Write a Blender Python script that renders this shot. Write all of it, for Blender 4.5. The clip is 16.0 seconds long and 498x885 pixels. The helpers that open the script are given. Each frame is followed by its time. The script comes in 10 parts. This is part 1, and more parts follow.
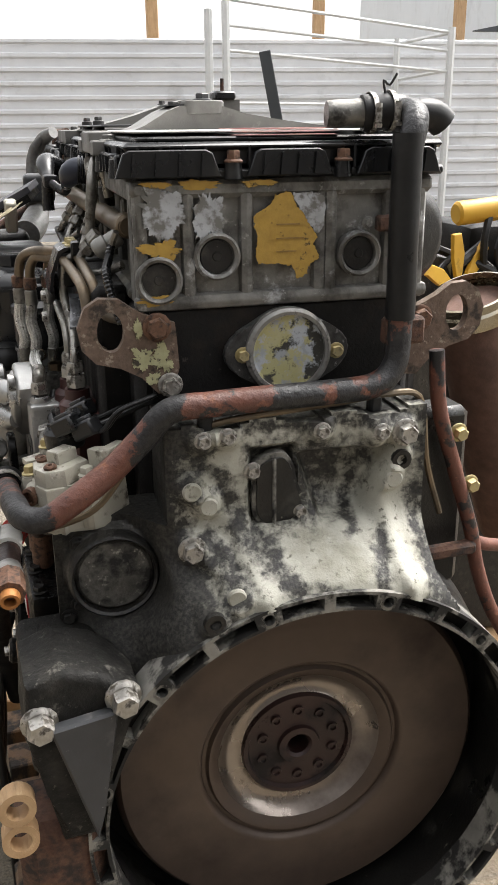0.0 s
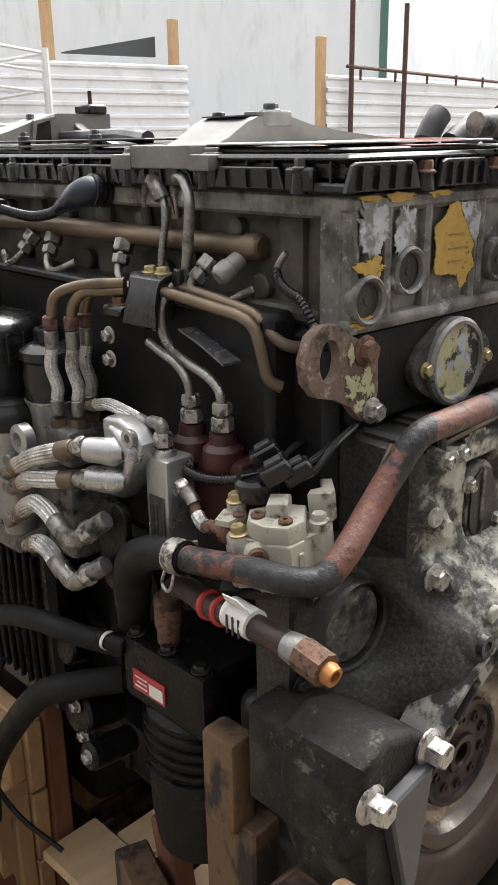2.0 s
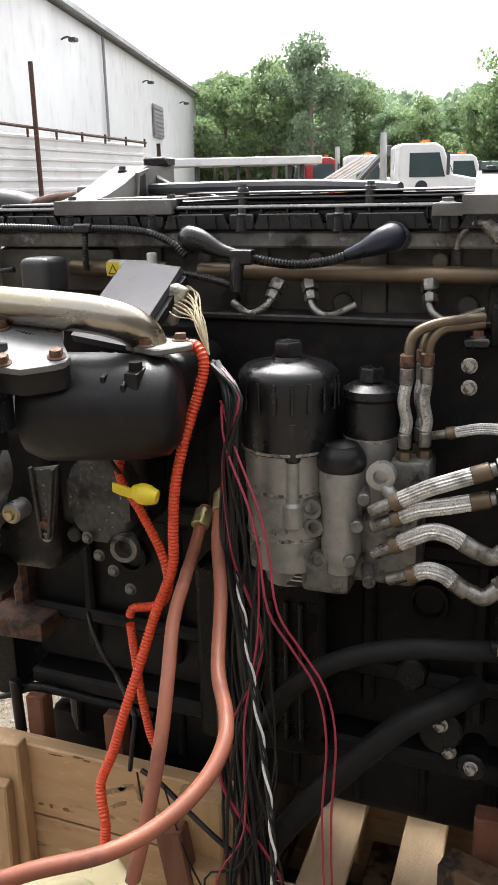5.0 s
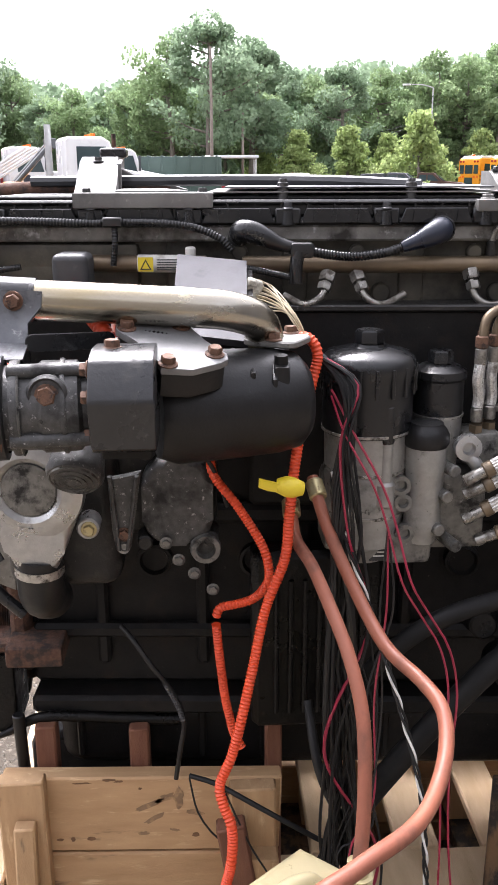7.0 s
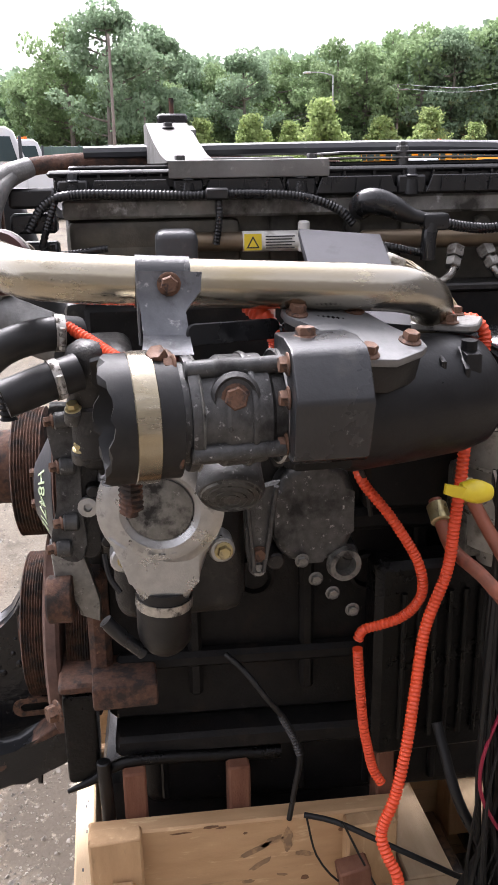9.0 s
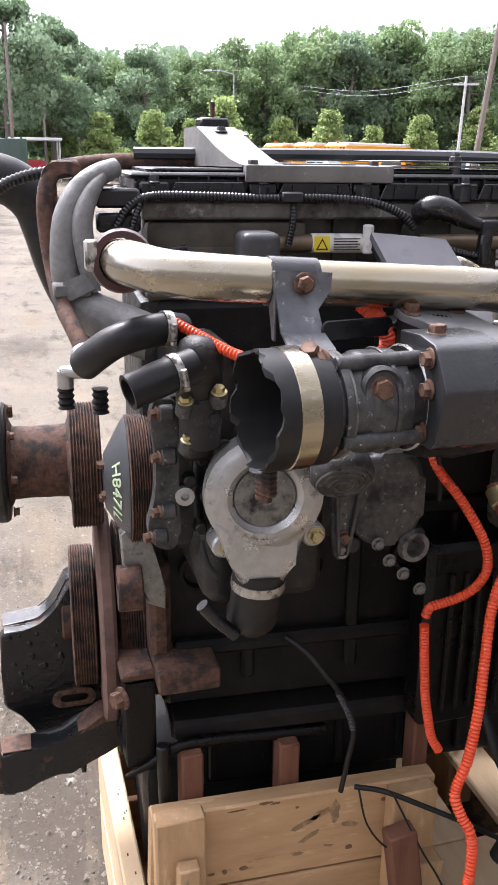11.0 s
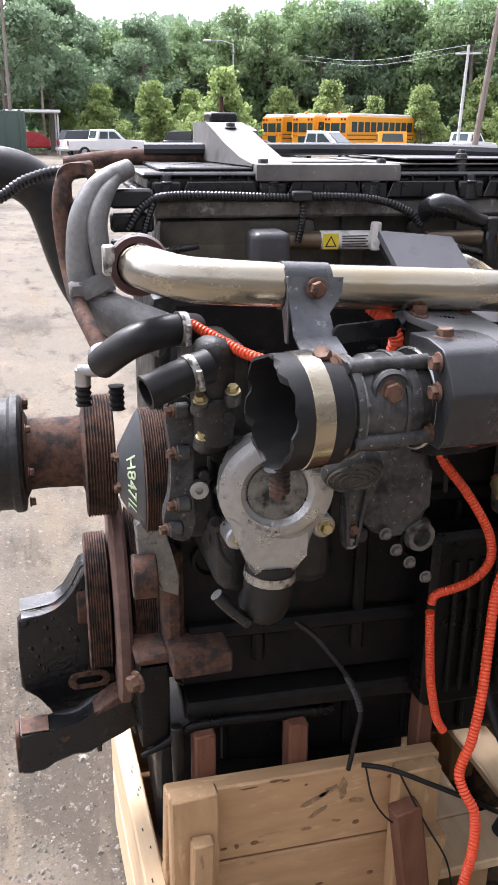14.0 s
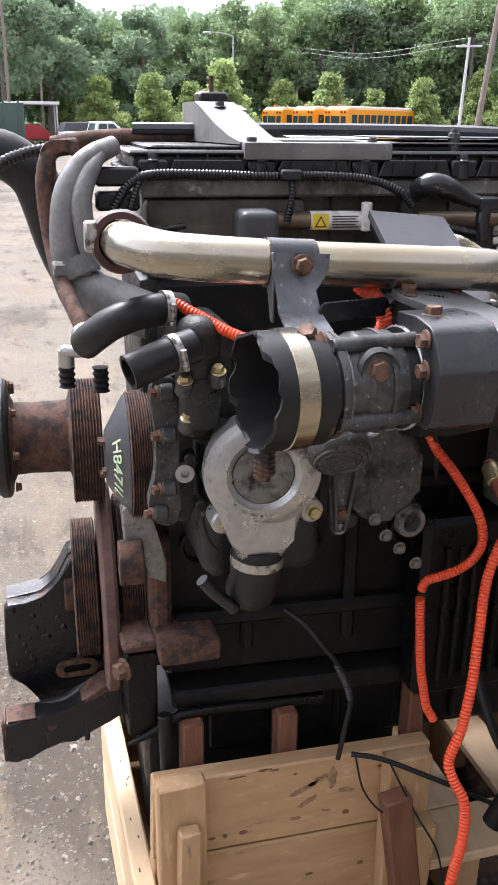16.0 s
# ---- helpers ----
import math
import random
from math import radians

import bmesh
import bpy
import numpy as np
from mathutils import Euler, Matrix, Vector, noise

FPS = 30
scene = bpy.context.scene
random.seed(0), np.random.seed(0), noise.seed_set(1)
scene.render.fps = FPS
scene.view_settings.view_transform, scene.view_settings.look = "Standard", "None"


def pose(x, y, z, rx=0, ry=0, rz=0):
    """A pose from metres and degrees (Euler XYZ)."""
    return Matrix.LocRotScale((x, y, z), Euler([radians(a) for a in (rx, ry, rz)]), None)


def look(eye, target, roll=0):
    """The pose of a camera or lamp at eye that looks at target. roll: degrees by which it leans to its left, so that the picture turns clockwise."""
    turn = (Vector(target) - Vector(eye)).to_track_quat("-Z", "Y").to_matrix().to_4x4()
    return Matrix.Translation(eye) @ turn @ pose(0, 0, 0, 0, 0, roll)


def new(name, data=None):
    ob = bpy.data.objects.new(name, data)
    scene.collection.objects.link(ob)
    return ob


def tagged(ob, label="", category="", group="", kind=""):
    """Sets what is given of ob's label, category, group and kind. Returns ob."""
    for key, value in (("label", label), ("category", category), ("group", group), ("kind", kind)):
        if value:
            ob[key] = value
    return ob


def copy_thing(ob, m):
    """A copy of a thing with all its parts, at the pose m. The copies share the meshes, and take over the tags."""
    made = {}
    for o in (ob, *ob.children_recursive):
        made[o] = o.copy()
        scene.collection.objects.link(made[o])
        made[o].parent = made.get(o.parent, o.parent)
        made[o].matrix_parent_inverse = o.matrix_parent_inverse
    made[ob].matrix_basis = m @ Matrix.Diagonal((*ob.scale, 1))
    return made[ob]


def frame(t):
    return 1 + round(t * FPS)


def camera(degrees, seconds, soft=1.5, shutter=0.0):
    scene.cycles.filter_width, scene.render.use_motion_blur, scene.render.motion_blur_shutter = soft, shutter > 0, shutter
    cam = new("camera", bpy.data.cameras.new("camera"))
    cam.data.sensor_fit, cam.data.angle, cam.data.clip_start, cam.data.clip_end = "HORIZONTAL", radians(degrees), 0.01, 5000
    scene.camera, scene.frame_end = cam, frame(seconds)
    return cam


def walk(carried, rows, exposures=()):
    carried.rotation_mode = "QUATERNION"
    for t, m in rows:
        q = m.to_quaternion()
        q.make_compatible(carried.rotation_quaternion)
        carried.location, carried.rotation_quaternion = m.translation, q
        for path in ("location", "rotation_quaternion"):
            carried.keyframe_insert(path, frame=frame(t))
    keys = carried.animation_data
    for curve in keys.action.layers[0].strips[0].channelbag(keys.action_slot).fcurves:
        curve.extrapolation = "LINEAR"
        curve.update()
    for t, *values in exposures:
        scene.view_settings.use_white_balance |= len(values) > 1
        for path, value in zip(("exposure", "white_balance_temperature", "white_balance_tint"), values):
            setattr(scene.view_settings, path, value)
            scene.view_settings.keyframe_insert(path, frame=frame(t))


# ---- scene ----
cam = camera(31.9, 16.0, soft=1.6)
METRES, EYE, TILT, LEAN, TURN = 3.4, 1.70, -20.0, 0.5, -18.5
ROWS = [
    (0.0, 0.0, 0.0, 0.0, 0.0, 0.0, -0.0),
    (0.5, -0.0393, 0.0326, 0.0082, -2.96, 0.41, 1.97),
    (1.0, -0.0781, 0.0513, 0.0183, -9.72, 0.3, 4.0),
    (1.5, -0.149, 0.0486, 0.0166, -19.06, -0.52, 6.83),
    (2.0, -0.1986, 0.068, 0.0222, -25.33, -0.91, 9.37),
    (2.5, -0.2317, 0.1055, 0.0381, -29.95, -1.29, 11.37),
    (3.0, -0.291, 0.1126, 0.0431, -37.52, -2.12, 12.24),
    (3.5, -0.3602, 0.1254, 0.0492, -42.17, -2.45, 13.24),
    (4.0, -0.3866, 0.1661, 0.0562, -43.91, -2.49, 15.1),
    (4.5, -0.4062, 0.2019, 0.0729, -46.44, -2.99, 15.99),
    (5.0, -0.4467, 0.2369, 0.0862, -50.68, -3.52, 16.73),
    (7.5, -0.5497, 0.4259, 0.1574, -76.34, -12.06, 19.62),
    (8.0, -0.545, 0.4547, 0.1642, -77.36, -12.29, 20.17),
    (8.5, -0.5221, 0.4796, 0.168, -78.61, -12.76, 21.74),
    (9.0, -0.5088, 0.499, 0.1734, -80.09, -13.93, 20.53),
    (9.5, -0.5169, 0.5211, 0.1792, -82.74, -15.17, 19.47),
    (10.0, -0.526, 0.5544, 0.1907, -85.31, -15.62, 19.08),
    (12.5, -0.5461, 0.567, 0.2129, -87.36, -16.62, 19.36),
    (13.0, -0.5439, 0.5677, 0.2124, -86.25, -16.08, 19.79),
    (13.5, -0.5444, 0.5686, 0.2139, -86.28, -17.22, 19.66),
    (14.0, -0.545, 0.5684, 0.2149, -86.91, -18.1, 19.52),
    (14.5, -0.5465, 0.5656, 0.2143, -86.9, -17.93, 19.7),
    (15.0, -0.5469, 0.5668, 0.2113, -87.12, -17.94, 19.73),
    (15.5, -0.5437, 0.5747, 0.2124, -87.07, -18.03, 19.61),
    (16.0, -0.5399, 0.5659, 0.207, -86.92, -18.51, 19.35),
]
walk(cam, [(t, pose(0, 0, EYE, TILT, LEAN, TURN) @ pose(METRES * x, METRES * y, METRES * z, 90 + pitch, roll, yaw)) for t, x, y, z, yaw, pitch, roll in ROWS],
     ((0.0, 1.74, 6600, 10), (1.0, 1.82, 6600, 10), (2.5, 2.07, 6560, 10), (4.0, 1.97, 6560, 10), (5.0, 1.91, 6500, 11), (7.5, 2.24, 6220, 19), (8.2, 2.10, 6250, 19), (9.0, 1.96, 6250, 19), (10.0, 1.98, 6200, 19), (13.0, 1.93, 6050, 18), (13.5, 1.86, 6050, 18), (14.0, 1.95, 6050, 18), (16.0, 1.92, 6050, 17)))

# ---- world, sun ----
world = bpy.data.worlds.new("overcast")
scene.world = world
world.use_nodes = True
wn = world.node_tree
bg = wn.nodes["Background"]
sky = wn.nodes.new("ShaderNodeTexSky")
sky.sky_type, sky.sun_disc = "NISHITA", False
sky.sun_elevation, sky.sun_rotation = radians(55), radians(70)
sky.air_density, sky.dust_density, sky.ozone_density = 1.0, 6.0, 1.0
grey = wn.nodes.new("ShaderNodeHueSaturation")
grey.inputs["Saturation"].default_value = 0.12
wn.links.new(sky.outputs[0], grey.inputs["Color"])
wn.links.new(grey.outputs[0], bg.inputs["Color"])
bg.inputs["Strength"].default_value = 0.15
sun = new("sun", bpy.data.lights.new("sun", "SUN"))
sun.data.energy, sun.data.angle, sun.data.color = 1.0, radians(25), (1.0, 0.97, 0.93)
sun.matrix_world = look((20, 7, 33), (0, 0, 0))


# ---- materials ----
def surf(name, c1, c2, scale=30.0, rough=0.5, metal=0.0, bump=0.15, dirt=None, dirt_scale=6.0, dirt_lo=0.5, dirt_hi=0.62,
         dirt_rough=0.85, chip=None, chip_scale=18.0, chip_lo=0.55, chip_hi=0.57, chip_metal=0.0, stretch=(1, 1, 1), rough_var=0.18,
         island=0.0, fine=220.0, coat=0.0, spec=0.5):
    """A surface of two mixed tones, with stains (dirt) and sharp-edged wear (chip), at real size."""
    m = bpy.data.materials.new(name)
    m.use_nodes = True
    nt = m.node_tree
    b = nt.nodes["Principled BSDF"]
    co = nt.nodes.new("ShaderNodeTexCoord")
    mp = nt.nodes.new("ShaderNodeMapping")
    mp.inputs["Scale"].default_value = stretch
    nt.links.new(co.outputs["Object"], mp.inputs[0])

    def tex(sc, detail=6.0, rgh=0.6):
        n = nt.nodes.new("ShaderNodeTexNoise")
        n.inputs["Scale"].default_value, n.inputs["Detail"].default_value, n.inputs["Roughness"].default_value = sc, detail, rgh
        nt.links.new(mp.outputs[0], n.inputs["Vector"])
        return n.outputs["Fac"]

    def step(src, lo, hi):
        n = nt.nodes.new("ShaderNodeMapRange")
        n.inputs[1].default_value, n.inputs[2].default_value = lo, hi
        nt.links.new(src, n.inputs[0])
        return n.outputs[0]

    def mix(fac, a, c):
        n = nt.nodes.new("ShaderNodeMix")
        n.data_type = "RGBA"
        nt.links.new(fac, n.inputs[0])
        for k, v in ((6, a), (7, c)):
            if isinstance(v, tuple):
                n.inputs[k].default_value = (*v, 1)
            else:
                nt.links.new(v, n.inputs[k])
        return n.outputs[2]

    def blend(fac, a, c):
        n = nt.nodes.new("ShaderNodeMix")
        nt.links.new(fac, n.inputs[0])
        for k, v in ((2, a), (3, c)):
            if isinstance(v, (int, float)):
                n.inputs[k].default_value = v
            else:
                nt.links.new(v, n.inputs[k])
        return n.outputs[0]

    base = tex(scale)
    col = mix(step(base, 0.3, 0.7), c1, c2)
    rgh = blend(step(tex(scale * 0.37), 0.3, 0.7), max(0.05, rough - rough_var), min(1.0, rough + rough_var))
    met = None
    if chip is not None:
        f = step(tex(chip_scale, 9.0, 0.68), chip_lo, chip_hi)
        col, rgh = mix(f, col, chip), blend(f, rgh, 0.7)
        if metal != chip_metal:
            met = blend(f, metal, chip_metal)
    if dirt is not None:
        f = step(tex(dirt_scale, 8.0, 0.62), dirt_lo, dirt_hi)
        col, rgh = mix(f, col, dirt), blend(f, rgh, dirt_rough)
        if metal:
            met = blend(f, met if met is not None else metal, 0.0)
    if island:
        info = nt.nodes.new("ShaderNodeObjectInfo")
        geo = nt.nodes.new("ShaderNodeNewGeometry")
        add = nt.nodes.new("ShaderNodeMath")
        add.operation = "ADD"
        nt.links.new(info.outputs["Random"], add.inputs[0])
        nt.links.new(geo.outputs["Random Per Island"], add.inputs[1])
        hs = nt.nodes.new("ShaderNodeHueSaturation")
        nt.links.new(step(add.outputs[0], 0.0, 2.0), hs.inputs["Value"])
        hs.inputs["Value"].default_value = 1
        mr = hs.inputs["Value"].links[0].from_node
        mr.inputs[3].default_value, mr.inputs[4].default_value = 1 - island, 1 + island
        nt.links.new(col, hs.inputs["Color"])
        col = hs.outputs[0]
    nt.links.new(col, b.inputs["Base Color"])
    nt.links.new(rgh, b.inputs["Roughness"])
    if met is not None:
        nt.links.new(met, b.inputs["Metallic"])
    else:
        b.inputs["Metallic"].default_value = metal
    b.inputs["Specular IOR Level"].default_value = spec
    if coat:
        b.inputs["Coat Weight"].default_value, b.inputs["Coat Roughness"].default_value = coat, 0.25
    if bump:
        bp = nt.nodes.new("ShaderNodeBump")
        bp.inputs["Strength"].default_value, bp.inputs["Distance"].default_value = bump, 0.3 / fine
        nt.links.new(tex(fine, 4.0), bp.inputs["Height"])
        nt.links.new(bp.outputs[0], b.inputs["Normal"])
    return m


M = {}
M["black"] = surf("black_engine_paint", (0.0075, 0.0074, 0.0076), (0.0135, 0.0128, 0.0124), 40, 0.5, 0, 0.6, dirt=(0.030, 0.023, 0.018), dirt_scale=13, dirt_lo=0.56, dirt_hi=0.78, spec=0.16, chip=(0.055, 0.05, 0.044), chip_scale=90, chip_lo=0.64, chip_hi=0.71)
M["black_dusty"] = surf("dusty_black_paint", (0.007, 0.0068, 0.0065), (0.017, 0.016, 0.015), 60, 0.45, 0, 0.8, dirt=(0.06, 0.055, 0.048), dirt_scale=34, dirt_lo=0.55, dirt_hi=0.74, fine=300, spec=0.4, chip=(0.16, 0.155, 0.145), chip_scale=120, chip_lo=0.64, chip_hi=0.69)
M["gloss_black"] = surf("oily_gloss_black", (0.005, 0.005, 0.0055), (0.009, 0.009, 0.0095), 40, 0.42, 0, 0.25, dirt=(0.020, 0.019, 0.018), dirt_scale=16, dirt_lo=0.56, dirt_hi=0.8, spec=0.35, fine=180)
M["plate_grey"] = surf("dull_grey_plate", (0.15, 0.152, 0.155), (0.21, 0.21, 0.21), 40, 0.5, 0.3, 0.2, dirt=(0.08, 0.078, 0.074), dirt_scale=18, dirt_lo=0.55, dirt_hi=0.75, fine=300)
M["mount_black"] = surf("chipped_glossy_black", (0.0045, 0.0048, 0.0056), (0.010, 0.0105, 0.012), 12, 0.22, 0, 0.5, dirt=(0.085, 0.042, 0.028), dirt_scale=11, dirt_lo=0.64, dirt_hi=0.69, fine=60, chip=(0.03, 0.031, 0.034), chip_scale=26, chip_lo=0.62, chip_hi=0.70, spec=0.38)
M["guard_paint"] = surf("glossy_charcoal_paint", (0.017, 0.0178, 0.0195), (0.026, 0.0268, 0.029), 14, 0.3, 0, 0.25, dirt=(0.045, 0.044, 0.042), dirt_scale=26, dirt_lo=0.60, dirt_hi=0.78, chip=(0.15, 0.15, 0.145), chip_scale=70, chip_lo=0.66, chip_hi=0.70, spec=0.5, fine=120)
M["plastic"] = surf("black_plastic", (0.007, 0.0073, 0.008), (0.012, 0.0124, 0.0135), 40, 0.3, 0, 0.12, dirt=(0.04, 0.038, 0.035), dirt_scale=15, dirt_lo=0.58, dirt_hi=0.88, spec=0.45)
M["hose_dull"] = surf("dull_dirty_rubber", (0.0055, 0.0055, 0.0057), (0.009, 0.009, 0.009), 60, 0.6, 0, 0.2, dirt=(0.016, 0.015, 0.014), dirt_scale=18, dirt_lo=0.55, dirt_hi=0.85, spec=0.25)
# Oily black, darkened further to hold the shade low on the engine.
M["oily"] = surf("oily_black_shaded", (0.003, 0.003, 0.0032), (0.0058, 0.0055, 0.0052), 40, 0.34, 0, 0.7, dirt=(0.013, 0.010, 0.008), dirt_scale=22, dirt_lo=0.56, dirt_hi=0.72, spec=0.22, fine=120, chip=(0.07, 0.065, 0.058), chip_scale=110, chip_lo=0.68, chip_hi=0.73)
M["maroon"] = surf("worn_maroon_hose", (0.014, 0.0105, 0.010), (0.048, 0.026, 0.021), 26, 0.5, 0, 0.5, dirt=(0.085, 0.042, 0.032), dirt_scale=34, dirt_lo=0.55, dirt_hi=0.68, spec=0.35)
M["rubber"] = surf("black_rubber", (0.008, 0.008, 0.0085), (0.014, 0.014, 0.0142), 60, 0.45, 0, 0.15, dirt=(0.038, 0.036, 0.033), dirt_scale=20, dirt_lo=0.58, dirt_hi=0.88, spec=0.35)
M["head"] = surf("stained_grey_casting", (0.10, 0.098, 0.09), (0.24, 0.235, 0.22), 22, 0.5, 0.2, 0.4, dirt=(0.030, 0.027, 0.023), dirt_scale=17, dirt_lo=0.50, dirt_hi=0.68, chip=(0.46, 0.47, 0.48), chip_scale=19, chip_lo=0.575, chip_hi=0.66)
M["head_side"] = surf("oily_olive_casting", (0.045, 0.04, 0.03), (0.10, 0.09, 0.065), 16, 0.5, 0.1, 0.3, dirt=(0.015, 0.014, 0.012), dirt_scale=9, dirt_lo=0.42, dirt_hi=0.65,
                      chip=(0.28, 0.26, 0.22), chip_scale=30, chip_lo=0.66, chip_hi=0.72)
M["housing"] = surf("worn_housing_paint", (0.29, 0.285, 0.24), (0.43, 0.42, 0.365), 14, 0.55, 0, 0.5, dirt=(0.21, 0.205, 0.165), dirt_scale=9, dirt_lo=0.48, dirt_hi=0.66, chip=(0.09, 0.085, 0.066), chip_scale=75, chip_lo=0.575, chip_hi=0.64)


def add_grime(m, dark, light, scale=24.0, spread=1.3, soft=0.04):
    """Lay black oily grime over a paint, where the mesh's grime values and a fine noise allow it."""
    nt = m.node_tree
    b = nt.nodes["Principled BSDF"]
    at = nt.nodes.new("ShaderNodeAttribute")
    at.attribute_name = "grime"
    co = nt.nodes.new("ShaderNodeTexCoord")
    fac = []
    for sc in (scale, scale * 3.3):
        n = nt.nodes.new("ShaderNodeTexNoise")
        n.inputs["Scale"].default_value, n.inputs["Detail"].default_value, n.inputs["Roughness"].default_value = sc, 9.0, 0.66
        nt.links.new(co.outputs["Object"], n.inputs["Vector"])
        fac.append(n.outputs["Fac"])
    ma = nt.nodes.new("ShaderNodeMath")
    ma.operation = "MULTIPLY_ADD"
    ma.inputs[1].default_value = spread
    nt.links.new(fac[0], ma.inputs[0])
    nt.links.new(at.outputs["Fac"], ma.inputs[2])
    st = nt.nodes.new("ShaderNodeMapRange")
    st.inputs[1].default_value, st.inputs[2].default_value = 0.5 - soft + spread * 0.5, 0.5 + soft + spread * 0.5
    nt.links.new(ma.outputs[0], st.inputs[0])
    gr = nt.nodes.new("ShaderNodeMapRange")
    gr.inputs[1].default_value, gr.inputs[2].default_value = 0.42, 0.72
    nt.links.new(fac[1], gr.inputs[0])
    dk = nt.nodes.new("ShaderNodeMix")
    dk.data_type = "RGBA"
    dk.inputs[6].default_value, dk.inputs[7].default_value = (*dark, 1), (*light, 1)
    nt.links.new(gr.outputs[0], dk.inputs[0])
    mx = nt.nodes.new("ShaderNodeMix")
    mx.data_type = "RGBA"
    nt.links.new(st.outputs[0], mx.inputs[0])
    nt.links.new(b.inputs["Base Color"].links[0].from_socket, mx.inputs[6])
    nt.links.new(dk.outputs[2], mx.inputs[7])
    nt.links.new(mx.outputs[2], b.inputs["Base Color"])


add_grime(M["housing"], (0.009, 0.0086, 0.008), (0.055, 0.052, 0.044), 60.0, 1.5, 0.17)
M["plate_brown"] = surf("dark_brown_plate", (0.022, 0.012, 0.011), (0.042, 0.021, 0.019), 16, 0.34, 0.3, 0.3, dirt=(0.012, 0.008, 0.007), dirt_scale=24, dirt_lo=0.5, dirt_hi=0.65)
M["pitted"] = surf("pitted_grimy_cover", (0.030, 0.028, 0.024), (0.11, 0.105, 0.092), 46, 0.6, 0, 0.9, dirt=(0.012, 0.011, 0.010), dirt_scale=26, dirt_lo=0.50, dirt_hi=0.62, chip=(0.27, 0.26, 0.225), chip_scale=95, chip_lo=0.58, chip_hi=0.66, fine=160)
M["rim_worn"] = surf("worn_rim_casting", (0.15, 0.145, 0.13), (0.26, 0.25, 0.225), 30, 0.5, 0.1, 0.3, dirt=(0.014, 0.013, 0.012), dirt_scale=22, dirt_lo=0.44, dirt_hi=0.54)
M["alu_cream"] = surf("pale_cream_casting", (0.46, 0.44, 0.375), (0.36, 0.345, 0.29), 24, 0.45, 0.15, 0.4, dirt=(0.07, 0.06, 0.045), dirt_scale=30, dirt_lo=0.55, dirt_hi=0.66, chip=(0.62, 0.6, 0.53), chip_scale=40, chip_lo=0.6, chip_hi=0.68)
M["pipe_black"] = surf("rust_red_pipe_worn_to_black", (0.135, 0.050, 0.032), (0.085, 0.034, 0.025), 40, 0.5, 0, 0.8, dirt=(0.20, 0.085, 0.05), dirt_scale=45, dirt_lo=0.58, dirt_hi=0.66, fine=120)
add_grime(M["pipe_black"], (0.010, 0.010, 0.011), (0.030, 0.029, 0.030), 30.0, 2.2)
M["braid"] = surf("steel_braid", (0.34, 0.335, 0.32), (0.78, 0.77, 0.74), 420, 0.38, 0.8, 1.0, dirt=(0.10, 0.085, 0.065), dirt_scale=30, dirt_lo=0.5, dirt_hi=0.72, fine=420)
M["mount_dust"] = surf("dusty_oily_mount", (0.010, 0.0098, 0.0092), (0.022, 0.021, 0.019), 70, 0.65, 0, 1.0, dirt=(0.052, 0.049, 0.043), dirt_scale=13, dirt_lo=0.52, dirt_hi=0.68, chip=(0.11, 0.102, 0.09), chip_scale=120, chip_lo=0.61, chip_hi=0.68, spec=0.2, fine=160)
# Dark sheet for the unseen walls that block light.
M["shed"] = surf("light_block_sheet", (0.13, 0.125, 0.12), (0.09, 0.088, 0.085), 1.2, 0.7, 0, 0, dirt=(0.16, 0.12, 0.09), dirt_scale=1.5, dirt_lo=0.55, dirt_hi=0.8)
M["housing_dark"] = surf("oily_black_housing", (0.008, 0.0078, 0.0075), (0.022, 0.021, 0.019), 16, 0.38, 0, 0.6, dirt=(0.055, 0.052, 0.045), dirt_scale=14, dirt_lo=0.58, dirt_hi=0.70, chip=(0.18, 0.17, 0.14), chip_scale=46, chip_lo=0.66, chip_hi=0.69, spec=0.4)
M["yellow_old"] = surf("chipped_yellow_paint", (0.42, 0.265, 0.05), (0.32, 0.195, 0.038), 90, 0.6, 0, 0.3, dirt=(0.05, 0.04, 0.025), dirt_scale=70, dirt_lo=0.60, dirt_hi=0.68)
M["yellow_ink"] = surf("brown_marker", (0.20, 0.125, 0.04), (0.28, 0.17, 0.045), 120, 0.7, 0, 0)
M["cream_flake"] = surf("flaking_olive_cream_paint", (0.42, 0.41, 0.24), (0.33, 0.32, 0.18), 90, 0.7, 0, 0.4, dirt=(0.05, 0.042, 0.03), dirt_scale=80, dirt_lo=0.54, dirt_hi=0.60)
M["pale_old"] = surf("pale_blue_grey_paint", (0.42, 0.44, 0.47), (0.30, 0.31, 0.32), 40, 0.6, 0, 0.2, dirt=(0.15, 0.147, 0.136), dirt_scale=60, dirt_lo=0.44, dirt_hi=0.56)
M["disc"] = surf("yellowed_disc_paint", (0.42, 0.38, 0.14), (0.5, 0.48, 0.3), 18, 0.55, 0.2, 0.2, dirt=(0.04, 0.038, 0.032), dirt_scale=26, dirt_lo=0.5, dirt_hi=0.55,
                 chip=(0.45, 0.48, 0.52), chip_scale=22, chip_lo=0.52, chip_hi=0.56)
M["flywheel"] = surf("brown_machined_steel", (0.070, 0.049, 0.037), (0.095, 0.069, 0.054), 8, 0.45, 0.4, 0.12, dirt=(0.034, 0.021, 0.016), dirt_scale=5, dirt_lo=0.46, dirt_hi=0.7)
M["steel"] = surf("grimy_bolt_steel", (0.32, 0.31, 0.285), (0.52, 0.50, 0.47), 90, 0.38, 0.85, 0.4, dirt=(0.06, 0.052, 0.04), dirt_scale=70, dirt_lo=0.48, dirt_hi=0.60)
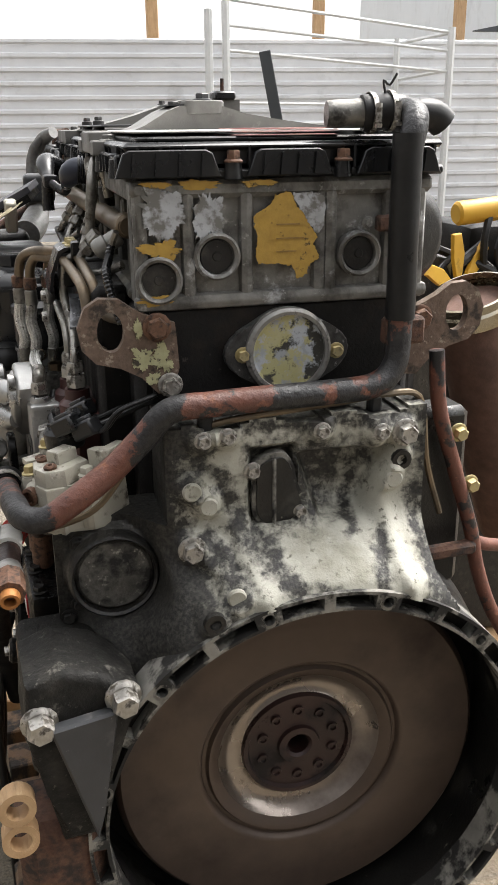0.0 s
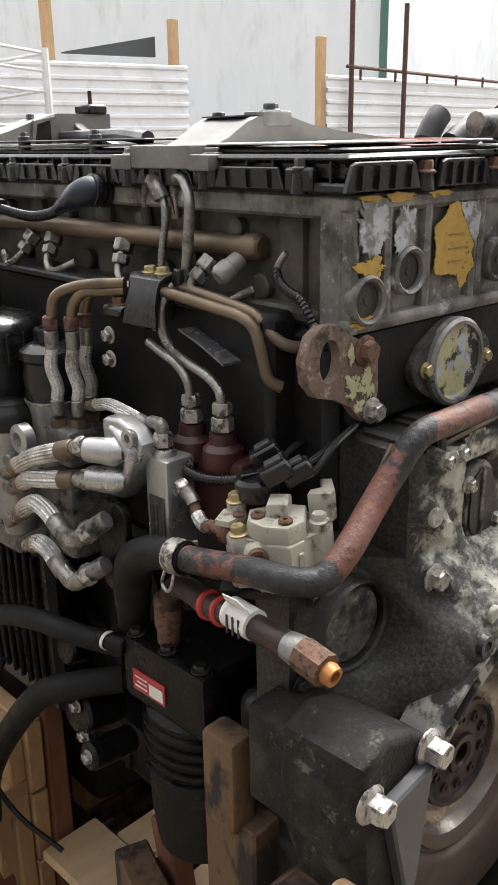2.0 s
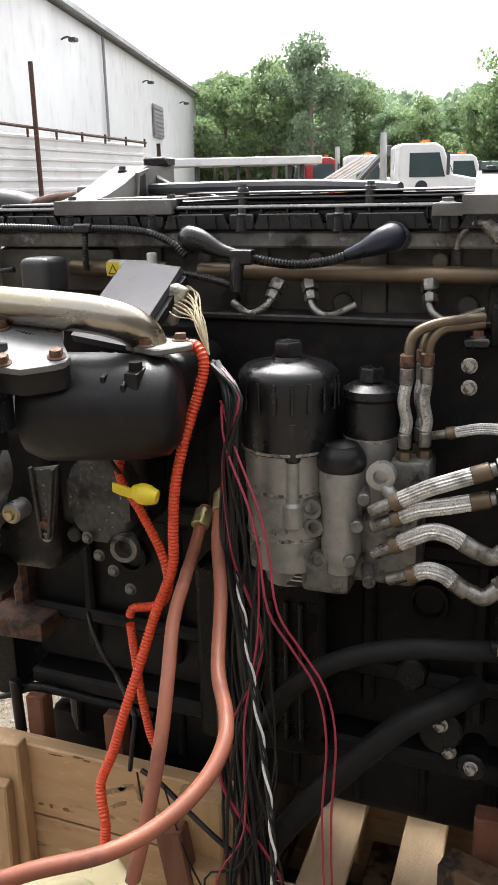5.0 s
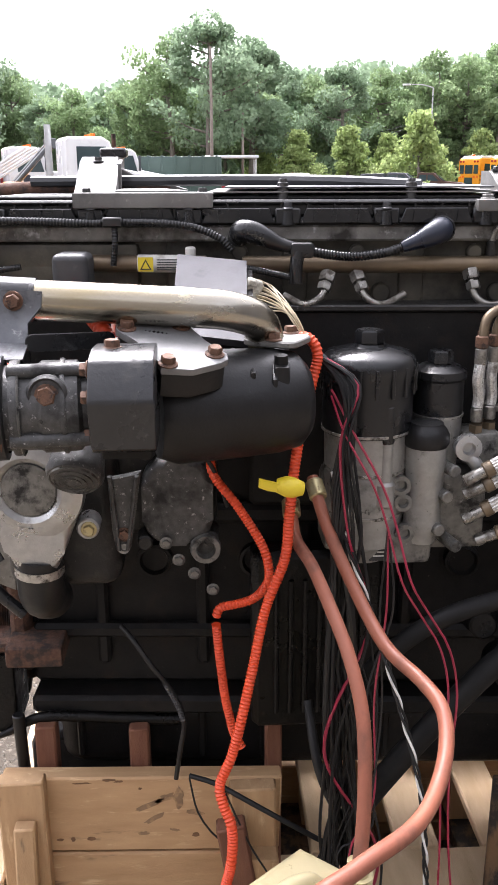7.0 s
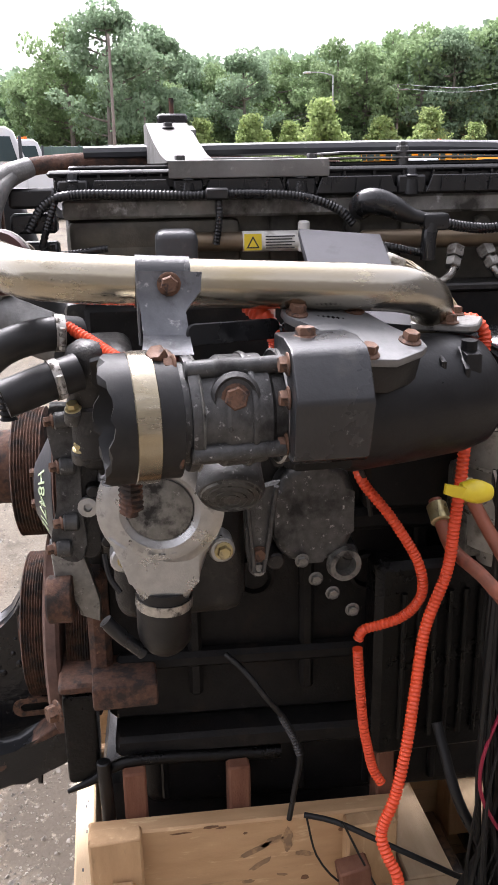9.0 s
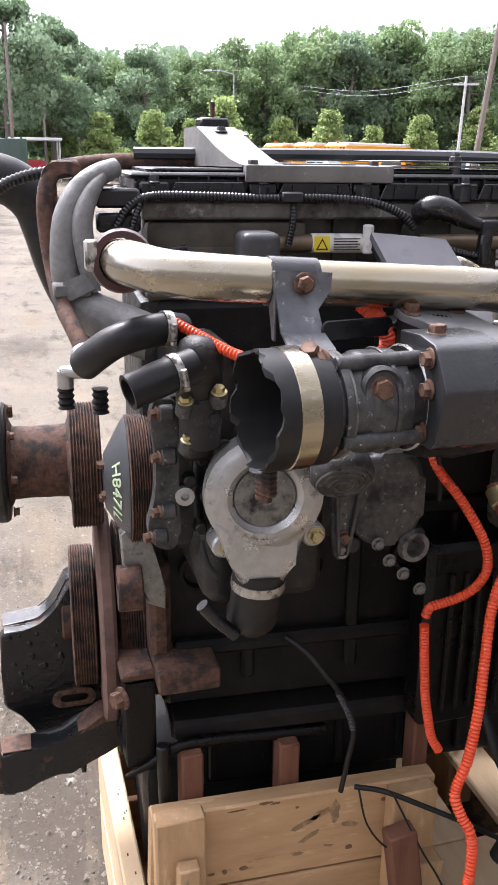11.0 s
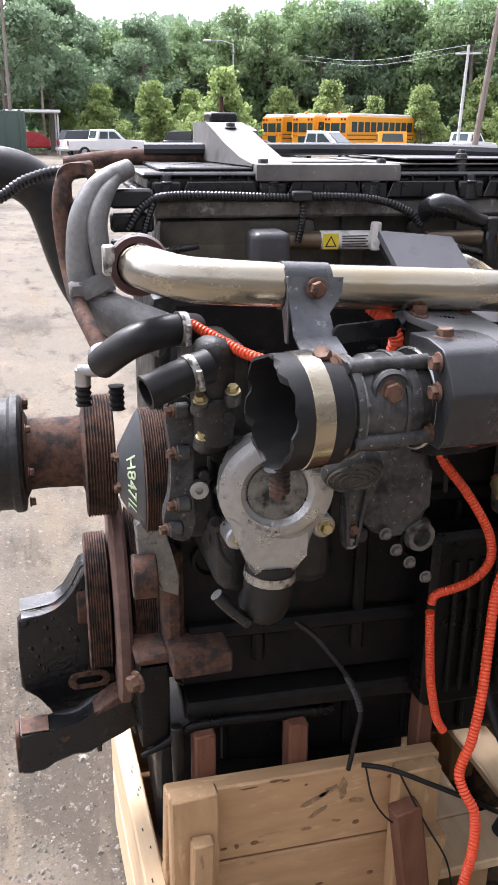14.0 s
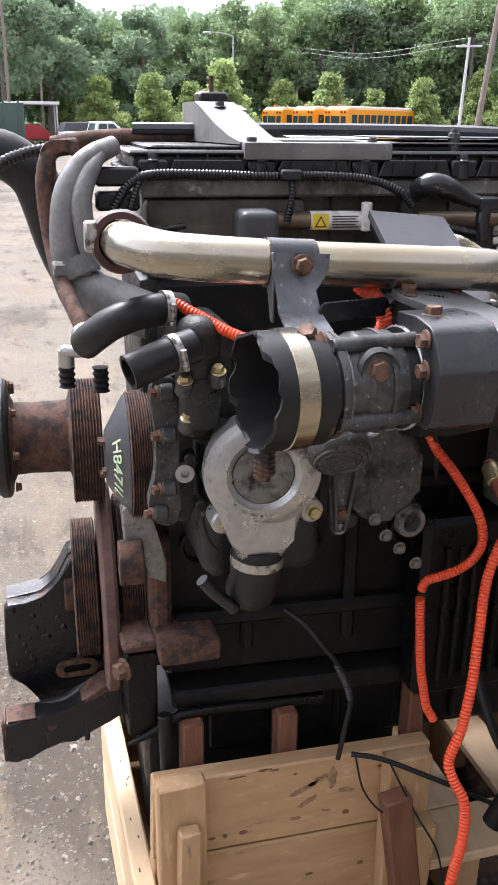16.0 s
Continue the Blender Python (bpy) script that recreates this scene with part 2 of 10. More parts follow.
M["brass"] = surf("brassy_bolt_steel", (0.42, 0.34, 0.16), (0.5, 0.44, 0.26), 60, 0.42, 0.8, 0.2, dirt=(0.10, 0.08, 0.05), dirt_scale=80, dirt_lo=0.55, dirt_hi=0.75)
M["rust_bolt"] = surf("rusted_bolt_steel", (0.10, 0.050, 0.030), (0.165, 0.088, 0.054), 160, 0.7, 0.2, 0.7, dirt=(0.035, 0.022, 0.017), dirt_scale=110, dirt_lo=0.5, dirt_hi=0.62)
M["rust"] = surf("brown_rust", (0.070, 0.034, 0.023), (0.125, 0.064, 0.041), 130, 0.85, 0.1, 0.9, dirt=(0.024, 0.017, 0.014), dirt_scale=38, dirt_lo=0.46, dirt_hi=0.60, chip=(0.20, 0.10, 0.06), chip_scale=90, chip_lo=0.62, chip_hi=0.70)
M["rust_iron"] = surf("rust_bloomed_iron", (0.17, 0.118, 0.088), (0.105, 0.072, 0.054), 110, 0.8, 0.1, 0.7, dirt=(0.03, 0.023, 0.018), dirt_scale=32, dirt_lo=0.52, dirt_hi=0.62,
                      chip=(0.27, 0.22, 0.17), chip_scale=70, chip_lo=0.58, chip_hi=0.64)
M["rust_pipe"] = surf("rust_red_pipe_paint", (0.155, 0.056, 0.034), (0.10, 0.038, 0.027), 40, 0.65, 0, 0.7, dirt=(0.014, 0.013, 0.014), dirt_scale=22, dirt_lo=0.53, dirt_hi=0.58, dirt_rough=0.4, chip=(0.24, 0.10, 0.06), chip_scale=60, chip_lo=0.6, chip_hi=0.66)
M["exhaust"] = surf("rusted_exhaust_pipe", (0.125, 0.072, 0.056), (0.175, 0.10, 0.078), 60, 0.85, 0.1, 0.5, dirt=(0.07, 0.042, 0.034), dirt_scale=14, dirt_lo=0.5, dirt_hi=0.72)
M["alu"] = surf("raw_cast_aluminium", (0.36, 0.36, 0.355), (0.46, 0.46, 0.45), 60, 0.34, 0.75, 0.5, dirt=(0.11, 0.105, 0.096), dirt_scale=30, dirt_lo=0.60, dirt_hi=0.76, fine=400, chip=(0.6, 0.6, 0.59), chip_scale=70, chip_lo=0.64, chip_hi=0.70)
M["flange_alu"] = surf("worn_grey_flange", (0.17, 0.168, 0.16), (0.27, 0.265, 0.25), 70, 0.42, 0.45, 0.4, dirt=(0.03, 0.028, 0.025), dirt_scale=34, dirt_lo=0.55, dirt_hi=0.66, chip=(0.42, 0.42, 0.4), chip_scale=60, chip_lo=0.62, chip_hi=0.70)
M["zinc_sheet"] = surf("scuffed_zinc_sheet", (0.10, 0.105, 0.115), (0.17, 0.175, 0.185), 26, 0.35, 0.55, 0.3, dirt=(0.035, 0.034, 0.034), dirt_scale=18, dirt_lo=0.52, dirt_hi=0.66, chip=(0.34, 0.34, 0.34), chip_scale=60, chip_lo=0.60, chip_hi=0.68)
M["elbow_cast"] = surf("dull_pale_casting", (0.15, 0.15, 0.146), (0.21, 0.21, 0.204), 120, 0.5, 0.25, 0.9, dirt=(0.09, 0.086, 0.08), dirt_scale=14, dirt_lo=0.5, dirt_hi=0.75, fine=350)
M["alu_dirty"] = surf("grimy_cast_aluminium", (0.12, 0.117, 0.107), (0.22, 0.216, 0.20), 60, 0.42, 0.5, 0.6, dirt=(0.015, 0.0135, 0.012), dirt_scale=26, dirt_lo=0.5, dirt_hi=0.63, fine=400, chip=(0.36, 0.355, 0.34), chip_scale=80, chip_lo=0.64, chip_hi=0.69)
M["grey_cast"] = surf("dull_grey_casting", (0.037, 0.037, 0.037), (0.080, 0.080, 0.078), 80, 0.42, 0.3, 0.8, dirt=(0.016, 0.0152, 0.0145), dirt_scale=24, dirt_lo=0.50, dirt_hi=0.66, chip=(0.32, 0.32, 0.312), chip_scale=95, chip_lo=0.60, chip_hi=0.67, fine=420)
M["bracket"] = surf("grey_cast_bracket", (0.135, 0.132, 0.125), (0.19, 0.186, 0.175), 26, 0.55, 0.2, 0.6, dirt=(0.085, 0.082, 0.076), dirt_scale=13, dirt_lo=0.48, dirt_hi=0.70, fine=420, chip=(0.26, 0.25, 0.235), chip_scale=60, chip_lo=0.60, chip_hi=0.68)
M["silver_pipe"] = surf("heat_tinted_steel_pipe", (0.42, 0.405, 0.37), (0.34, 0.28, 0.165), 9, 0.24, 1.0, 0.12, dirt=(0.13, 0.10, 0.05), dirt_scale=20, dirt_lo=0.55, dirt_hi=0.72, dirt_rough=0.45, stretch=(1, 0.3, 1), rough_var=0.08, chip=(0.52, 0.46, 0.30), chip_scale=26, chip_lo=0.60, chip_hi=0.70, chip_metal=1.0)
M["dish"] = surf("polished_worn_steel", (0.34, 0.30, 0.265), (0.24, 0.205, 0.18), 10, 0.33, 0.9, 0.12, dirt=(0.07, 0.05, 0.04), dirt_scale=7, dirt_lo=0.5, dirt_hi=0.75)
M["tube"] = surf("dull_zinc_tube", (0.20, 0.19, 0.17), (0.32, 0.31, 0.285), 60, 0.33, 0.85, 0.2, dirt=(0.06, 0.048, 0.035), dirt_scale=40, dirt_lo=0.5, dirt_hi=0.66)
M["rail"] = surf("bronze_stained_rail", (0.20, 0.15, 0.095), (0.11, 0.085, 0.06), 10, 0.42, 0.6, 0.2, dirt=(0.03, 0.026, 0.02), dirt_scale=7, dirt_lo=0.52, dirt_hi=0.7)
M["orange"] = surf("orange_conduit", (0.72, 0.075, 0.018), (0.62, 0.06, 0.016), 20, 0.42, 0, 0.1, dirt=(0.3, 0.05, 0.02), dirt_scale=16, dirt_lo=0.6, dirt_hi=0.8)
M["copper"] = surf("salmon_rubber_hose", (0.30, 0.105, 0.062), (0.22, 0.075, 0.046), 14, 0.5, 0, 0.15, dirt=(0.11, 0.055, 0.04), dirt_scale=12, dirt_lo=0.52, dirt_hi=0.72, stretch=(1, 1, 0.5), spec=0.35)
M["pink"] = surf("pink_wire", (0.34, 0.025, 0.06), (0.25, 0.02, 0.04), 20, 0.4, 0, 0)
M["yellow"] = surf("yellow_tape", (0.72, 0.56, 0.03), (0.62, 0.47, 0.02), 30, 0.45, 0, 0.3)
M["yellow_fan"] = surf("orange_yellow_paint", (0.62, 0.36, 0.03), (0.52, 0.28, 0.025), 12, 0.5, 0, 0.1, dirt=(0.12, 0.08, 0.03), dirt_scale=20, dirt_lo=0.6, dirt_hi=0.75)
M["foam"] = surf("pale_yellow_plastic", (0.54, 0.47, 0.28), (0.47, 0.40, 0.22), 8, 0.45, 0, 0.2, dirt=(0.22, 0.17, 0.09), dirt_scale=30, dirt_lo=0.62, dirt_hi=0.68)
M["red"] = surf("red_rubber", (0.42, 0.03, 0.02), (0.3, 0.02, 0.016), 20, 0.5, 0, 0.1)
M["red_dark"] = surf("dark_red_pump_paint", (0.060, 0.014, 0.011), (0.03, 0.010, 0.009), 20, 0.5, 0, 0.2)
M["white_label"] = surf("white_label", (0.72, 0.71, 0.68), (0.6, 0.59, 0.55), 60, 0.5, 0, 0, dirt=(0.35, 0.33, 0.3), dirt_scale=40, dirt_lo=0.55, dirt_hi=0.75)
M["red_label"] = surf("red_label", (0.42, 0.035, 0.04), (0.34, 0.03, 0.035), 60, 0.45, 0, 0)
M["faded_red"] = surf("faded_red_print", (0.40, 0.17, 0.16), (0.46, 0.30, 0.28), 40, 0.6, 0, 0)
M["filter_alu"] = surf("pale_filter_casting", (0.25, 0.245, 0.228), (0.34, 0.335, 0.315), 50, 0.4, 0.45, 0.4, dirt=(0.10, 0.095, 0.083), dirt_scale=20, dirt_lo=0.56, dirt_hi=0.74, fine=400, chip=(0.045, 0.042, 0.036), chip_scale=80, chip_lo=0.63, chip_hi=0.68)
M["ink"] = surf("black_ink", (0.02, 0.02, 0.02), (0.03, 0.03, 0.03), 60, 0.5, 0, 0)
M["tan_wire"] = surf("tan_wire", (0.30, 0.25, 0.15), (0.42, 0.36, 0.24), 60, 0.5, 0, 0)
M["chalk"] = surf("pale_green_marker", (0.55, 0.66, 0.42), (0.45, 0.55, 0.35), 120, 0.7, 0, 0)
M["dark_grey"] = surf("dark_grey_painted_steel", (0.034, 0.035, 0.038), (0.05, 0.052, 0.056), 14, 0.4, 0, 0.15, dirt=(0.11, 0.108, 0.104), dirt_scale=30, dirt_lo=0.62, dirt_hi=0.80, spec=0.45, chip=(0.20, 0.20, 0.195), chip_scale=70, chip_lo=0.66, chip_hi=0.70)
# Black rubber whose bluish sheen is put into the base colour.
M["blue"] = surf("blue_sheen_black_rubber", (0.012, 0.017, 0.034), (0.009, 0.012, 0.022), 20, 0.36, 0, 0.1)
M["ecu"] = surf("grey_module_cover", (0.050, 0.050, 0.057), (0.064, 0.064, 0.072), 20, 0.6, 0.0, 0.1, dirt=(0.04, 0.04, 0.045), dirt_scale=20, dirt_lo=0.6, dirt_hi=0.8, rough_var=0.08, spec=0.25)
M["orange_brass"] = surf("orange_tinted_fitting", (0.40, 0.17, 0.045), (0.30, 0.12, 0.035), 60, 0.5, 0.3, 0.3)
M["wood"] = surf("pine_lumber", (0.50, 0.325, 0.175), (0.38, 0.235, 0.118), 5, 0.72, 0, 0.35, dirt=(0.12, 0.085, 0.06), dirt_scale=6, dirt_lo=0.62, dirt_hi=0.74, chip=(0.60, 0.43, 0.25), chip_scale=9, chip_lo=0.58, chip_hi=0.7, stretch=(6, 1.2, 6), island=0.16, fine=90)
M["wood_up"] = surf("pine_post", (0.50, 0.325, 0.175), (0.38, 0.235, 0.118), 5, 0.72, 0, 0.35, dirt=(0.12, 0.085, 0.06), dirt_scale=6, dirt_lo=0.62, dirt_hi=0.74, chip=(0.60, 0.43, 0.25), chip_scale=9, chip_lo=0.58, chip_hi=0.7, stretch=(6, 6, 1.2), island=0.16, fine=90)
M["wood_across"] = surf("pine_crosspiece", (0.50, 0.325, 0.175), (0.38, 0.235, 0.118), 5, 0.72, 0, 0.35, dirt=(0.12, 0.085, 0.06), dirt_scale=6, dirt_lo=0.62, dirt_hi=0.74, chip=(0.60, 0.43, 0.25), chip_scale=9, chip_lo=0.58, chip_hi=0.7, stretch=(1.2, 6, 6), island=0.16, fine=90)
M["wood_pale"] = surf("fresh_pale_pine", (0.66, 0.50, 0.32), (0.56, 0.40, 0.235), 6, 0.75, 0, 0.35, dirt=(0.30, 0.20, 0.11), dirt_scale=8, dirt_lo=0.66, dirt_hi=0.76, stretch=(1.2, 6, 6), island=0.12, fine=90)
M["wood_red"] = surf("weathered_red_wood", (0.13, 0.048, 0.028), (0.19, 0.085, 0.048), 8, 0.8, 0, 0.4, stretch=(6, 6, 1), fine=90)
# Dark timber: oil stain on the uprights, painted shade on deck and block.
M["wood_stain_shade"] = surf("stained_and_shaded_timber", (0.15, 0.085, 0.04), (0.085, 0.05, 0.027), 7, 0.7, 0, 0.5, dirt=(0.02, 0.016, 0.013), dirt_scale=9, dirt_lo=0.46, dirt_hi=0.56, stretch=(2, 2, 1), fine=90)
M["smudge"] = surf("oil_smudged_pine", (0.20, 0.13, 0.075), (0.30, 0.19, 0.105), 45, 0.7, 0, 0.3, dirt=(0.40, 0.255, 0.135), dirt_scale=55, dirt_lo=0.50, dirt_hi=0.62, fine=90)
M["knot"] = surf("dark_pine_knot", (0.13, 0.07, 0.035), (0.22, 0.12, 0.06), 60, 0.7, 0, 0.3)
M["ground"] = surf("worn_concrete_yard", (0.190, 0.166, 0.130), (0.088, 0.077, 0.061), 150, 0.9, 0, 1.0, dirt=(0.062, 0.052, 0.040), dirt_scale=0.55, dirt_lo=0.50, dirt_hi=0.66, chip=(0.165, 0.132, 0.095), chip_scale=0.8, chip_lo=0.50, chip_hi=0.64, fine=55, spec=0.15)


def mottle(m, col, scale, lo, hi, detail=10.0, rough=0.7, stretch=(1, 1, 1)):
    """Lay one more layer of blotches over a surface."""
    nt = m.node_tree
    b = nt.nodes["Principled BSDF"]
    co, mp, n, st, mx = (nt.nodes.new(k) for k in ("ShaderNodeTexCoord", "ShaderNodeMapping", "ShaderNodeTexNoise", "ShaderNodeMapRange", "ShaderNodeMix"))
    mp.inputs["Scale"].default_value = stretch
    n.inputs["Scale"].default_value, n.inputs["Detail"].default_value, n.inputs["Roughness"].default_value = scale, detail, rough
    st.inputs[1].default_value, st.inputs[2].default_value = lo, hi
    mx.data_type = "RGBA"
    mx.inputs[7].default_value = (*col, 1)
    nt.links.new(co.outputs["Object"], mp.inputs[0])
    nt.links.new(mp.outputs[0], n.inputs["Vector"])
    nt.links.new(n.outputs["Fac"], st.inputs[0])
    nt.links.new(st.outputs[0], mx.inputs[0])
    nt.links.new(b.inputs["Base Color"].links[0].from_socket, mx.inputs[6])
    nt.links.new(mx.outputs[2], b.inputs["Base Color"])


mottle(M["ground"], (0.048, 0.040, 0.031), 3.2, 0.53, 0.68, stretch=(0.6, 1.4, 1))
mottle(M["ground"], (0.145, 0.116, 0.082), 1.7, 0.52, 0.64, stretch=(0.5, 1.6, 1))
mottle(M["ground"], (0.20, 0.178, 0.142), 34.0, 0.57, 0.66)
mottle(M["ground"], (0.24, 0.22, 0.185), 120.0, 0.62, 0.68)
mottle(M["ground"], (0.036, 0.031, 0.025), 60.0, 0.57, 0.66)
mottle(M["ground"], (0.022, 0.019, 0.016), 1.1, 0.64, 0.70)
mottle(M["head"], (0.040, 0.036, 0.030), 13.0, 0.55, 0.70, stretch=(1.6, 1, 0.7))
mottle(M["head"], (0.34, 0.34, 0.32), 55.0, 0.60, 0.68)
mottle(M["disc"], (0.36, 0.38, 0.40), 34.0, 0.54, 0.60)
mottle(M["disc"], (0.05, 0.047, 0.04), 62.0, 0.58, 0.63)
mottle(M["mount_dust"], (0.115, 0.108, 0.095), 24.0, 0.59, 0.66)
M["grit"] = surf("grey_grit", (0.25, 0.23, 0.195), (0.045, 0.04, 0.034), 30, 0.9, 0, 0, island=0.6)
M["siding"] = surf("white_steel_siding", (0.72, 0.74, 0.76), (0.66, 0.68, 0.70), 1.2, 0.5, 0, 0, dirt=(0.5, 0.5, 0.5), dirt_scale=1.6, dirt_lo=0.55, dirt_hi=0.85, stretch=(1, 1, 0.4))
M["panel"] = surf("white_corrugated_sheet", (0.70, 0.71, 0.73), (0.6, 0.61, 0.63), 2, 0.45, 0.1, 0, dirt=(0.4, 0.4, 0.4), dirt_scale=3, dirt_lo=0.55, dirt_hi=0.85)
M["rail_white"] = surf("white_painted_rail", (0.62, 0.63, 0.63), (0.52, 0.53, 0.53), 6, 0.5, 0, 0)
M["roof_grey"] = surf("grey_eave_trim", (0.22, 0.22, 0.23), (0.27, 0.27, 0.28), 3, 0.5, 0, 0)
M["green_trim"] = surf("green_downpipe", (0.05, 0.12, 0.10), (0.06, 0.14, 0.12), 4, 0.5, 0, 0)
# Leaf tones are raised and greyed, which puts distance haze into the colour.
M["leaf"] = surf("hazed_leaf_green", (0.205, 0.295, 0.145), (0.28, 0.37, 0.20), 0.25, 0.8, 0, 0, island=0.2, spec=0.1)
M["leaf_dark"] = surf("hazed_dark_leaf", (0.20, 0.28, 0.175), (0.265, 0.35, 0.23), 0.2, 0.8, 0, 0, island=0.2, spec=0.1)
M["leaf_light"] = surf("light_leaf_green", (0.28, 0.36, 0.14), (0.35, 0.43, 0.18), 0.3, 0.7, 0, 0, island=0.3, spec=0.2)

for k in ("leaf", "leaf_dark", "leaf_light"):
    nt_ = M[k].node_tree
    tr, mx_ = nt_.nodes.new("ShaderNodeBsdfTranslucent"), nt_.nodes.new("ShaderNodeMixShader")
    pb = nt_.nodes["Principled BSDF"]
    nt_.links.new(pb.inputs["Base Color"].links[0].from_socket, tr.inputs["Color"])
    mx_.inputs[0].default_value = 0.5
    nt_.links.new(pb.outputs[0], mx_.inputs[1])
    nt_.links.new(tr.outputs[0], mx_.inputs[2])
    nt_.links.new(mx_.outputs[0], nt_.nodes["Material Output"].inputs["Surface"])
M["bark"] = surf("grey_bark", (0.15, 0.13, 0.11), (0.22, 0.195, 0.17), 2, 0.9, 0, 0, stretch=(3, 3, 0.5))
M["pole"] = surf("weathered_pole", (0.2, 0.165, 0.14), (0.27, 0.23, 0.2), 2, 0.9, 0, 0)
M["bus"] = surf("bus_yellow", (0.80, 0.33, 0.02), (0.72, 0.29, 0.02), 0.6, 0.4, 0, 0)
M["white_paint"] = surf("white_vehicle_paint", (0.74, 0.75, 0.76), (0.66, 0.67, 0.68), 0.8, 0.3, 0, 0)
M["red_paint"] = surf("red_vehicle_paint", (0.36, 0.025, 0.03), (0.3, 0.02, 0.025), 0.8, 0.3, 0, 0)
M["dark_paint"] = surf("dark_vehicle_paint", (0.035, 0.04, 0.045), (0.05, 0.055, 0.06), 0.8, 0.35, 0, 0)
M["green_paint"] = surf("faded_green_container", (0.05, 0.085, 0.07), (0.065, 0.10, 0.085), 0.8, 0.6, 0, 0)
M["amber"] = surf("amber_lens", (0.75, 0.16, 0.02), (0.7, 0.13, 0.02), 4, 0.3, 0, 0)
M["glass"] = surf("dark_vehicle_glass", (0.03, 0.05, 0.055), (0.045, 0.07, 0.075), 0.8, 0.08, 0, 0)
M["tyre"] = surf("tyre_rubber", (0.02, 0.02, 0.02), (0.03, 0.03, 0.03), 3, 0.8, 0, 0)
M["rim"] = surf("grey_wheel_rim", (0.4, 0.4, 0.4), (0.5, 0.5, 0.5), 4, 0.4, 0.6, 0)


# ---- mesh helpers ----
def basis(d):
    """Two directions square to d."""
    d = Vector(d).normalized()
    u = d.cross(Vector((0, 0, 1)) if abs(d.z) < 0.9 else Vector((0, 1, 0))).normalized()
    return u, d.cross(u).normalized()


def box(bm, lo, hi, bevel=0.0, m=None, seg=1):
    """A box from corner to corner, its edges bevelled."""
    c = [(a + b) / 2 for a, b in zip(lo, hi)]
    s = [abs(b - a) for a, b in zip(lo, hi)]
    vs = bmesh.ops.create_cube(bm, size=1.0, matrix=Matrix.Translation(c) @ Matrix.Diagonal((*s, 1)))["verts"]
    if bevel:
        es = list({e for v in vs for e in v.link_edges})
        r = bmesh.ops.bevel(bm, geom=es, offset=min(bevel, min(s) * 0.45), segments=seg, profile=0.5, affect="EDGES")
        vs = list({v for f in r["faces"] for v in f.verts} | {v for v in vs if v.is_valid})
    if m is not None:
        bmesh.ops.transform(bm, matrix=m, verts=vs)
    return bm


def lathe(bm, profile, origin, axis, seg=24, cap=True):
    """Turn a profile of (radius, distance along the axis) round the axis through origin."""
    axis = Vector(axis).normalized()
    u, v = basis(axis)
    o = Vector(origin)
    rings = []
    for r, h in profile:
        r = max(r, 0.0)
        if r < 1e-6:
            rings.append([bm.verts.new(o + axis * h)])
        else:
            rings.append([bm.verts.new(o + axis * h + (u * math.cos(2 * math.pi * k / seg) + v * math.sin(2 * math.pi * k / seg)) * r) for k in range(seg)])
    for a, b in zip(rings, rings[1:]):
        for k in range(seg):
            j = (k + 1) % seg
            if len(a) == 1 and len(b) > 1:
                bm.faces.new((a[0], b[k], b[j]))
            elif len(b) == 1 and len(a) > 1:
                bm.faces.new((a[k], b[0], a[j]))
            elif len(a) > 1:
                bm.faces.new((a[k], b[k], b[j], a[j]))
    if cap:
        for ring in (rings[0], rings[-1]):
            if len(ring) > 2:
                bm.faces.new(ring)
    return bm


def cyl(bm, p0, p1, r0, r1=None, seg=16, bevel=0.0):
    """A round bar from p0 to p1, with softened ends."""
    p0, p1 = Vector(p0), Vector(p1)
    L = (p1 - p0).length
    r1 = r0 if r1 is None else r1
    if bevel:
        prof = [(r0 - bevel, 0), (r0, bevel), (r1, L - bevel), (r1 - bevel, L)]
    else:
        prof = [(r0, 0), (r1, L)]
    return lathe(bm, prof, p0, p1 - p0, seg)


def spline(points, step):
    """Catmull-Rom samples through the points, about one step apart."""
    P = [Vector(p) for p in points]
    P = [P[0] * 2 - P[1]] + P + [P[-1] * 2 - P[-2]]
    out = []
    for i in range(1, len(P) - 2):
        a, b, c, d = P[i - 1:i + 3]
        n = max(2, int((c - b).length / step + 0.5))
        for k in range(n):
            t = k / n
            out.append(0.5 * ((2 * b) + (c - a) * t + (2 * a - 5 * b + 4 * c - d) * t * t + (3 * b - a - 3 * c + d) * t ** 3))
    out.append(P[-2])
    return out


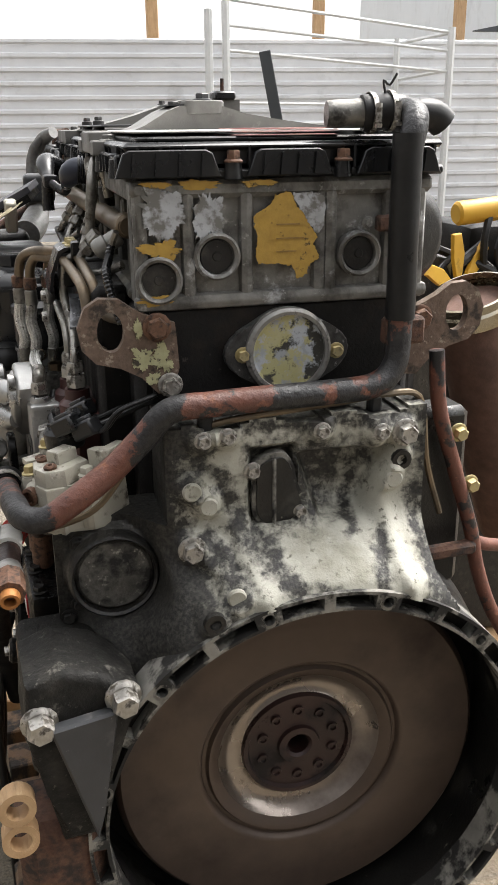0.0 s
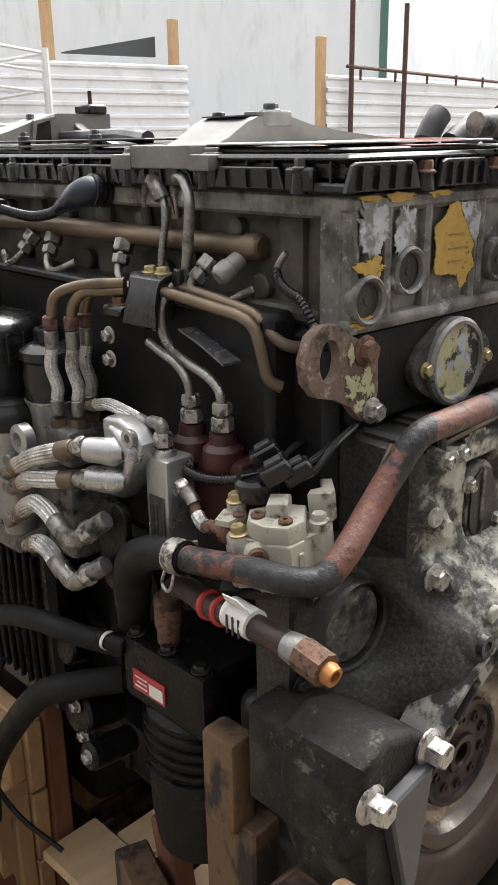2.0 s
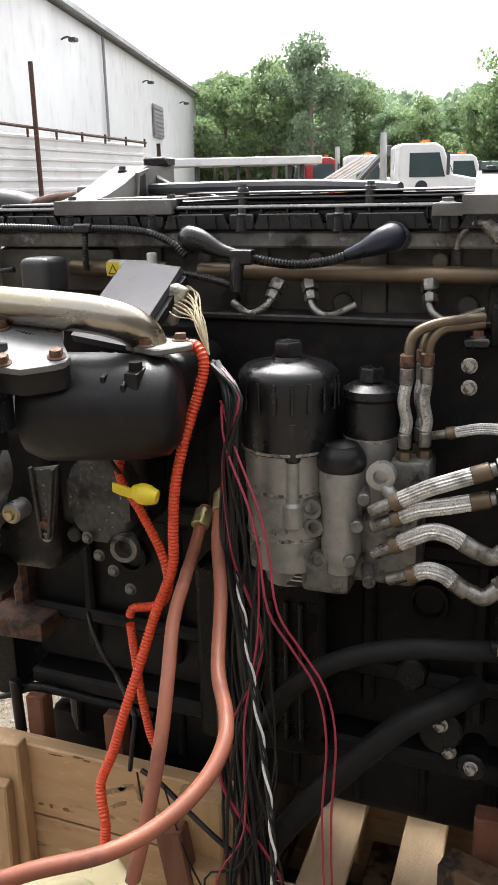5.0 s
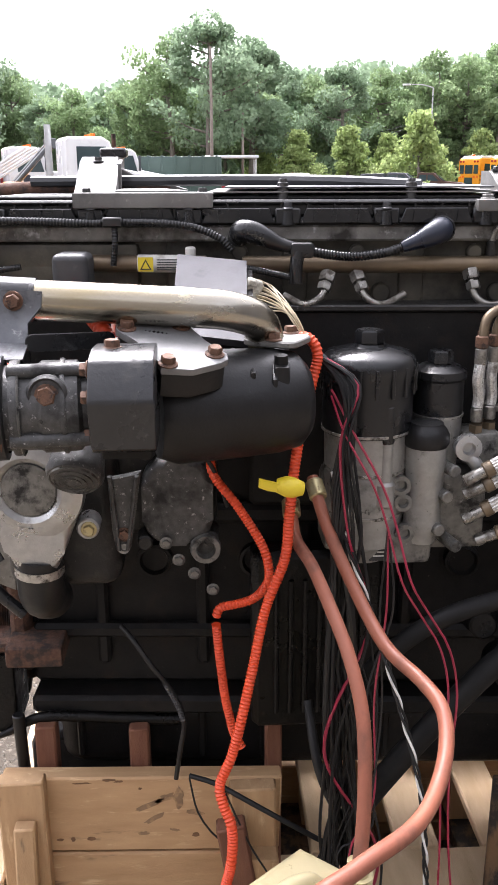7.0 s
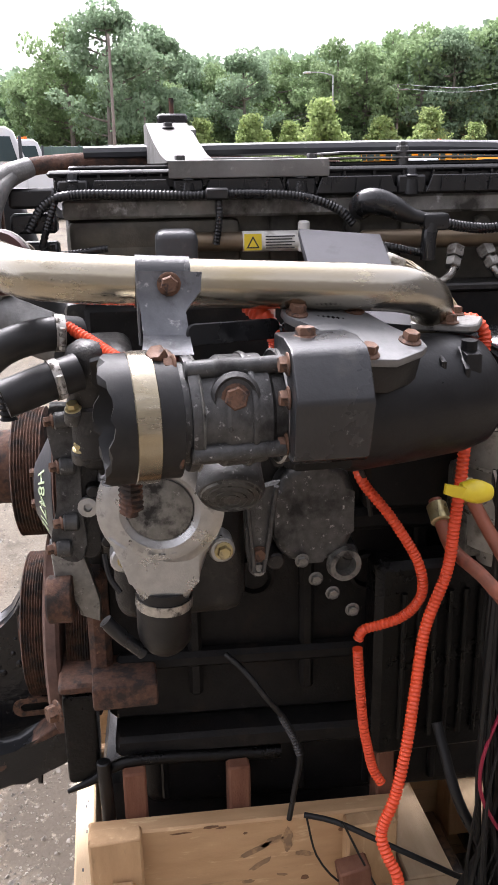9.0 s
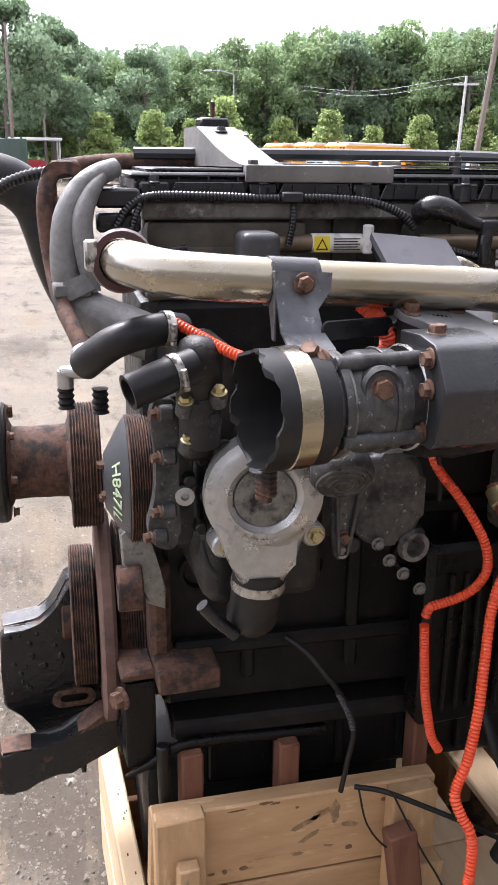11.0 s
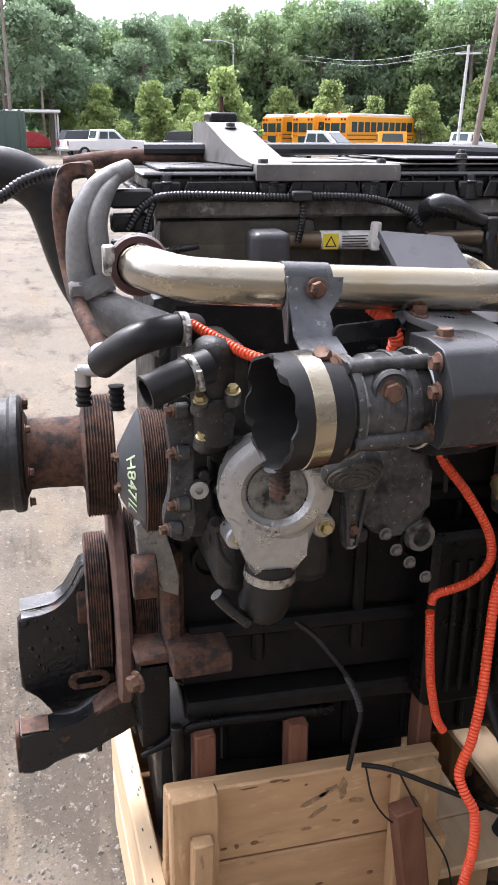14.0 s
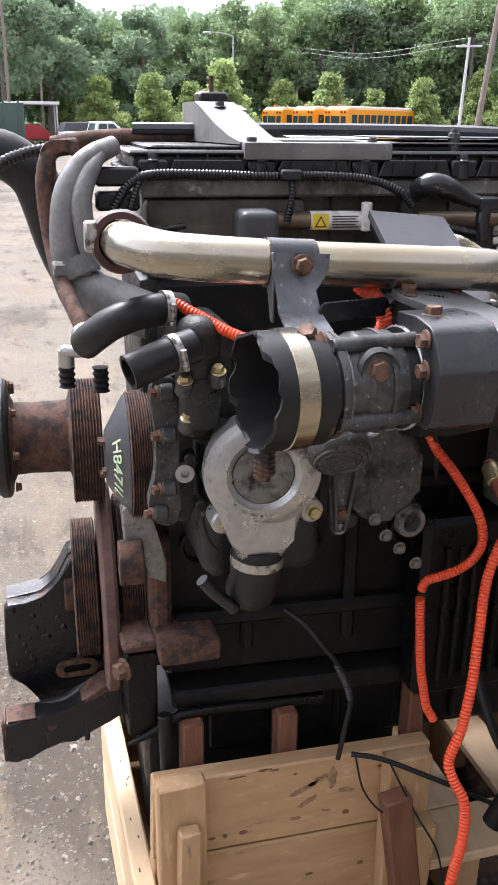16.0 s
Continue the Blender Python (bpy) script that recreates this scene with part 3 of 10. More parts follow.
def tube(bm, points, r, seg=10, step=0.012, ribs=0.0, pitch=0.006, radii=None, hollow=0.0, flute=0.0):
    """A hose or pipe along a smooth line. ribs: depth of corrugations, one every pitch."""
    pts = spline(points, pitch / 2 if ribs else step)
    n = len(pts)
    rings = []
    t0 = (pts[1] - pts[0]).normalized()
    u, _ = basis(t0)
    for i, p in enumerate(pts):
        t = (pts[min(i + 1, n - 1)] - pts[max(i - 1, 0)]).normalized()
        u = (u - t * u.dot(t)).normalized()
        v = t.cross(u)
        q = r if radii is None else np.interp(i / (n - 1), np.linspace(0, 1, len(radii)), radii)
        if ribs and i % 2:
            q -= ribs
        rings.append([bm.verts.new(p + (u * math.cos(2 * math.pi * k / seg) + v * math.sin(2 * math.pi * k / seg)) * (q - flute * (k % 2))) for k in range(seg)])
    for a, b in zip(rings, rings[1:]):
        for k in range(seg):
            j = (k + 1) % seg
            bm.faces.new((a[k], a[j], b[j], b[k]))
    for end, ring, q in ((0, rings[0], pts[0]), (1, rings[-1], pts[-1])):
        if hollow:
            d = (pts[1] - pts[0]).normalized() if end == 0 else (pts[-2] - pts[-1]).normalized()
            inner = [bm.verts.new(q + (x.co - q) * (1 - hollow)) for x in ring]
            deep = [bm.verts.new(q + (x.co - q) * (1 - hollow) + d * r * 2.5) for x in ring]
            for k in range(seg):
                j = (k + 1) % seg
                bm.faces.new((ring[k], ring[j], inner[j], inner[k]))
                bm.faces.new((inner[k], inner[j], deep[j], deep[k]))
            bm.faces.new(deep)
        else:
            bm.faces.new(ring)
    return bm


def prism(bm, outline, origin, u, v, depth, bevel=0.0, seg=1):
    """A plate: an outline of (a, b) along u and v from origin, given depth along u x v."""
    u, v, o = Vector(u), Vector(v), Vector(origin)
    w = u.cross(v).normalized() * depth
    bot = [bm.verts.new(o + u * a + v * b) for a, b in outline]
    f = bm.faces.new(bot)
    top = [bm.verts.new(x.co + w) for x in bot]
    f2 = bm.faces.new(list(reversed(top)))
    n = len(bot)
    side = [bm.faces.new((bot[(k + 1) % n], bot[k], top[k], top[(k + 1) % n])) for k in range(n)]
    if bevel:
        es = list({e for g in (f, f2) for e in g.edges})
        bmesh.ops.bevel(bm, geom=es, offset=bevel, segments=seg, profile=0.5, affect="EDGES")
    return bm


def rounded(w, h, r, n=4, cx=0.0, cy=0.0):
    """The outline of a rounded rectangle."""
    out = []
    for sx, sy, a0 in ((1, 1, 0), (-1, 1, 90), (-1, -1, 180), (1, -1, 270)):
        for k in range(n + 1):
            a = radians(a0 + 90 * k / n)
            out.append((cx + sx * (w / 2 - r) + r * math.cos(a), cy + sy * (h / 2 - r) + r * math.sin(a)))
    return out


def ring_plate(bm, outline, hole, origin, u, v, depth):
    """A plate with a hole: two outlines with the same number of points, joined point by point."""
    u, v, o = Vector(u), Vector(v), Vector(origin)
    w = u.cross(v).normalized() * depth
    A = [bm.verts.new(o + u * a + v * b) for a, b in outline]
    B = [bm.verts.new(o + u * a + v * b) for a, b in hole]
    C = [bm.verts.new(x.co + w) for x in A]
    D = [bm.verts.new(x.co + w) for x in B]
    n = len(A)
    for k in range(n):
        j = (k + 1) % n
        bm.faces.new((A[k], A[j], B[j], B[k]))
        bm.faces.new((C[j], C[k], D[k], D[j]))
        bm.faces.new((A[j], A[k], C[k], C[j]))
        bm.faces.new((B[k], B[j], D[j], D[k]))
    return bm


def hexhead(bm, pos, d, r, h, washer=True, turn=0.3):
    """A flanged hexagon bolt head standing on pos along d."""
    d = Vector(d).normalized()
    p = Vector(pos)
    if washer:
        lathe(bm, [(r * 1.35, 0), (r * 1.35, h * 0.12), (r * 1.05, h * 0.28)], p, d, 14)
    u, v = basis(d)
    rot = Matrix.Rotation(turn, 3, d)
    u, v = rot @ u, rot @ v
    rings = []
    for rr, hh in ((r, h * 0.2), (r, h * 0.85), (r * 0.86, h), (r * 0.55, h * 0.96)):
        rings.append([bm.verts.new(p + d * hh + (u * math.cos(k * math.pi / 3) + v * math.sin(k * math.pi / 3)) * rr) for k in range(6)])
    for a, b in zip(rings, rings[1:]):
        for k in range(6):
            j = (k + 1) % 6
            bm.faces.new((a[k], a[j], b[j], b[k]))
    bm.faces.new(rings[-1])
    bm.faces.new(list(reversed(rings[0])))
    return bm


ROOT = {}


def thing(name, at=(0, 0, 0), label="", category="", group="", kind=""):
    """An empty that holds the parts of one thing."""
    ob = new(name)
    ob.location = at
    ob.empty_display_size = 0.05
    ROOT[ob.name] = Matrix.Translation(at).inverted()
    return tagged(ob, label, category, group, kind)


def mesh_object(name, bm, material):
    bmesh.ops.recalc_face_normals(bm, faces=bm.faces)
    me = bpy.data.meshes.new(name)
    bm.to_mesh(me)
    bm.free()
    me.polygons.foreach_set("use_smooth", [True] * len(me.polygons))
    me.set_sharp_from_angle(angle=radians(38))
    me.materials.append(M[material])
    ob = new(name, me)
    if 12 < len(me.polygons) < 9000:
        wn_ = ob.modifiers.new("flat_faces", "WEIGHTED_NORMAL")
        wn_.keep_sharp = True
    return ob


SKEW = [False]
AXIS = pose(0.203, 1.055, 0, 0, 0, -3.6) @ pose(-0.203, -1.055, 0)


def part(name, bm, material, parent, label=""):
    if SKEW[0]:
        bmesh.ops.transform(bm, matrix=AXIS, verts=bm.verts)
    ob = mesh_object(name, bm, material)
    ob.parent = parent
    if parent.name in ROOT:
        ob.matrix_parent_inverse = ROOT[parent.name]
    if label:
        ob["label"] = label
    return ob


def solo(name, bm, material, label, category, group="", kind=""):
    """A thing that is one mesh."""
    return tagged(mesh_object(name, bm, material), label, category, group, kind)


def B():
    return bmesh.new()


def bolts(places, d, r, h, material, parent, name="bolt", label=""):
    """Bolts of their own at the places, all along d, on one mesh."""
    first = None
    turned = SKEW[0]
    if turned:
        places, d = [AXIS @ Vector(p) for p in places], AXIS.to_3x3() @ Vector(d)
        SKEW[0] = False
    for p in places:
        if first is None:
            bm = hexhead(B(), (0, 0, 0), d, r, h)
            ob = part(name, bm, material, parent, label)
            ob.location = p
            first = ob
        else:
            ob = new(name, first.data)
            if first.modifiers:
                ob.modifiers.new("flat_faces", "WEIGHTED_NORMAL").keep_sharp = True
            ob.parent, ob.location = parent, p
            ob.matrix_parent_inverse = first.matrix_parent_inverse
            if label:
                ob["label"] = label
    SKEW[0] = turned
    return first


def clamp(parent, p, d, r, label="steel hose clamp with a screw", width=0.012):
    """A band round a hose with its screw housing."""
    d = Vector(d).normalized()
    u, v = basis(d)
    bm = lathe(B(), [(r, -width / 2), (r + 0.0015, -width / 2), (r + 0.0015, width / 2), (r, width / 2)], p, d, 20, cap=False)
    q = Vector(p) + u * (r + 0.005)
    cyl(bm, q - v * 0.011, q + v * 0.011, 0.0042, seg=8)
    hexhead(bm, q + v * 0.011, v, 0.0045, 0.006, washer=False)
    return part("hose_clamp", bm, "steel", parent, label)


# ---- ground ----
bm = B()
bmesh.ops.create_grid(bm, x_segments=40, y_segments=40, size=450)
ground = solo("ground", bm, "ground", "worn pale concrete yard with brown stains and grit", "ground", kind="structure")
ground.location = (60, 20, 0)


def polar(az, d, eye=(-1.1, 2.3)):
    """A place on the yard d metres from the eye, at az degrees from +y towards +x."""
    return eye[0] + d * math.sin(radians(az)), eye[1] + d * math.cos(radians(az))


# ---- unseen walls added behind the camera to block low sky light ----
for nm_, lo_, hi_ in (("wall_south", (-8.0, -4.4, 0), (5.0, -4.2, 6.0)), ("wall_west", (-6.4, -4.19, 0), (-6.2, 13.0, 5.0))):
    bm = B()
    n_ = 24
    for k in range(n_):
        a_ = [lo_[i] + (hi_[i] - lo_[i]) * k / n_ if hi_[i] - lo_[i] > 8 else lo_[i] for i in range(3)]
        b_ = [lo_[i] + (hi_[i] - lo_[i]) * (k + 1) / n_ - 0.01 if hi_[i] - lo_[i] > 8 else hi_[i] + 0.03 * (k % 2) for i in range(3)]
        a_[2], b_[2] = 0, hi_[2]
        bmesh.ops.create_cube(bm, size=1.0, matrix=Matrix.Translation([(p + q) / 2 for p, q in zip(a_, b_)]) @ Matrix.Diagonal([abs(q - p) for p, q in zip(a_, b_)] + [1]))
    solo(nm_, bm, "shed", "plain grey sheet wall, added unseen to block low light", "wall", kind="structure")


# ---- the white steel building ----
def ribbed_wall(bm, a, b, z0, z1, pitch=0.9, gable=0.0):
    """A wall of steel sheet with raised ribs from a to b."""
    a, b = Vector((*a, 0)), Vector((*b, 0))
    d = b - a
    L = d.length
    d.normalize()
    n = Vector((d.y, -d.x, 0))
    k, x, row = 0, 0.0, []
    while x < L - 1e-6:
        for dx, h in ((0.0, 0.0), (0.03, 0.007), (0.09, 0.007), (0.12, 0.0)):
            if x + dx < L:
                row.append((x + dx, h))
        x += pitch
    row.append((L, 0.0))
    lo, hi = [], []
    for x, h in row:
        p = a + d * x + n * h
        top = z1 + gable * (1 - abs(2 * x / L - 1))
        lo.append(bm.verts.new((p.x, p.y, z0)))
        hi.append(bm.verts.new((p.x, p.y, top)))
    for i in range(len(row) - 1):
        bm.faces.new((lo[i], lo[i + 1], hi[i + 1], hi[i]))
    back = [bm.verts.new(v.co - n * 0.15) for v in (lo[0], lo[-1], hi[-1], hi[0])]
    bm.faces.new(back)
    return bm


CA, CB, CC = (24.07, 18.65), (69.15, 29.76), (18.8, 40.1)
EAVE = 8.7
building = thing("steel_building", (40, 25, 0), "large white ribbed steel workshop with grey eaves", "building")
wall = part("side_wall", ribbed_wall(B(), CA, CB, 0, EAVE), "siding", building)
part("gable_wall", ribbed_wall(B(), CC, CA, 0, EAVE + 0.3, gable=3.2), "siding", building)
ux, uy = (CB[0] - CA[0]) / 46.43, (CB[1] - CA[1]) / 46.43
vx, vy = (CC[0] - CA[0]) / 22.1, (CC[1] - CA[1]) / 22.1
bm = B()
e0 = [(CA[0] - vx * 0.5 + ux * s, CA[1] - vy * 0.5 + uy * s, EAVE + 0.05) for s in (-0.5, 46.9)]
r0 = [(CA[0] + vx * 11 + ux * s, CA[1] + vy * 11 + uy * s, EAVE + 3.4) for s in (-0.5, 46.9)]
f0 = [(CC[0] + vx * 0.5 + ux * s, CC[1] + vy * 0.5 + uy * s, EAVE + 0.05) for s in (-0.5, 46.9)]
vs = [[bm.verts.new(p) for p in q] + [bm.verts.new((p[0], p[1], p[2] + 0.22)) for p in q] for q in (e0, r0, f0)]
for a, b in zip(vs, vs[1:]):
    bm.faces.new((a[2], a[3], b[3], b[2]))
    bm.faces.new((a[0], a[1], b[1], b[0]))
for a in (vs[0], vs[2]):
    bm.faces.new((a[0], a[1], a[3], a[2]))
part("roof", bm, "roof_grey", building, "grey metal roof edge")
for s in (15.6,):
    bm = cyl(B(), (CA[0] + ux * s + vx * -0.12, CA[1] + uy * s - vy * 0.12, 0), (CA[0] + ux * s - vx * 0.12, CA[1] + uy * s - vy * 0.12, EAVE), 0.07, seg=8)
    part("downpipe", bm, "roof_grey", building, "grey downpipe on the long wall")
bm = cyl(B(), (CA[0] - vx * 0.05 - ux * 0.15, CA[1] - vy * 0.05 - uy * 0.15, 0.2), (CA[0] - vx * 0.05 - ux * 0.15, CA[1] - vy * 0.05 - uy * 0.15, EAVE), 0.16, seg=4)
part("corner_trim", bm, "green_trim", building, "dark green corner trim")
for s, z in ((27.5, 5.7),):
    o = Vector((CA[0] + ux * s - vx * 0.06, CA[1] + uy * s - vy * 0.06, z))
    w = part("window", prism(B(), [(0, -0.95), (3.2, -0.95), (3.2, 0.95), (0, 0.95)], o, (ux, uy, 0), (0, 0, 1), 0.08), "roof_grey", building, "louvred grey wall vent")
    for k in range(7):
        part("slat", box(B(), (0.05, -0.06, -0.07), (3.1, 0.06, 0.05), 0.01, Matrix.Translation(o + Vector((-vx * 0.06, -vy * 0.06, -0.75 + k * 0.25))) @ Matrix.Rotation(math.atan2(uy, ux), 4, "Z")), "roof_grey", w)
for s, z in ((8.7, 7.5), (24.7, 7.55), (37.8, 7.5)):
    o = Vector((CA[0] + ux * s - vx * 0.08, CA[1] + uy * s - vy * 0.08, z))
    q = o - Vector((vx, vy, 0)) * 0.5
    lamp = part("wall_lamp", tube(B(), [o, o * 0.5 + q * 0.5 + Vector((0, 0, 0.1)), q], 0.04, 6, 0.2), "dark_grey", building, "dark wall lamp")
    part("lamp_head", box(B(), q - Vector((0.16, 0.16, 0.1)), q + Vector((0.16, 0.16, 0.06)), 0.03), "dark_grey", lamp)

# ---- fences of white corrugated sheets ----


def sheet_fence(name, a, b, z0, z1, posts, post_top, label, wave=0.19):
    """Horizontal corrugated sheets between timber posts."""
    root = thing(name, (*a, 0), label, "fence")
    a, b = Vector((*a, 0)), Vector((*b, 0))
    d = (b - a).normalized()
    n = Vector((d.y, -d.x, 0))
    L = (b - a).length
    sheets = max(1, round(L / 3.2))
    for s in range(sheets):
        bm = B()
        x0, x1 = L * s / sheets, L * (s + 1) / sheets + 0.03
        rows = []
        z, k = z0, 0
        while z < z1:
            for dz, h in ((0, 0), (wave * 0.55, 0.0), (wave * 0.68, 0.035), (wave * 0.9, 0.035)):
                if z + dz <= z1:
                    rows.append((z + dz, h))
            z += wave
        off = 0.004 * (s % 2)
        vv = [[bm.verts.new(a + d * x + n * (h + off) + Vector((0, 0, zz))) for x in (x0, x1)] for zz, h in rows]
        for p, q in zip(vv, vv[1:]):
            bm.faces.new((p[0], p[1], q[1], q[0]))
        back = [bm.verts.new(v.co - n * 0.02) for v in (vv[0][0], vv[0][1], vv[-1][1], vv[-1][0])]
        bm.faces.new(back)
        part("panel", bm, "panel", root)
    for x, top in zip(posts, post_top):
        p = a + d * x - n * 0.12
        part("post", box(B(), (p.x - 0.08, p.y - 0.06, 0), (p.x + 0.08, p.y + 0.06, top), 0.008), "wood_up", root, "bare timber post")
    return root


FA, FB = (-5.0, 14.9), (10.1, 12.45)
sheet_fence("sheet_fence", FA, FB, 0.05, 2.97, (1.0, 4.6, 8.2, 10.68, 12.89, 15.15), (3.9, 3.9, 3.9, 3.9, 3.85, 3.62), "white corrugated sheet fence with timber posts")
bm = prism(B(), [(0, 0), (1.7, 0), (1.7, 0.32), (0, 0.02)], (8.2, 13.3, 3.06), (0.987, -0.16, 0), (0, 0, 1), 0.1)
solo("dark_gate_panel", bm, "dark_paint", "dark sloping sheet resting above the fence top", "panel").location = (0, 0, 0)
f2 = sheet_fence("low_sheet_fence", (11.6, 10.6), (19.0, 10.9), 0.05, 2.75, (0.0,), (3.3,), "white corrugated sheets leaning in a rusty rack")
for x, top in ((0.55, 4.05), (2.1, 3.95)):
    part("pole", cyl(B(), (11.6 + x, 10.5, 0), (11.6 + x, 10.5, top), 0.045, seg=8), "rust", f2, "rusty steel pole")
part("top_rail", cyl(B(), (12.0, 10.48, 2.85), (19.0, 10.78, 2.75), 0.03, seg=6), "rust", f2, "rusty top rail")
for k in range(7):
    part("stub", cyl(B(), (12.4 + k * 1.08, 10.5 + k * 0.043, 2.65), (12.4 + k * 1.08, 10.5 + k * 0.043, 2.84), 0.025, seg=6), "rust", f2)

pk = solo("steel_plank", box(B(), (-0.055, -0.02, 0), (0.055, 0.02, 2.40), 0.006), "dark_paint", "dark steel plank leaning by the fence", "plank")
pk.matrix_basis = pose(3.42, 8.30, 0, 0, 0, -19.5) @ pose(0, 0, 0, 0, -11, 0)

# ---- white pipe rack before the fence ----
rack = thing("pipe_rack", (5.4, 13.2, 0), "white welded pipe rack standing by the fence", "rack")
R0, R1 = Vector((3.89, 12.6, 0)), Vector((7.27, 12.35, 0))
for p, top in ((R0, 3.36), (R0 + Vector((-0.22, 0.1, 0)), 3.2), (R1, 3.02)):
    part("post", cyl(B(), p, p + Vector((0, 0, top)), 0.06, seg=8), "rail_white", rack)
for z0, z1 in ((3.62, 2.95), (3.3, 2.7), (2.98, 2.42), (2.3, 1.95), (2.0, 1.75)):
    part("rail", cyl(B(), R0 + Vector((0, 0, z0 - 0.30)), R1 + Vector((0, 0, z1)), 0.026, seg=6), "rail_white", rack)
for z in (2.95, 2.45):
    part("arm", cyl(B(), R1 + Vector((0, 0, z)), R1 + Vector((-0.62, 0.5, z - 0.12)), 0.03, seg=6), "rail_white", rack)
part("post", cyl(B(), R1 + Vector((-0.62, 0.5, 0)), R1 + Vector((-0.62, 0.5, 2.9)), 0.05, seg=8), "rail_white", rack)


# ---- vehicles ----
def wheel(parent, c, r, w, axis):
    ax = Vector(axis)
    c = Vector(c)
    ty = part("wheel", lathe(B(), [(r * 0.55, -w / 2), (r * 0.95, -w / 2), (r, -w * 0.35), (r, w * 0.35), (r * 0.95, w / 2), (r * 0.55, w / 2)], c, ax, 20, cap=False), "tyre", parent)
    part("rim", lathe(B(), [(r * 0.56, -w * 0.4), (r * 0.5, w * 0.3), (r * 0.2, w * 0.2), (0, w * 0.35)], c, ax, 14), "rim", ty)


def side_profile(parent, name, prof, w, material, bevel=0.06, label="", y=0.0):
    """A body: a side outline of (length, height), drawn across the width w."""
    bm = prism(B(), prof, (0, y + w / 2, 0), (1, 0, 0), (0, 0, 1), w, bevel, 2)
    return part(name, bm, material, parent, label)


def pane(parent, prof, y, out, name="window"):
    """Glass in a side at width y, set a little proud."""
    bm = prism(B(), prof, (0, y, 0), (1, 0, 0), (0, 0, 1), -out * 0.02)
    return part(name, bm, "glass", parent)


def cross_pane(parent, corners, name="window", material="glass"):
    bm = B()
    vs = [bm.verts.new(p) for p in corners]
    f = bm.faces.new(vs)
    f.normal_update()
    r = bmesh.ops.extrude_face_region(bm, geom=[f])
    bmesh.ops.translate(bm, verts=[v for v in r["geom"] if isinstance(v, bmesh.types.BMVert)], vec=f.normal * 0.02)
    return part(name, bm, material, parent)


def put(root, az, d, heading, eye=(-1.1, 2.3)):
    x, y = polar(az, d, eye)
    root.matrix_basis = pose(x, y, 0, 0, 0, 90 - heading)


def school_bus():
    root = thing("school_bus", (0, 0, 0), "yellow school bus with white roof, parked", "bus", "parked school buses")
    body = side_profile(root, "body", [(0, 0.55), (9.0, 0.55), (9.0, 1.7), (9.0, 2.9), (0.15, 2.95), (0.0, 2.7)], 2.4, "bus", 0.12)
    side_profile(root, "hood", [(8.9, 0.55), (10.6, 0.55), (10.6, 1.35), (10.3, 1.6), (8.9, 1.75)], 2.0, "bus", 0.1)
    side_profile(root, "roof", [(0.1, 2.9), (8.95, 2.88), (8.7, 3.12), (0.4, 3.14)], 2.1, "white_paint", 0.08, "white bus roof")
    for s in (-1, 1):
        for k in range(10):
            x = 0.55 + k * 0.83
            pane(body, [(x, 1.75), (x + 0.66, 1.75), (x + 0.66, 2.5), (x, 2.5)], s * 1.2, s)
        for k in range(3):
            part("rub_rail", box(B(), (0.02, s * 1.2 - 0.02, 0.85 + 0.32 * k), (8.9, s * 1.2 + 0.02, 0.92 + 0.32 * k)), "ink", body, "black rub rail")
        for x in (2.2, 9.6):
            wheel(root, (x, s * 1.0, 0.5), 0.5, 0.3, (0, s, 0))
    for a, b in ((-1.02, -0.55), (-0.42, 0.42), (0.55, 1.02)):
        cross_pane(body, [(-0.01, a, 1.7), (-0.01, b, 1.7), (-0.01, b, 2.4), (-0.01, a, 2.4)])
    cross_pane(body, [(-0.01, -0.45, 0.8), (-0.01, 0.45, 0.8), (-0.01, 0.45, 1.4), (-0.01, -0.45, 1.4)])
    for y in (-0.95, -0.62, 0.62, 0.95):
        part("lamp", cyl(B(), (0.02, y, 2.68), (-0.05, y, 2.68), 0.09, seg=10), "red_paint", body, "red lamp lens")
        part("lamp", cyl(B(), (0.02, y, 1.45), (-0.05, y, 1.45), 0.1, seg=10), "amber", body, "amber lamp lens")
    part("roof_hatch", box(B(), (0.3, -0.12, 3.12), (0.6, 0.12, 3.24), 0.03), "amber", root, "roof strobe lamp")
    return root


bus = school_bus()
BUS_EYE = (-1.1, 2.54)
put(bus, 110.9, 73, 150, BUS_EYE)
for az, d in ((108.9, 75.5), (107.0, 79.0)):
    x, y = polar(az, d, BUS_EYE)
    copy_thing(bus, pose(x, y, 0, 0, 0, 90 - 150))


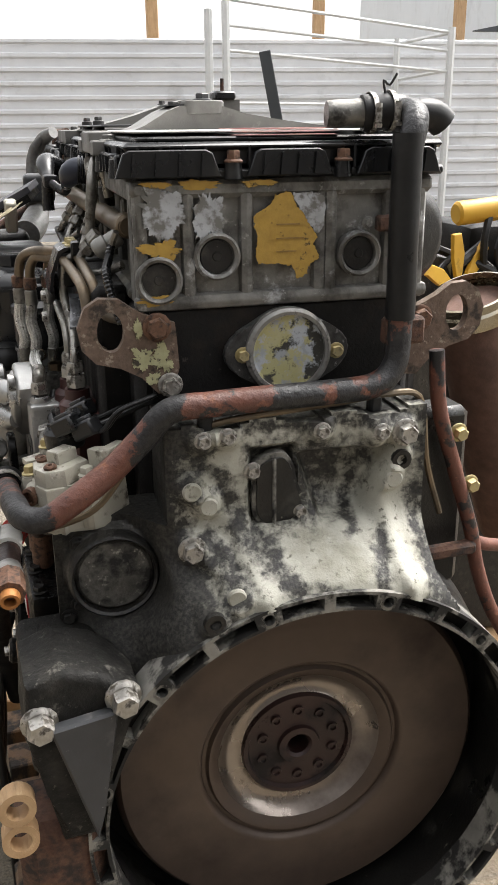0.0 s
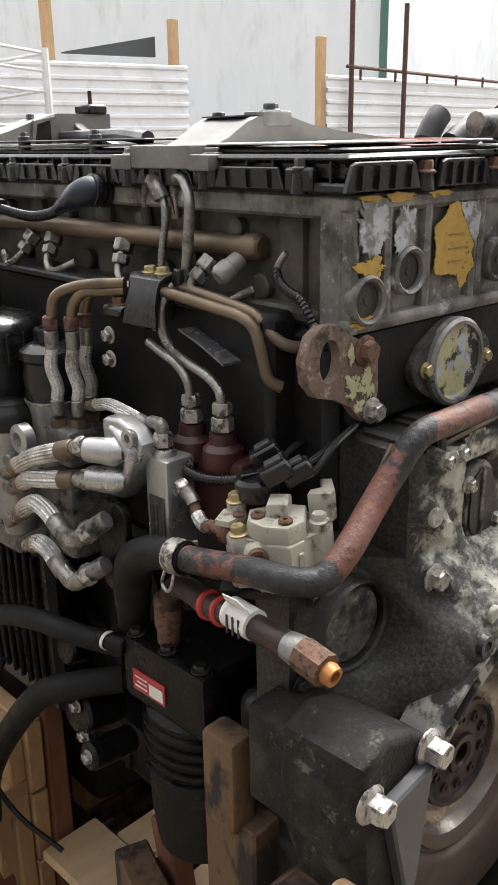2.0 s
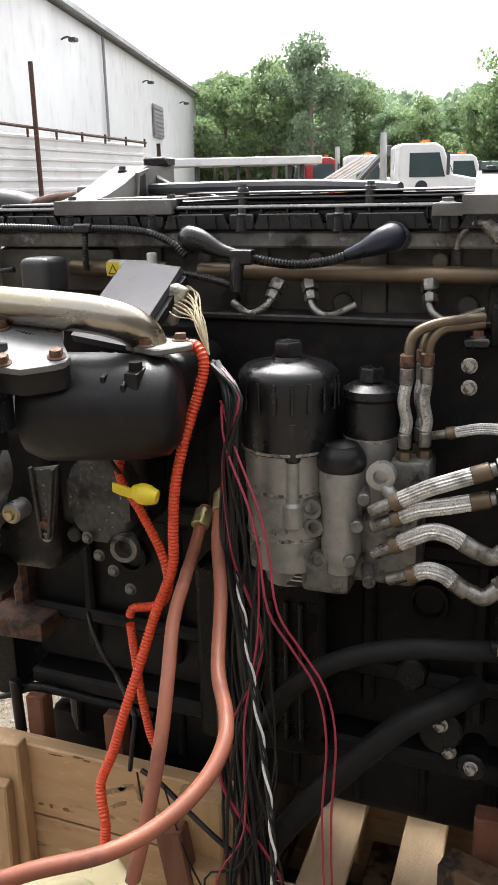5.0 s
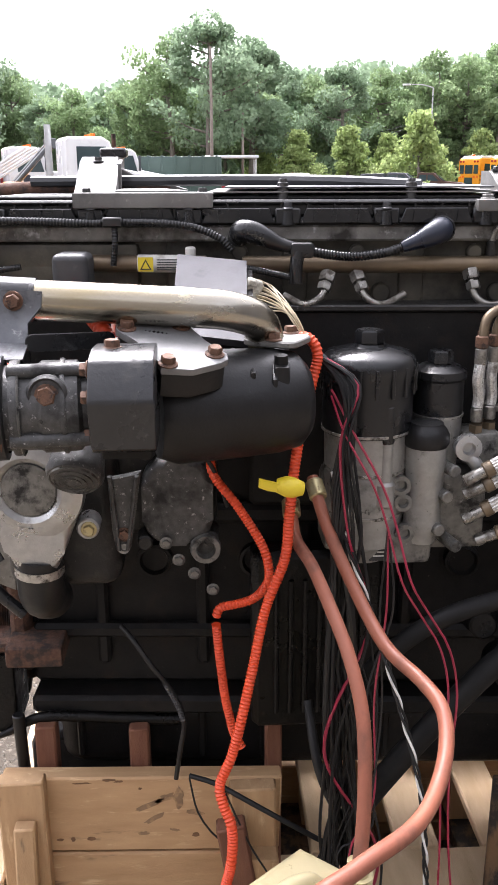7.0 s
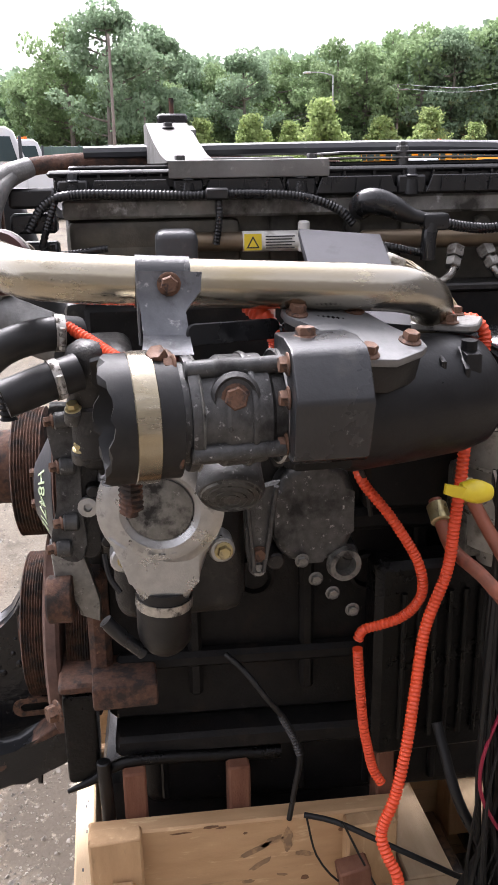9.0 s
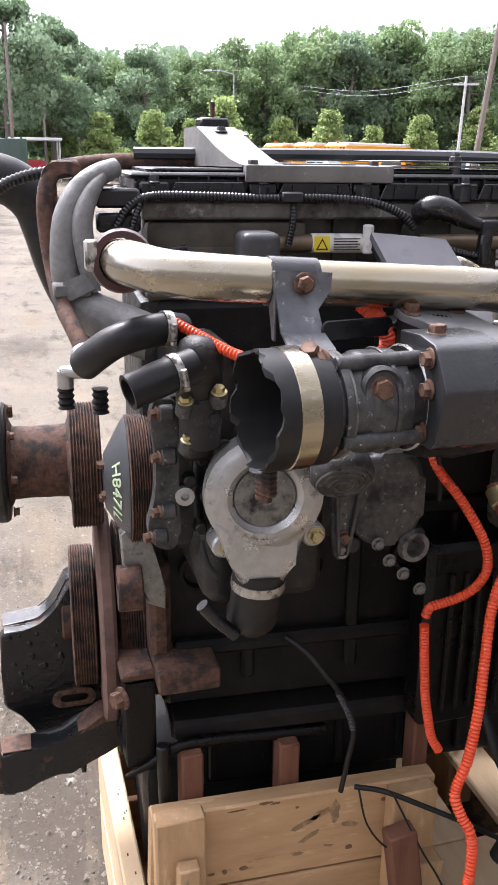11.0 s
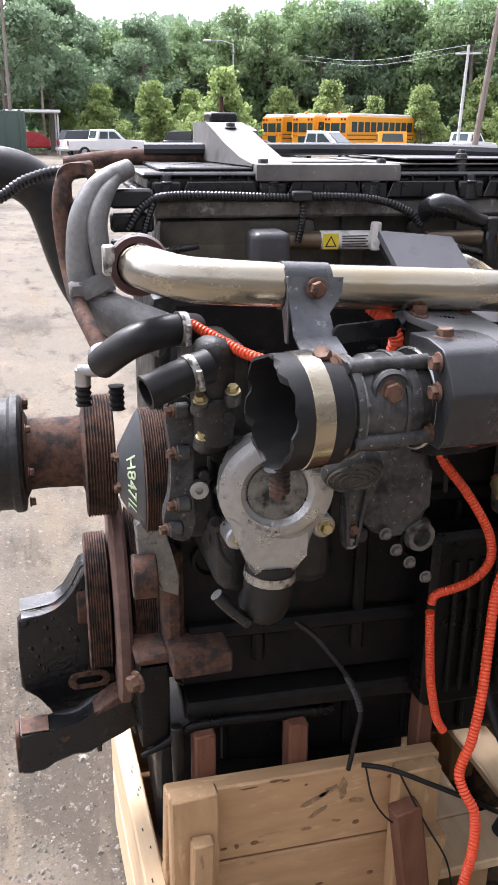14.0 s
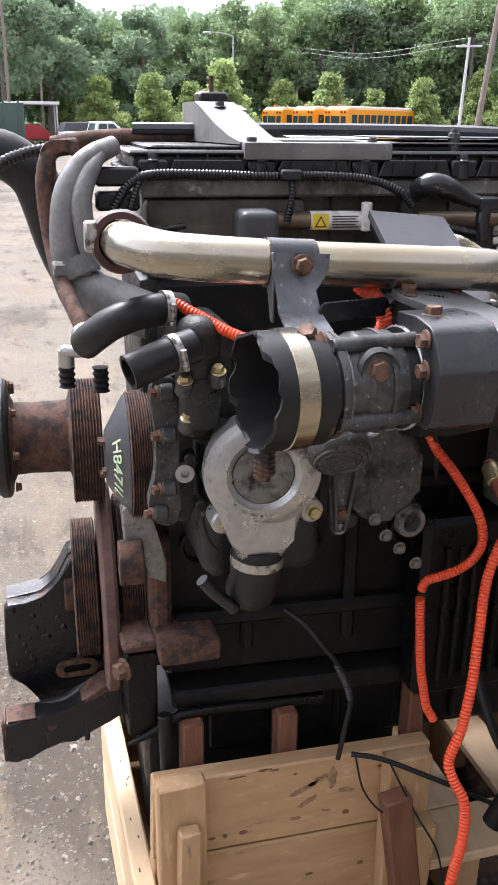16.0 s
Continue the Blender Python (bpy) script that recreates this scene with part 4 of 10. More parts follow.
def pickup(material, label, cap=False, name="pickup_truck"):
    root = thing(name, (0, 0, 0), label, "pickup truck")
    body = side_profile(root, "body", [(0, 0.5), (5.5, 0.5), (5.5, 0.95), (5.2, 1.1), (3.95, 1.18), (0.0, 1.15)], 1.85, material, 0.08)
    cabin = side_profile(root, "cabin", [(1.9, 1.12), (4.0, 1.14), (3.25, 1.78), (2.1, 1.8)], 1.62, material, 0.1)
    if cap:
        side_profile(root, "bed_cap", [(0.05, 1.15), (1.88, 1.15), (1.88, 1.75), (0.3, 1.72)], 1.6, "dark_paint", 0.06, "dark bed cap")
    for s in (-1, 1):
        pane(cabin, [(2.1, 1.22), (2.7, 1.22), (2.7, 1.65), (2.2, 1.65)], s * 0.81, s)
        pane(cabin, [(2.8, 1.22), (3.6, 1.22), (3.15, 1.65), (2.8, 1.65)], s * 0.81, s)
        for x in (1.05, 4.5):
            wheel(root, (x, s * 0.82, 0.38), 0.38, 0.24, (0, s, 0))
        part("tail_lamp", box(B(), (-0.03, s * 0.82 - 0.07, 0.8), (0.05, s * 0.82 + 0.07, 1.08), 0.01), "red_paint", body, "red tail lamp")
    cross_pane(cabin, [(4.02, -0.7, 1.22), (4.02, 0.7, 1.22), (3.36, 0.62, 1.72), (3.36, -0.62, 1.72)], "windscreen")
    cross_pane(cabin, [(1.94, -0.6, 1.25), (1.94, 0.6, 1.25), (2.08, 0.55, 1.68), (2.08, -0.55, 1.68)], "rear_window")
    part("bumper", box(B(), (-0.15, -0.85, 0.45), (0.05, 0.85, 0.65), 0.03), "rim", root, "bright steel bumper")
    return root


put(pickup("white_paint", "white extended-cab pickup truck parked in the lot"), 94.2, 60, 165, BUS_EYE)
put(pickup("dark_paint", "dark pickup truck parked beside a white one", True), 94.0, 63, 170, BUS_EYE)
put(pickup("dark_paint", "dark blue pickup truck with a windscreen glare", True), 100.4, 62, 200, BUS_EYE)
put(pickup("rust", "brown pickup truck half hidden by others"), 102.4, 70, 200, BUS_EYE)
put(pickup("bus", "yellow pickup truck parked before the buses"), 114.6, 50, 110, BUS_EYE)
put(pickup("white_paint", "white pickup truck seen from behind"), 117.5, 62, 150, BUS_EYE)
put(pickup("white_paint", "white pickup truck behind the engine"), 107.6, 52, 230, BUS_EYE)

box_truck = thing("waste_container", (0, 0, 0), "faded green steel waste container", "container")
side_profile(box_truck, "body", [(0, 0.3), (5.5, 0.3), (5.5, 2.6), (0, 2.6)], 2.3, "green_paint", 0.05)
for k in range(8):
    part("rib", box(B(), (0.3 + k * 0.7, -1.2, 0.35), (0.4 + k * 0.7, 1.2, 2.66), 0.01), "green_paint", box_truck)
put(box_truck, 85.4, 48, 180, BUS_EYE)
shed = thing("fuel_canopy", (0, 0, 0), "small white-roofed canopy with a red vehicle beneath", "canopy")
part("roof", box(B(), (-2, -1.5, 2.9), (2, 1.5, 3.1), 0.03), "white_paint", shed)
for x, y in ((-1.8, -1.3), (1.8, -1.3), (-1.8, 1.3), (1.8, 1.3)):
    part("post", cyl(B(), (x, y, 0), (x, y, 2.9), 0.06, seg=8), "rail_white", shed)
# The red body under the roof stands for a parked vehicle.
side_profile(shed, "tank", [(-1.6, 0.5), (1.2, 0.5), (1.25, 1.0), (0.9, 1.15), (0.6, 1.55), (-0.8, 1.6), (-1.1, 1.15), (-1.6, 1.0)], 1.5, "red_paint", 0.1, "small red vehicle")
put(shed, 92.4, 70, 180, BUS_EYE)


def road_truck(cab_material, label, stack=True, deck=0.0):
    """A conventional truck tractor: cab, sloping hood, wheels; a deck behind it where it has one."""
    root = thing("truck", (0, 0, 0), label, "truck")
    cab = side_profile(root, "cab", [(0, 0.95), (1.75, 0.95), (1.75, 1.95), (1.45, 2.75), (1.2, 2.9), (0.1, 2.9), (0, 2.8)], 2.2, cab_material, 0.1)
    side_profile(root, "hood", [(1.7, 0.8), (3.7, 0.8), (3.75, 1.35), (3.5, 1.6), (1.7, 1.95)], 1.9, "white_paint", 0.12, "sloping white hood")
    side_profile(root, "chassis", [(-4.5, 0.7), (3.6, 0.7), (3.6, 0.95), (-4.5, 0.95)], 0.9, "dark_paint", 0.02, "dark chassis rails")
    part("bumper", box(B(), (3.6, -1.15, 0.45), (3.85, 1.15, 0.85), 0.05), "rim", root, "bright steel bumper")
    for s in (-1, 1):
        pane(cab, [(0.35, 1.85), (1.5, 1.85), (1.3, 2.6), (0.35, 2.6)], s * 1.1, s)
        part("mirror", box(B(), (1.5, s * 1.35 - 0.05, 1.9), (1.6, s * 1.35 + 0.05, 2.6), 0.02), "dark_paint", root)
        part("door_badge", cyl(B(), (0.75, s * 1.1, 1.55), (0.75, s * 1.125, 1.55), 0.2, seg=14), "blue", cab, "round blue door badge")
        for x in (2.9, -2.6, -3.8):
            wheel(root, (x, s * 0.95, 0.52), 0.52, 0.3, (0, s, 0))
    cross_pane(cab, [(1.78, -0.95, 2.0), (1.78, 0.95, 2.0), (1.5, 0.9, 2.68), (1.5, -0.9, 2.68)], "windscreen")
    for y in (-0.5, 0, 0.5):
        part("roof_lamp", cyl(B(), (1.0, y, 2.88), (1.0, y, 3.02), 0.09, seg=8), "amber", root, "orange roof lamp")
    if stack:
        part("exhaust_pipe", cyl(B(), (-0.25, 1.0, 0.9), (-0.25, 1.0, 3.35), 0.13, 0.11, seg=10), "rim", root, "tall steel exhaust stack")
    if deck:
        side_profile(root, "deck", [(-deck - 0.3, 1.0), (-0.35, 1.0), (-0.35, 1.75), (-deck - 0.3, 1.75)], 2.4, "dark_paint", 0.03, "dark truck bed")
        part("headboard", box(B(), (-0.5, -1.2, 1.0), (-0.35, 1.2, 2.5), 0.03), "dark_paint", root)
    return root


T5 = (-1.17, 1.3)
put(road_truck("white_paint", "white day-cab truck tractor with a steel stack"), 80.2, 31, 163, T5)
put(road_truck("red_paint", "red-cab rollback truck with a dark bed", False, 6.5), 74.7, 44, 165, T5)
put(road_truck("white_paint", "white truck tractor parked behind a red one", True), 77.2, 42, 160, T5)
put(road_truck("white_paint", "white truck tractor beside the tree line", False), 83.0, 45, 160, T5)
stackd = thing("trailer_deck", (0, 0, 0), "long pale flat trailer deck on dark legs", "trailer")
part("deck", box(B(), (-4, -1.3, 2.45), (4, 1.3, 2.75), 0.03), "panel", stackd)
part("frame", box(B(), (-4, -0.6, 1.2), (4, 0.6, 1.75), 0.03), "dark_paint", stackd, "dark frame")
for x in (-3.3, -2.6, -0.8, 0.8, 2.8, 3.3):
    part("leg", box(B(), (x - 0.08, -0.7, 0), (x + 0.08, 0.7, 2.45), 0.02), "dark_paint", stackd)
for k in range(5):
    part("ramp_bar", cyl(B(), (3.2 + k * 0.25, -1 + k * 0.4, 1.3), (5.6 + k * 0.25, -1 + k * 0.4, 2.7), 0.07, seg=6), "panel", stackd)
put(stackd, 69.2, 36, 160, T5)
boom = thing("tow_boom", (0, 0, 0), "black folded tow boom with yellow base", "tow boom")
part("base", box(B(), (-0.9, -0.6, 0.6), (0.9, 0.6, 1.5), 0.05), "bus", boom, "yellow base")
for y in (-0.3, 0.3):
    part("arm", cyl(B(), (-0.6, y, 1.4), (0.7, y, 2.75), 0.09, seg=8), "dark_paint", boom)
part("leg", box(B(), (-0.6, -0.3, 0), (0.6, 0.3, 0.7), 0.02), "dark_paint", boom)
part("head", box(B(), (0.6, -0.4, 2.6), (0.9, 0.4, 2.95), 0.03), "dark_paint", boom)
put(boom, 78.4, 33, 160, T5)


# ---- poles and wires ----
def utility_pole(az, d, h, r, material, arm=0.0, lean=0.0, label="weathered wooden utility pole", lampost=False):
    x, y = polar(az, d, BUS_EYE)
    root = thing("lamp_post" if lampost else "utility_pole", (x, y, 0), label, "lamp post" if lampost else "utility pole")
    top = Vector((x + lean * math.cos(radians(az)), y - lean * math.sin(radians(az)), h))
    part("pole", cyl(B(), (x, y, 0), top, r, r * 0.7, seg=8), material, root)
    c, s = math.cos(radians(az)), -math.sin(radians(az))
    if lampost:
        part("arm", tube(B(), [top, top + Vector((-c * 0.9, -s * 0.9, 0.25)), top + Vector((-c * 2.0, -s * 2.0, 0.3))], 0.05, 6, 0.3), material, root)
        q = top + Vector((-c * 2.2, -s * 2.2, 0.28))
        part("lamp_head", box(B(), q - Vector((0.3, 0.3, 0.08)), q + Vector((0.3, 0.3, 0.06)), 0.03), "rail_white", root)
    elif arm:
        q = top - Vector((0, 0, 0.5))
        part("crossarm", cyl(B(), q - Vector((c, s, 0)) * arm, q + Vector((c, s, 0)) * arm, 0.06, seg=6), material, root)
    return top


pa = utility_pole(91.2, 68, 10.5, 0.13, "pole")
utility_pole(93.1, 72, 6.3, 0.12, "pole")
pl = utility_pole(104.6, 80, 8.6, 0.09, "rim", label="grey street lamp post", lampost=True)
pb = utility_pole(108.5, 88, 8.4, 0.14, "pole", 0.9)
pc = utility_pole(118.3, 62, 7.0, 0.12, "rail_white", 0.8, 0.25, "pale utility pole with crossarm")
utility_pole(119.2, 40, 9.5, 0.14, "pole", 0, 0.9)
pd = Vector((*polar(135, 70, BUS_EYE), 7.2))
pe = Vector((*polar(93.5, 95, BUS_EYE), 3.6))
for a, b in ((pe, pb), (pb, pc), (pc, pd)):
    for dz in (0.0, 0.35):
        mid = (a + b) / 2 - Vector((0, 0, 0.7 + dz))
        solo("power_line", tube(B(), [a - Vector((0, 0, dz)), mid, b - Vector((0, 0, dz))], 0.022, 4, 4.0), "dark_paint", "thin grey power line between poles", "power line", "power lines")


# ---- loose grit on the yard ----
rg = random.Random(77)
bm = B()
for k in range(9000):
    x, y = (rg.uniform(-0.2, 1.6), rg.uniform(2.38, 3.5)) if k % 2 else (rg.uniform(-1.2, 3.5), rg.uniform(2.1, 4.8)) if k < 6000 else (rg.uniform(0.5, 10.0), rg.uniform(2.2, 9.0))
    s = rg.uniform(0.0025, 0.007) * (2.2 if rg.random() < 0.05 else 1.0) * (1.0 if k < 6000 or k % 2 else 1.6)
    a = rg.uniform(0, 6.28)
    ring = [bm.verts.new((x + s * rg.uniform(0.7, 1.3) * math.cos(a + q * 1.2566), y + s * rg.uniform(0.7, 1.3) * math.sin(a + q * 1.2566), -0.001)) for q in range(5)]
    top = bm.verts.new((x + rg.uniform(-0.3, 0.3) * s, y + rg.uniform(-0.3, 0.3) * s, s * rg.uniform(0.5, 1.0)))
    for q in range(5):
        bm.faces.new((ring[q], ring[(q + 1) % 5], top))
solo("grit", bm, "grit", "loose grey grit and small stones on the yard", "grit", kind="stuff")


# ---- trees ----
def leaf_cloud(bm, centre, radius, n, size, squash=0.8, rng=random):
    """Leaf clumps as small bent facets scattered through a lobe."""
    c = Vector(centre)
    for _ in range(n):
        a, z, q = rng.uniform(0, 2 * math.pi), rng.uniform(-1, 1), rng.uniform(0.35, 1.0) ** 0.5
        h = math.sqrt(1 - z * z)
        p = c + Vector((h * math.cos(a), h * math.sin(a), z * squash)) * radius * q
        s = size * rng.uniform(0.6, 1.5)
        e = Euler((rng.uniform(-1.6, 1.6), rng.uniform(-1.6, 1.6), rng.uniform(0, 6.3))).to_matrix()
        t = [p + e @ Vector(v) * s for v in ((-0.5, -0.45, 0), (0.5, -0.35, 0.1), (0.55, 0.4, -0.15), (0.0, 0.6, 0.2), (-0.55, 0.35, 0))]
        vs = [bm.verts.new(v) for v in t]
        bm.faces.new((vs[0], vs[1], vs[2]))
        bm.faces.new((vs[0], vs[2], vs[3], vs[4]))


def tree(h, spread, leaf, seed, label, cone=False, dense=1.0, bare=0.28, name="tree"):
    rng = random.Random(seed)
    root = thing(name, (0, 0, 0), label, "tree", "trees at the edge of the yard")
    bm = tube(B(), [(0, 0, 0), (rng.uniform(-0.2, 0.2), 0, h * 0.35), (rng.uniform(-0.4, 0.4), rng.uniform(-0.4, 0.4), h * 0.72), (0, 0, h * 0.95)], 0.2, 7, 1.2, radii=[0.024 * h, 0.017 * h, 0.01 * h, 0.003 * h])
    tips = []
    for k in range(46 if cone else int(18 + h * 0.7)):
        f = rng.uniform(bare, 0.95) if not cone else bare + (0.97 - bare) * (k / 46) ** 1.1
        a = rng.uniform(0, 6.3)
        reach = spread * ((1.05 - f) * 1.1 if cone else math.sin(math.pi * min(0.97, (f - bare) / (1 - bare) * 0.8 + 0.2)) ** 0.7) * (rng.uniform(0.45, 1.2) if cone else rng.uniform(0.6, 1.05))
        o = Vector((0, 0, f * h * 0.92))
        e = o + Vector((math.cos(a) * reach, math.sin(a) * reach, reach * rng.uniform(0.1, 0.55)))
        tube(bm, [o, (o + e) / 2 + Vector((0, 0, -0.08 * reach)), e], 0.03, 5, 0.8, radii=[0.007 * h, 0.005 * h, 0.002 * h])
        tips.append((o, e, reach))
    part("trunk", bm, "bark", root, "grey bark trunk and limbs")
    bm = B()
    for o, e, reach in tips:
        for t in (0.55, 0.85, 1.05):
            p = o.lerp(e, t) + Vector((rng.uniform(-1, 1), rng.uniform(-1, 1), rng.uniform(-0.5, 0.8))) * 0.12 * spread
            leaf_cloud(bm, p, spread * rng.uniform(0.18, 0.32), int((60 if cone else 125) * dense), 0.03 * spread + 0.08, rng=rng)
    leaf_cloud(bm, (0, 0, h * 0.93), spread * (0.12 if cone else 0.34), int((80 if cone else 380) * dense), 0.03 * spread + 0.08, rng=rng)
    part("crown", bm, leaf, root, "crown of mixed green leaves")
    return root


KINDS = [tree(16, 4.6, "leaf", 1, "tall broadleaf tree with a full green crown"), tree(14, 4.2, "leaf_dark", 2, "dark green broadleaf tree"),
         tree(18, 5.0, "leaf_dark", 3, "tall dark broadleaf tree with an open crown", dense=0.8), tree(15, 5.2, "leaf", 4, "spreading green broadleaf tree"),
         tree(6, 2.2, "leaf_light", 5, "young light green tree", True, 0.9, 0.03)]
WHERE = []
rng = random.Random(11)
TOPS = (16.1, 14.2, 18.1, 15.4)


def skyline(az):
    """Height of the wood's edge over the eye, in degrees, along the horizon."""
    return float(np.interp(az, (60, 68, 70, 74, 78, 80, 83, 86, 90, 96, 100, 104, 108, 113, 131), (6.0, 6.0, 6.8, 7.2, 6.9, 5.6, 5.0, 5.4, 5.8, 6.6, 6.7, 7.0, 7.6, 8.0, 8.2)))


az = 62.0
while az < 131:
    d = 92 + rng.uniform(-8, 8)
    k = rng.randrange(4)
    WHERE.append((az, d, (1.7 + d * math.tan(radians(skyline(az) + rng.uniform(-0.9, 0.1)))) / TOPS[k], k))
    az += rng.uniform(1.5, 2.2)
for i, az, d, up in ((2, 76.0, 70, 8.9), (0, 73.6, 74, 7.6), (3, 70.6, 76, 6.8), (2, 91.0, 74, 9.4), (0, 88.6, 80, 8.0), (1, 93.6, 80, 8.0)):
    WHERE.append((az, d, (1.7 + d * math.tan(radians(up))) / TOPS[i], i))
for az, d, hs in ((96.5, 76, 0.9), (99.6, 76, 0.95), (104.0, 72, 1.1), (110.5, 78, 1.0), (113.2, 80, 0.8), (116, 80, 0.95), (102.0, 84, 0.9), (107.6, 84, 0.95), (119.5, 84, 1.1), (94.0, 84, 0.9), (121.5, 80, 1.0)):
    WHERE.append((az, d, hs, 4))
first = set()
for az, d, hs, k in WHERE:
    x, y = polar(az, d, BUS_EYE)
    m = pose(x, y, 0, 0, 0, rng.uniform(0, 360))
    if k not in first:
        first.add(k)
        ob = KINDS[k]
        ob.matrix_basis = m
    else:
        ob = copy_thing(KINDS[k], m)
    ob.scale = (hs * rng.uniform(0.95, 1.15),) * 2 + (hs,)

bm = B()
rng = random.Random(5)
for k in range(270):
    a = 56 + 80 * k / 270 + rng.uniform(-0.4, 0.4)
    d = rng.uniform(98, 124)
    h = (1.7 + d * math.tan(radians(skyline(a)))) / 0.98 + rng.uniform(-2.2, 0.3)
    x, y = polar(a, d, BUS_EYE)
    for z, r in ((0.16, 2.8), (0.36, 3.1), (0.58, 3.0), (0.80, 2.4)):
        leaf_cloud(bm, (x + rng.uniform(-1, 1), y + rng.uniform(-1, 1), h * z), r, 110, 0.46, 1.0, rng)
solo("woods", bm, "leaf_dark", "dense dark green woodland behind the yard", "woods", kind="stuff")
bm = B()
for k in range(260):
    a = 63 + 64 * k / 260
    x, y = polar(a, rng.uniform(84, 92), BUS_EYE)
    leaf_cloud(bm, (x, y, 0.6), rng.uniform(1.0, 1.9), 50, 0.28, 0.9, rng)
solo("undergrowth", bm, "leaf", "low green undergrowth along the wood edge", "undergrowth", kind="stuff")


# ---- engine: block, head, cover ----
engine = thing("diesel_engine", (0.39, 1.7, 0.42), "large black six-cylinder diesel truck engine, grimy and partly stripped", "engine")
X0, X1 = 0.205, 0.59
SKEW[0] = True

bm = box(B(), (0.20, 1.07, 0.74), (0.585, 2.30, 1.49), 0.015)
block = part("cylinder_block", bm, "black", engine, "black painted iron cylinder block")
for k in range(6):
    y = 1.17 + k * 0.195
    part("block_rib", box(B(), (0.178, y - 0.012, 0.80), (0.2, y + 0.012, 1.40), 0.006), "black", block)
    part("block_plug", lathe(B(), [(0.034, 0), (0.034, 0.018), (0.028, 0.02), (0.024, 0.01), (0, 0.01)], (0.2, y + 0.09, 1.02), (-1, 0, 0), 18), "black", block)
part("block_rail", box(B(), (0.168, 1.10, 1.10), (0.2, 2.28, 1.14), 0.01), "black", block)
part("block_rail", box(B(), (0.17, 1.10, 0.86), (0.2, 2.28, 0.89), 0.008), "black", block)
pan = part("oil_pan", box(B(), (0.21, 1.14, 0.528), (0.57, 2.26, 0.70), 0.05, seg=3), "black", engine, "black ribbed oil pan")
part("sump", box(B(), (0.250, 1.80, 0.30), (0.600, 2.335, 0.575), 0.03, seg=2), "black", pan, "deep black sump of the oil pan")
part("pan_flange", box(B(), (0.155, 1.10, 0.70), (0.625, 2.29, 0.739), 0.008), "black", pan)
for k in range(9):
    part("pan_rib", box(B(), (0.198, 1.2 + k * 0.125, 0.57), (0.212, 1.215 + k * 0.125, 0.69), 0.004), "black", pan)

bm = box(B(), (X0 + 0.034, 1.058, 1.488), (X1, 2.315, 1.640), 0.006)
box(bm, (X0, 1.058, 1.488), (X0 + 0.05, 1.10, 1.640), 0.006)
box(bm, (X0 + 0.002, 1.09, 1.612), (X0 + 0.05, 2.315, 1.640), 0.004)

head = part("cylinder_head", bm, "head", engine, "stained grey cast cylinder head")
for x in (0.215, 0.272, 0.345, 0.44, 0.455, 0.535, 0.575):
    part("head_rib", box(B(), (x - 0.009, 1.048, 1.494), (x + 0.009, 1.07, 1.636), 0.008, seg=2), "head", head)
part("lower_flange", box(B(), (X0 - 0.002, 1.046, 1.484), (X1 + 0.002, 1.07, 1.504), 0.008, seg=2), "head", head)
part("upper_flange", box(B(), (X0 - 0.002, 1.0475, 1.618), (X1 + 0.002, 1.07, 1.640), 0.006), "head", head)
bm = B()
for k in range(6):
    y = 1.14 + k * 0.205
    box(bm, (X0 + 0.018, y, 1.50), (X0 + 0.045, y + 0.045, 1.618), 0.008, seg=2)
    cyl(bm, (X0 + 0.012, y + 0.12, 1.592), (X0 + 0.045, y + 0.12, 1.592), 0.014, seg=14, bevel=0.003)
    cyl(bm, (X0 + 0.014, y + 0.075, 1.522), (X0 + 0.045, y + 0.075, 1.522), 0.017, seg=14, bevel=0.003)
box(bm, (X0 - 0.002, 1.10, 1.488), (X0 + 0.045, 2.31, 1.508), 0.006)
box(bm, (X0 + 0.028, 1.09, 1.505), (X0 + 0.045, 2.31, 1.618), 0.003)
for z in (1.53, 1.56):
    box(bm, (X0 + 0.004, 2.05, z), (X0 + 0.045, 2.31, z + 0.05), 0.012, seg=2)
part("side_casting", bm, "head_side", engine, "oily olive-stained side of the head")
for x, z in ((0.306, 1.549), (0.233, 1.523), (0.492, 1.545)):
    plug = part("core_plug", lathe(B(), [(0.029, 0.0), (0.029, 0.013), (0.026, 0.016), (0.0225, 0.013), (0.0215, 0.004), (0, 0.003)], (x, 1.056, z), (0, -1, 0), 28), "head", head, "round recessed core plug")
    part("plug_face", lathe(B(), [(0.021, 0.0), (0.02, 0.006), (0.006, 0.0065), (0.005, 0.008), (0, 0.008)], (x, 1.054, z), (0, -1, 0), 24), "black_dusty", plug, "dark plug face")


def ragged(bm, cx, cz, w, h, y, seed, n=34, rough=0.2, depth=0.0015, shape=None):
    """A flake of paint: a thin patch with a torn outline on the rear face."""
    pts = []
    n = 150
    for k in range(n):
        a = 2 * math.pi * k / n
        ca, sa = math.cos(a), math.sin(a)
        q = 1 + rough * 1.5 * noise.noise((ca * 1.7 + seed, sa * 1.7, seed * 3.1)) + rough * 0.9 * noise.noise((ca * 6 + seed, sa * 6, 1.0)) + rough * 0.5 * noise.noise((ca * 18 + seed, sa * 18, 4.0))
        s = shape(a) if shape else 1.0
        pts.append((cx + ca * w / 2 * q * s, cz + sa * h / 2 * q * s))
    return prism(bm, pts, (0, y, 0), (1, 0, 0), (0, 0, 1), depth)


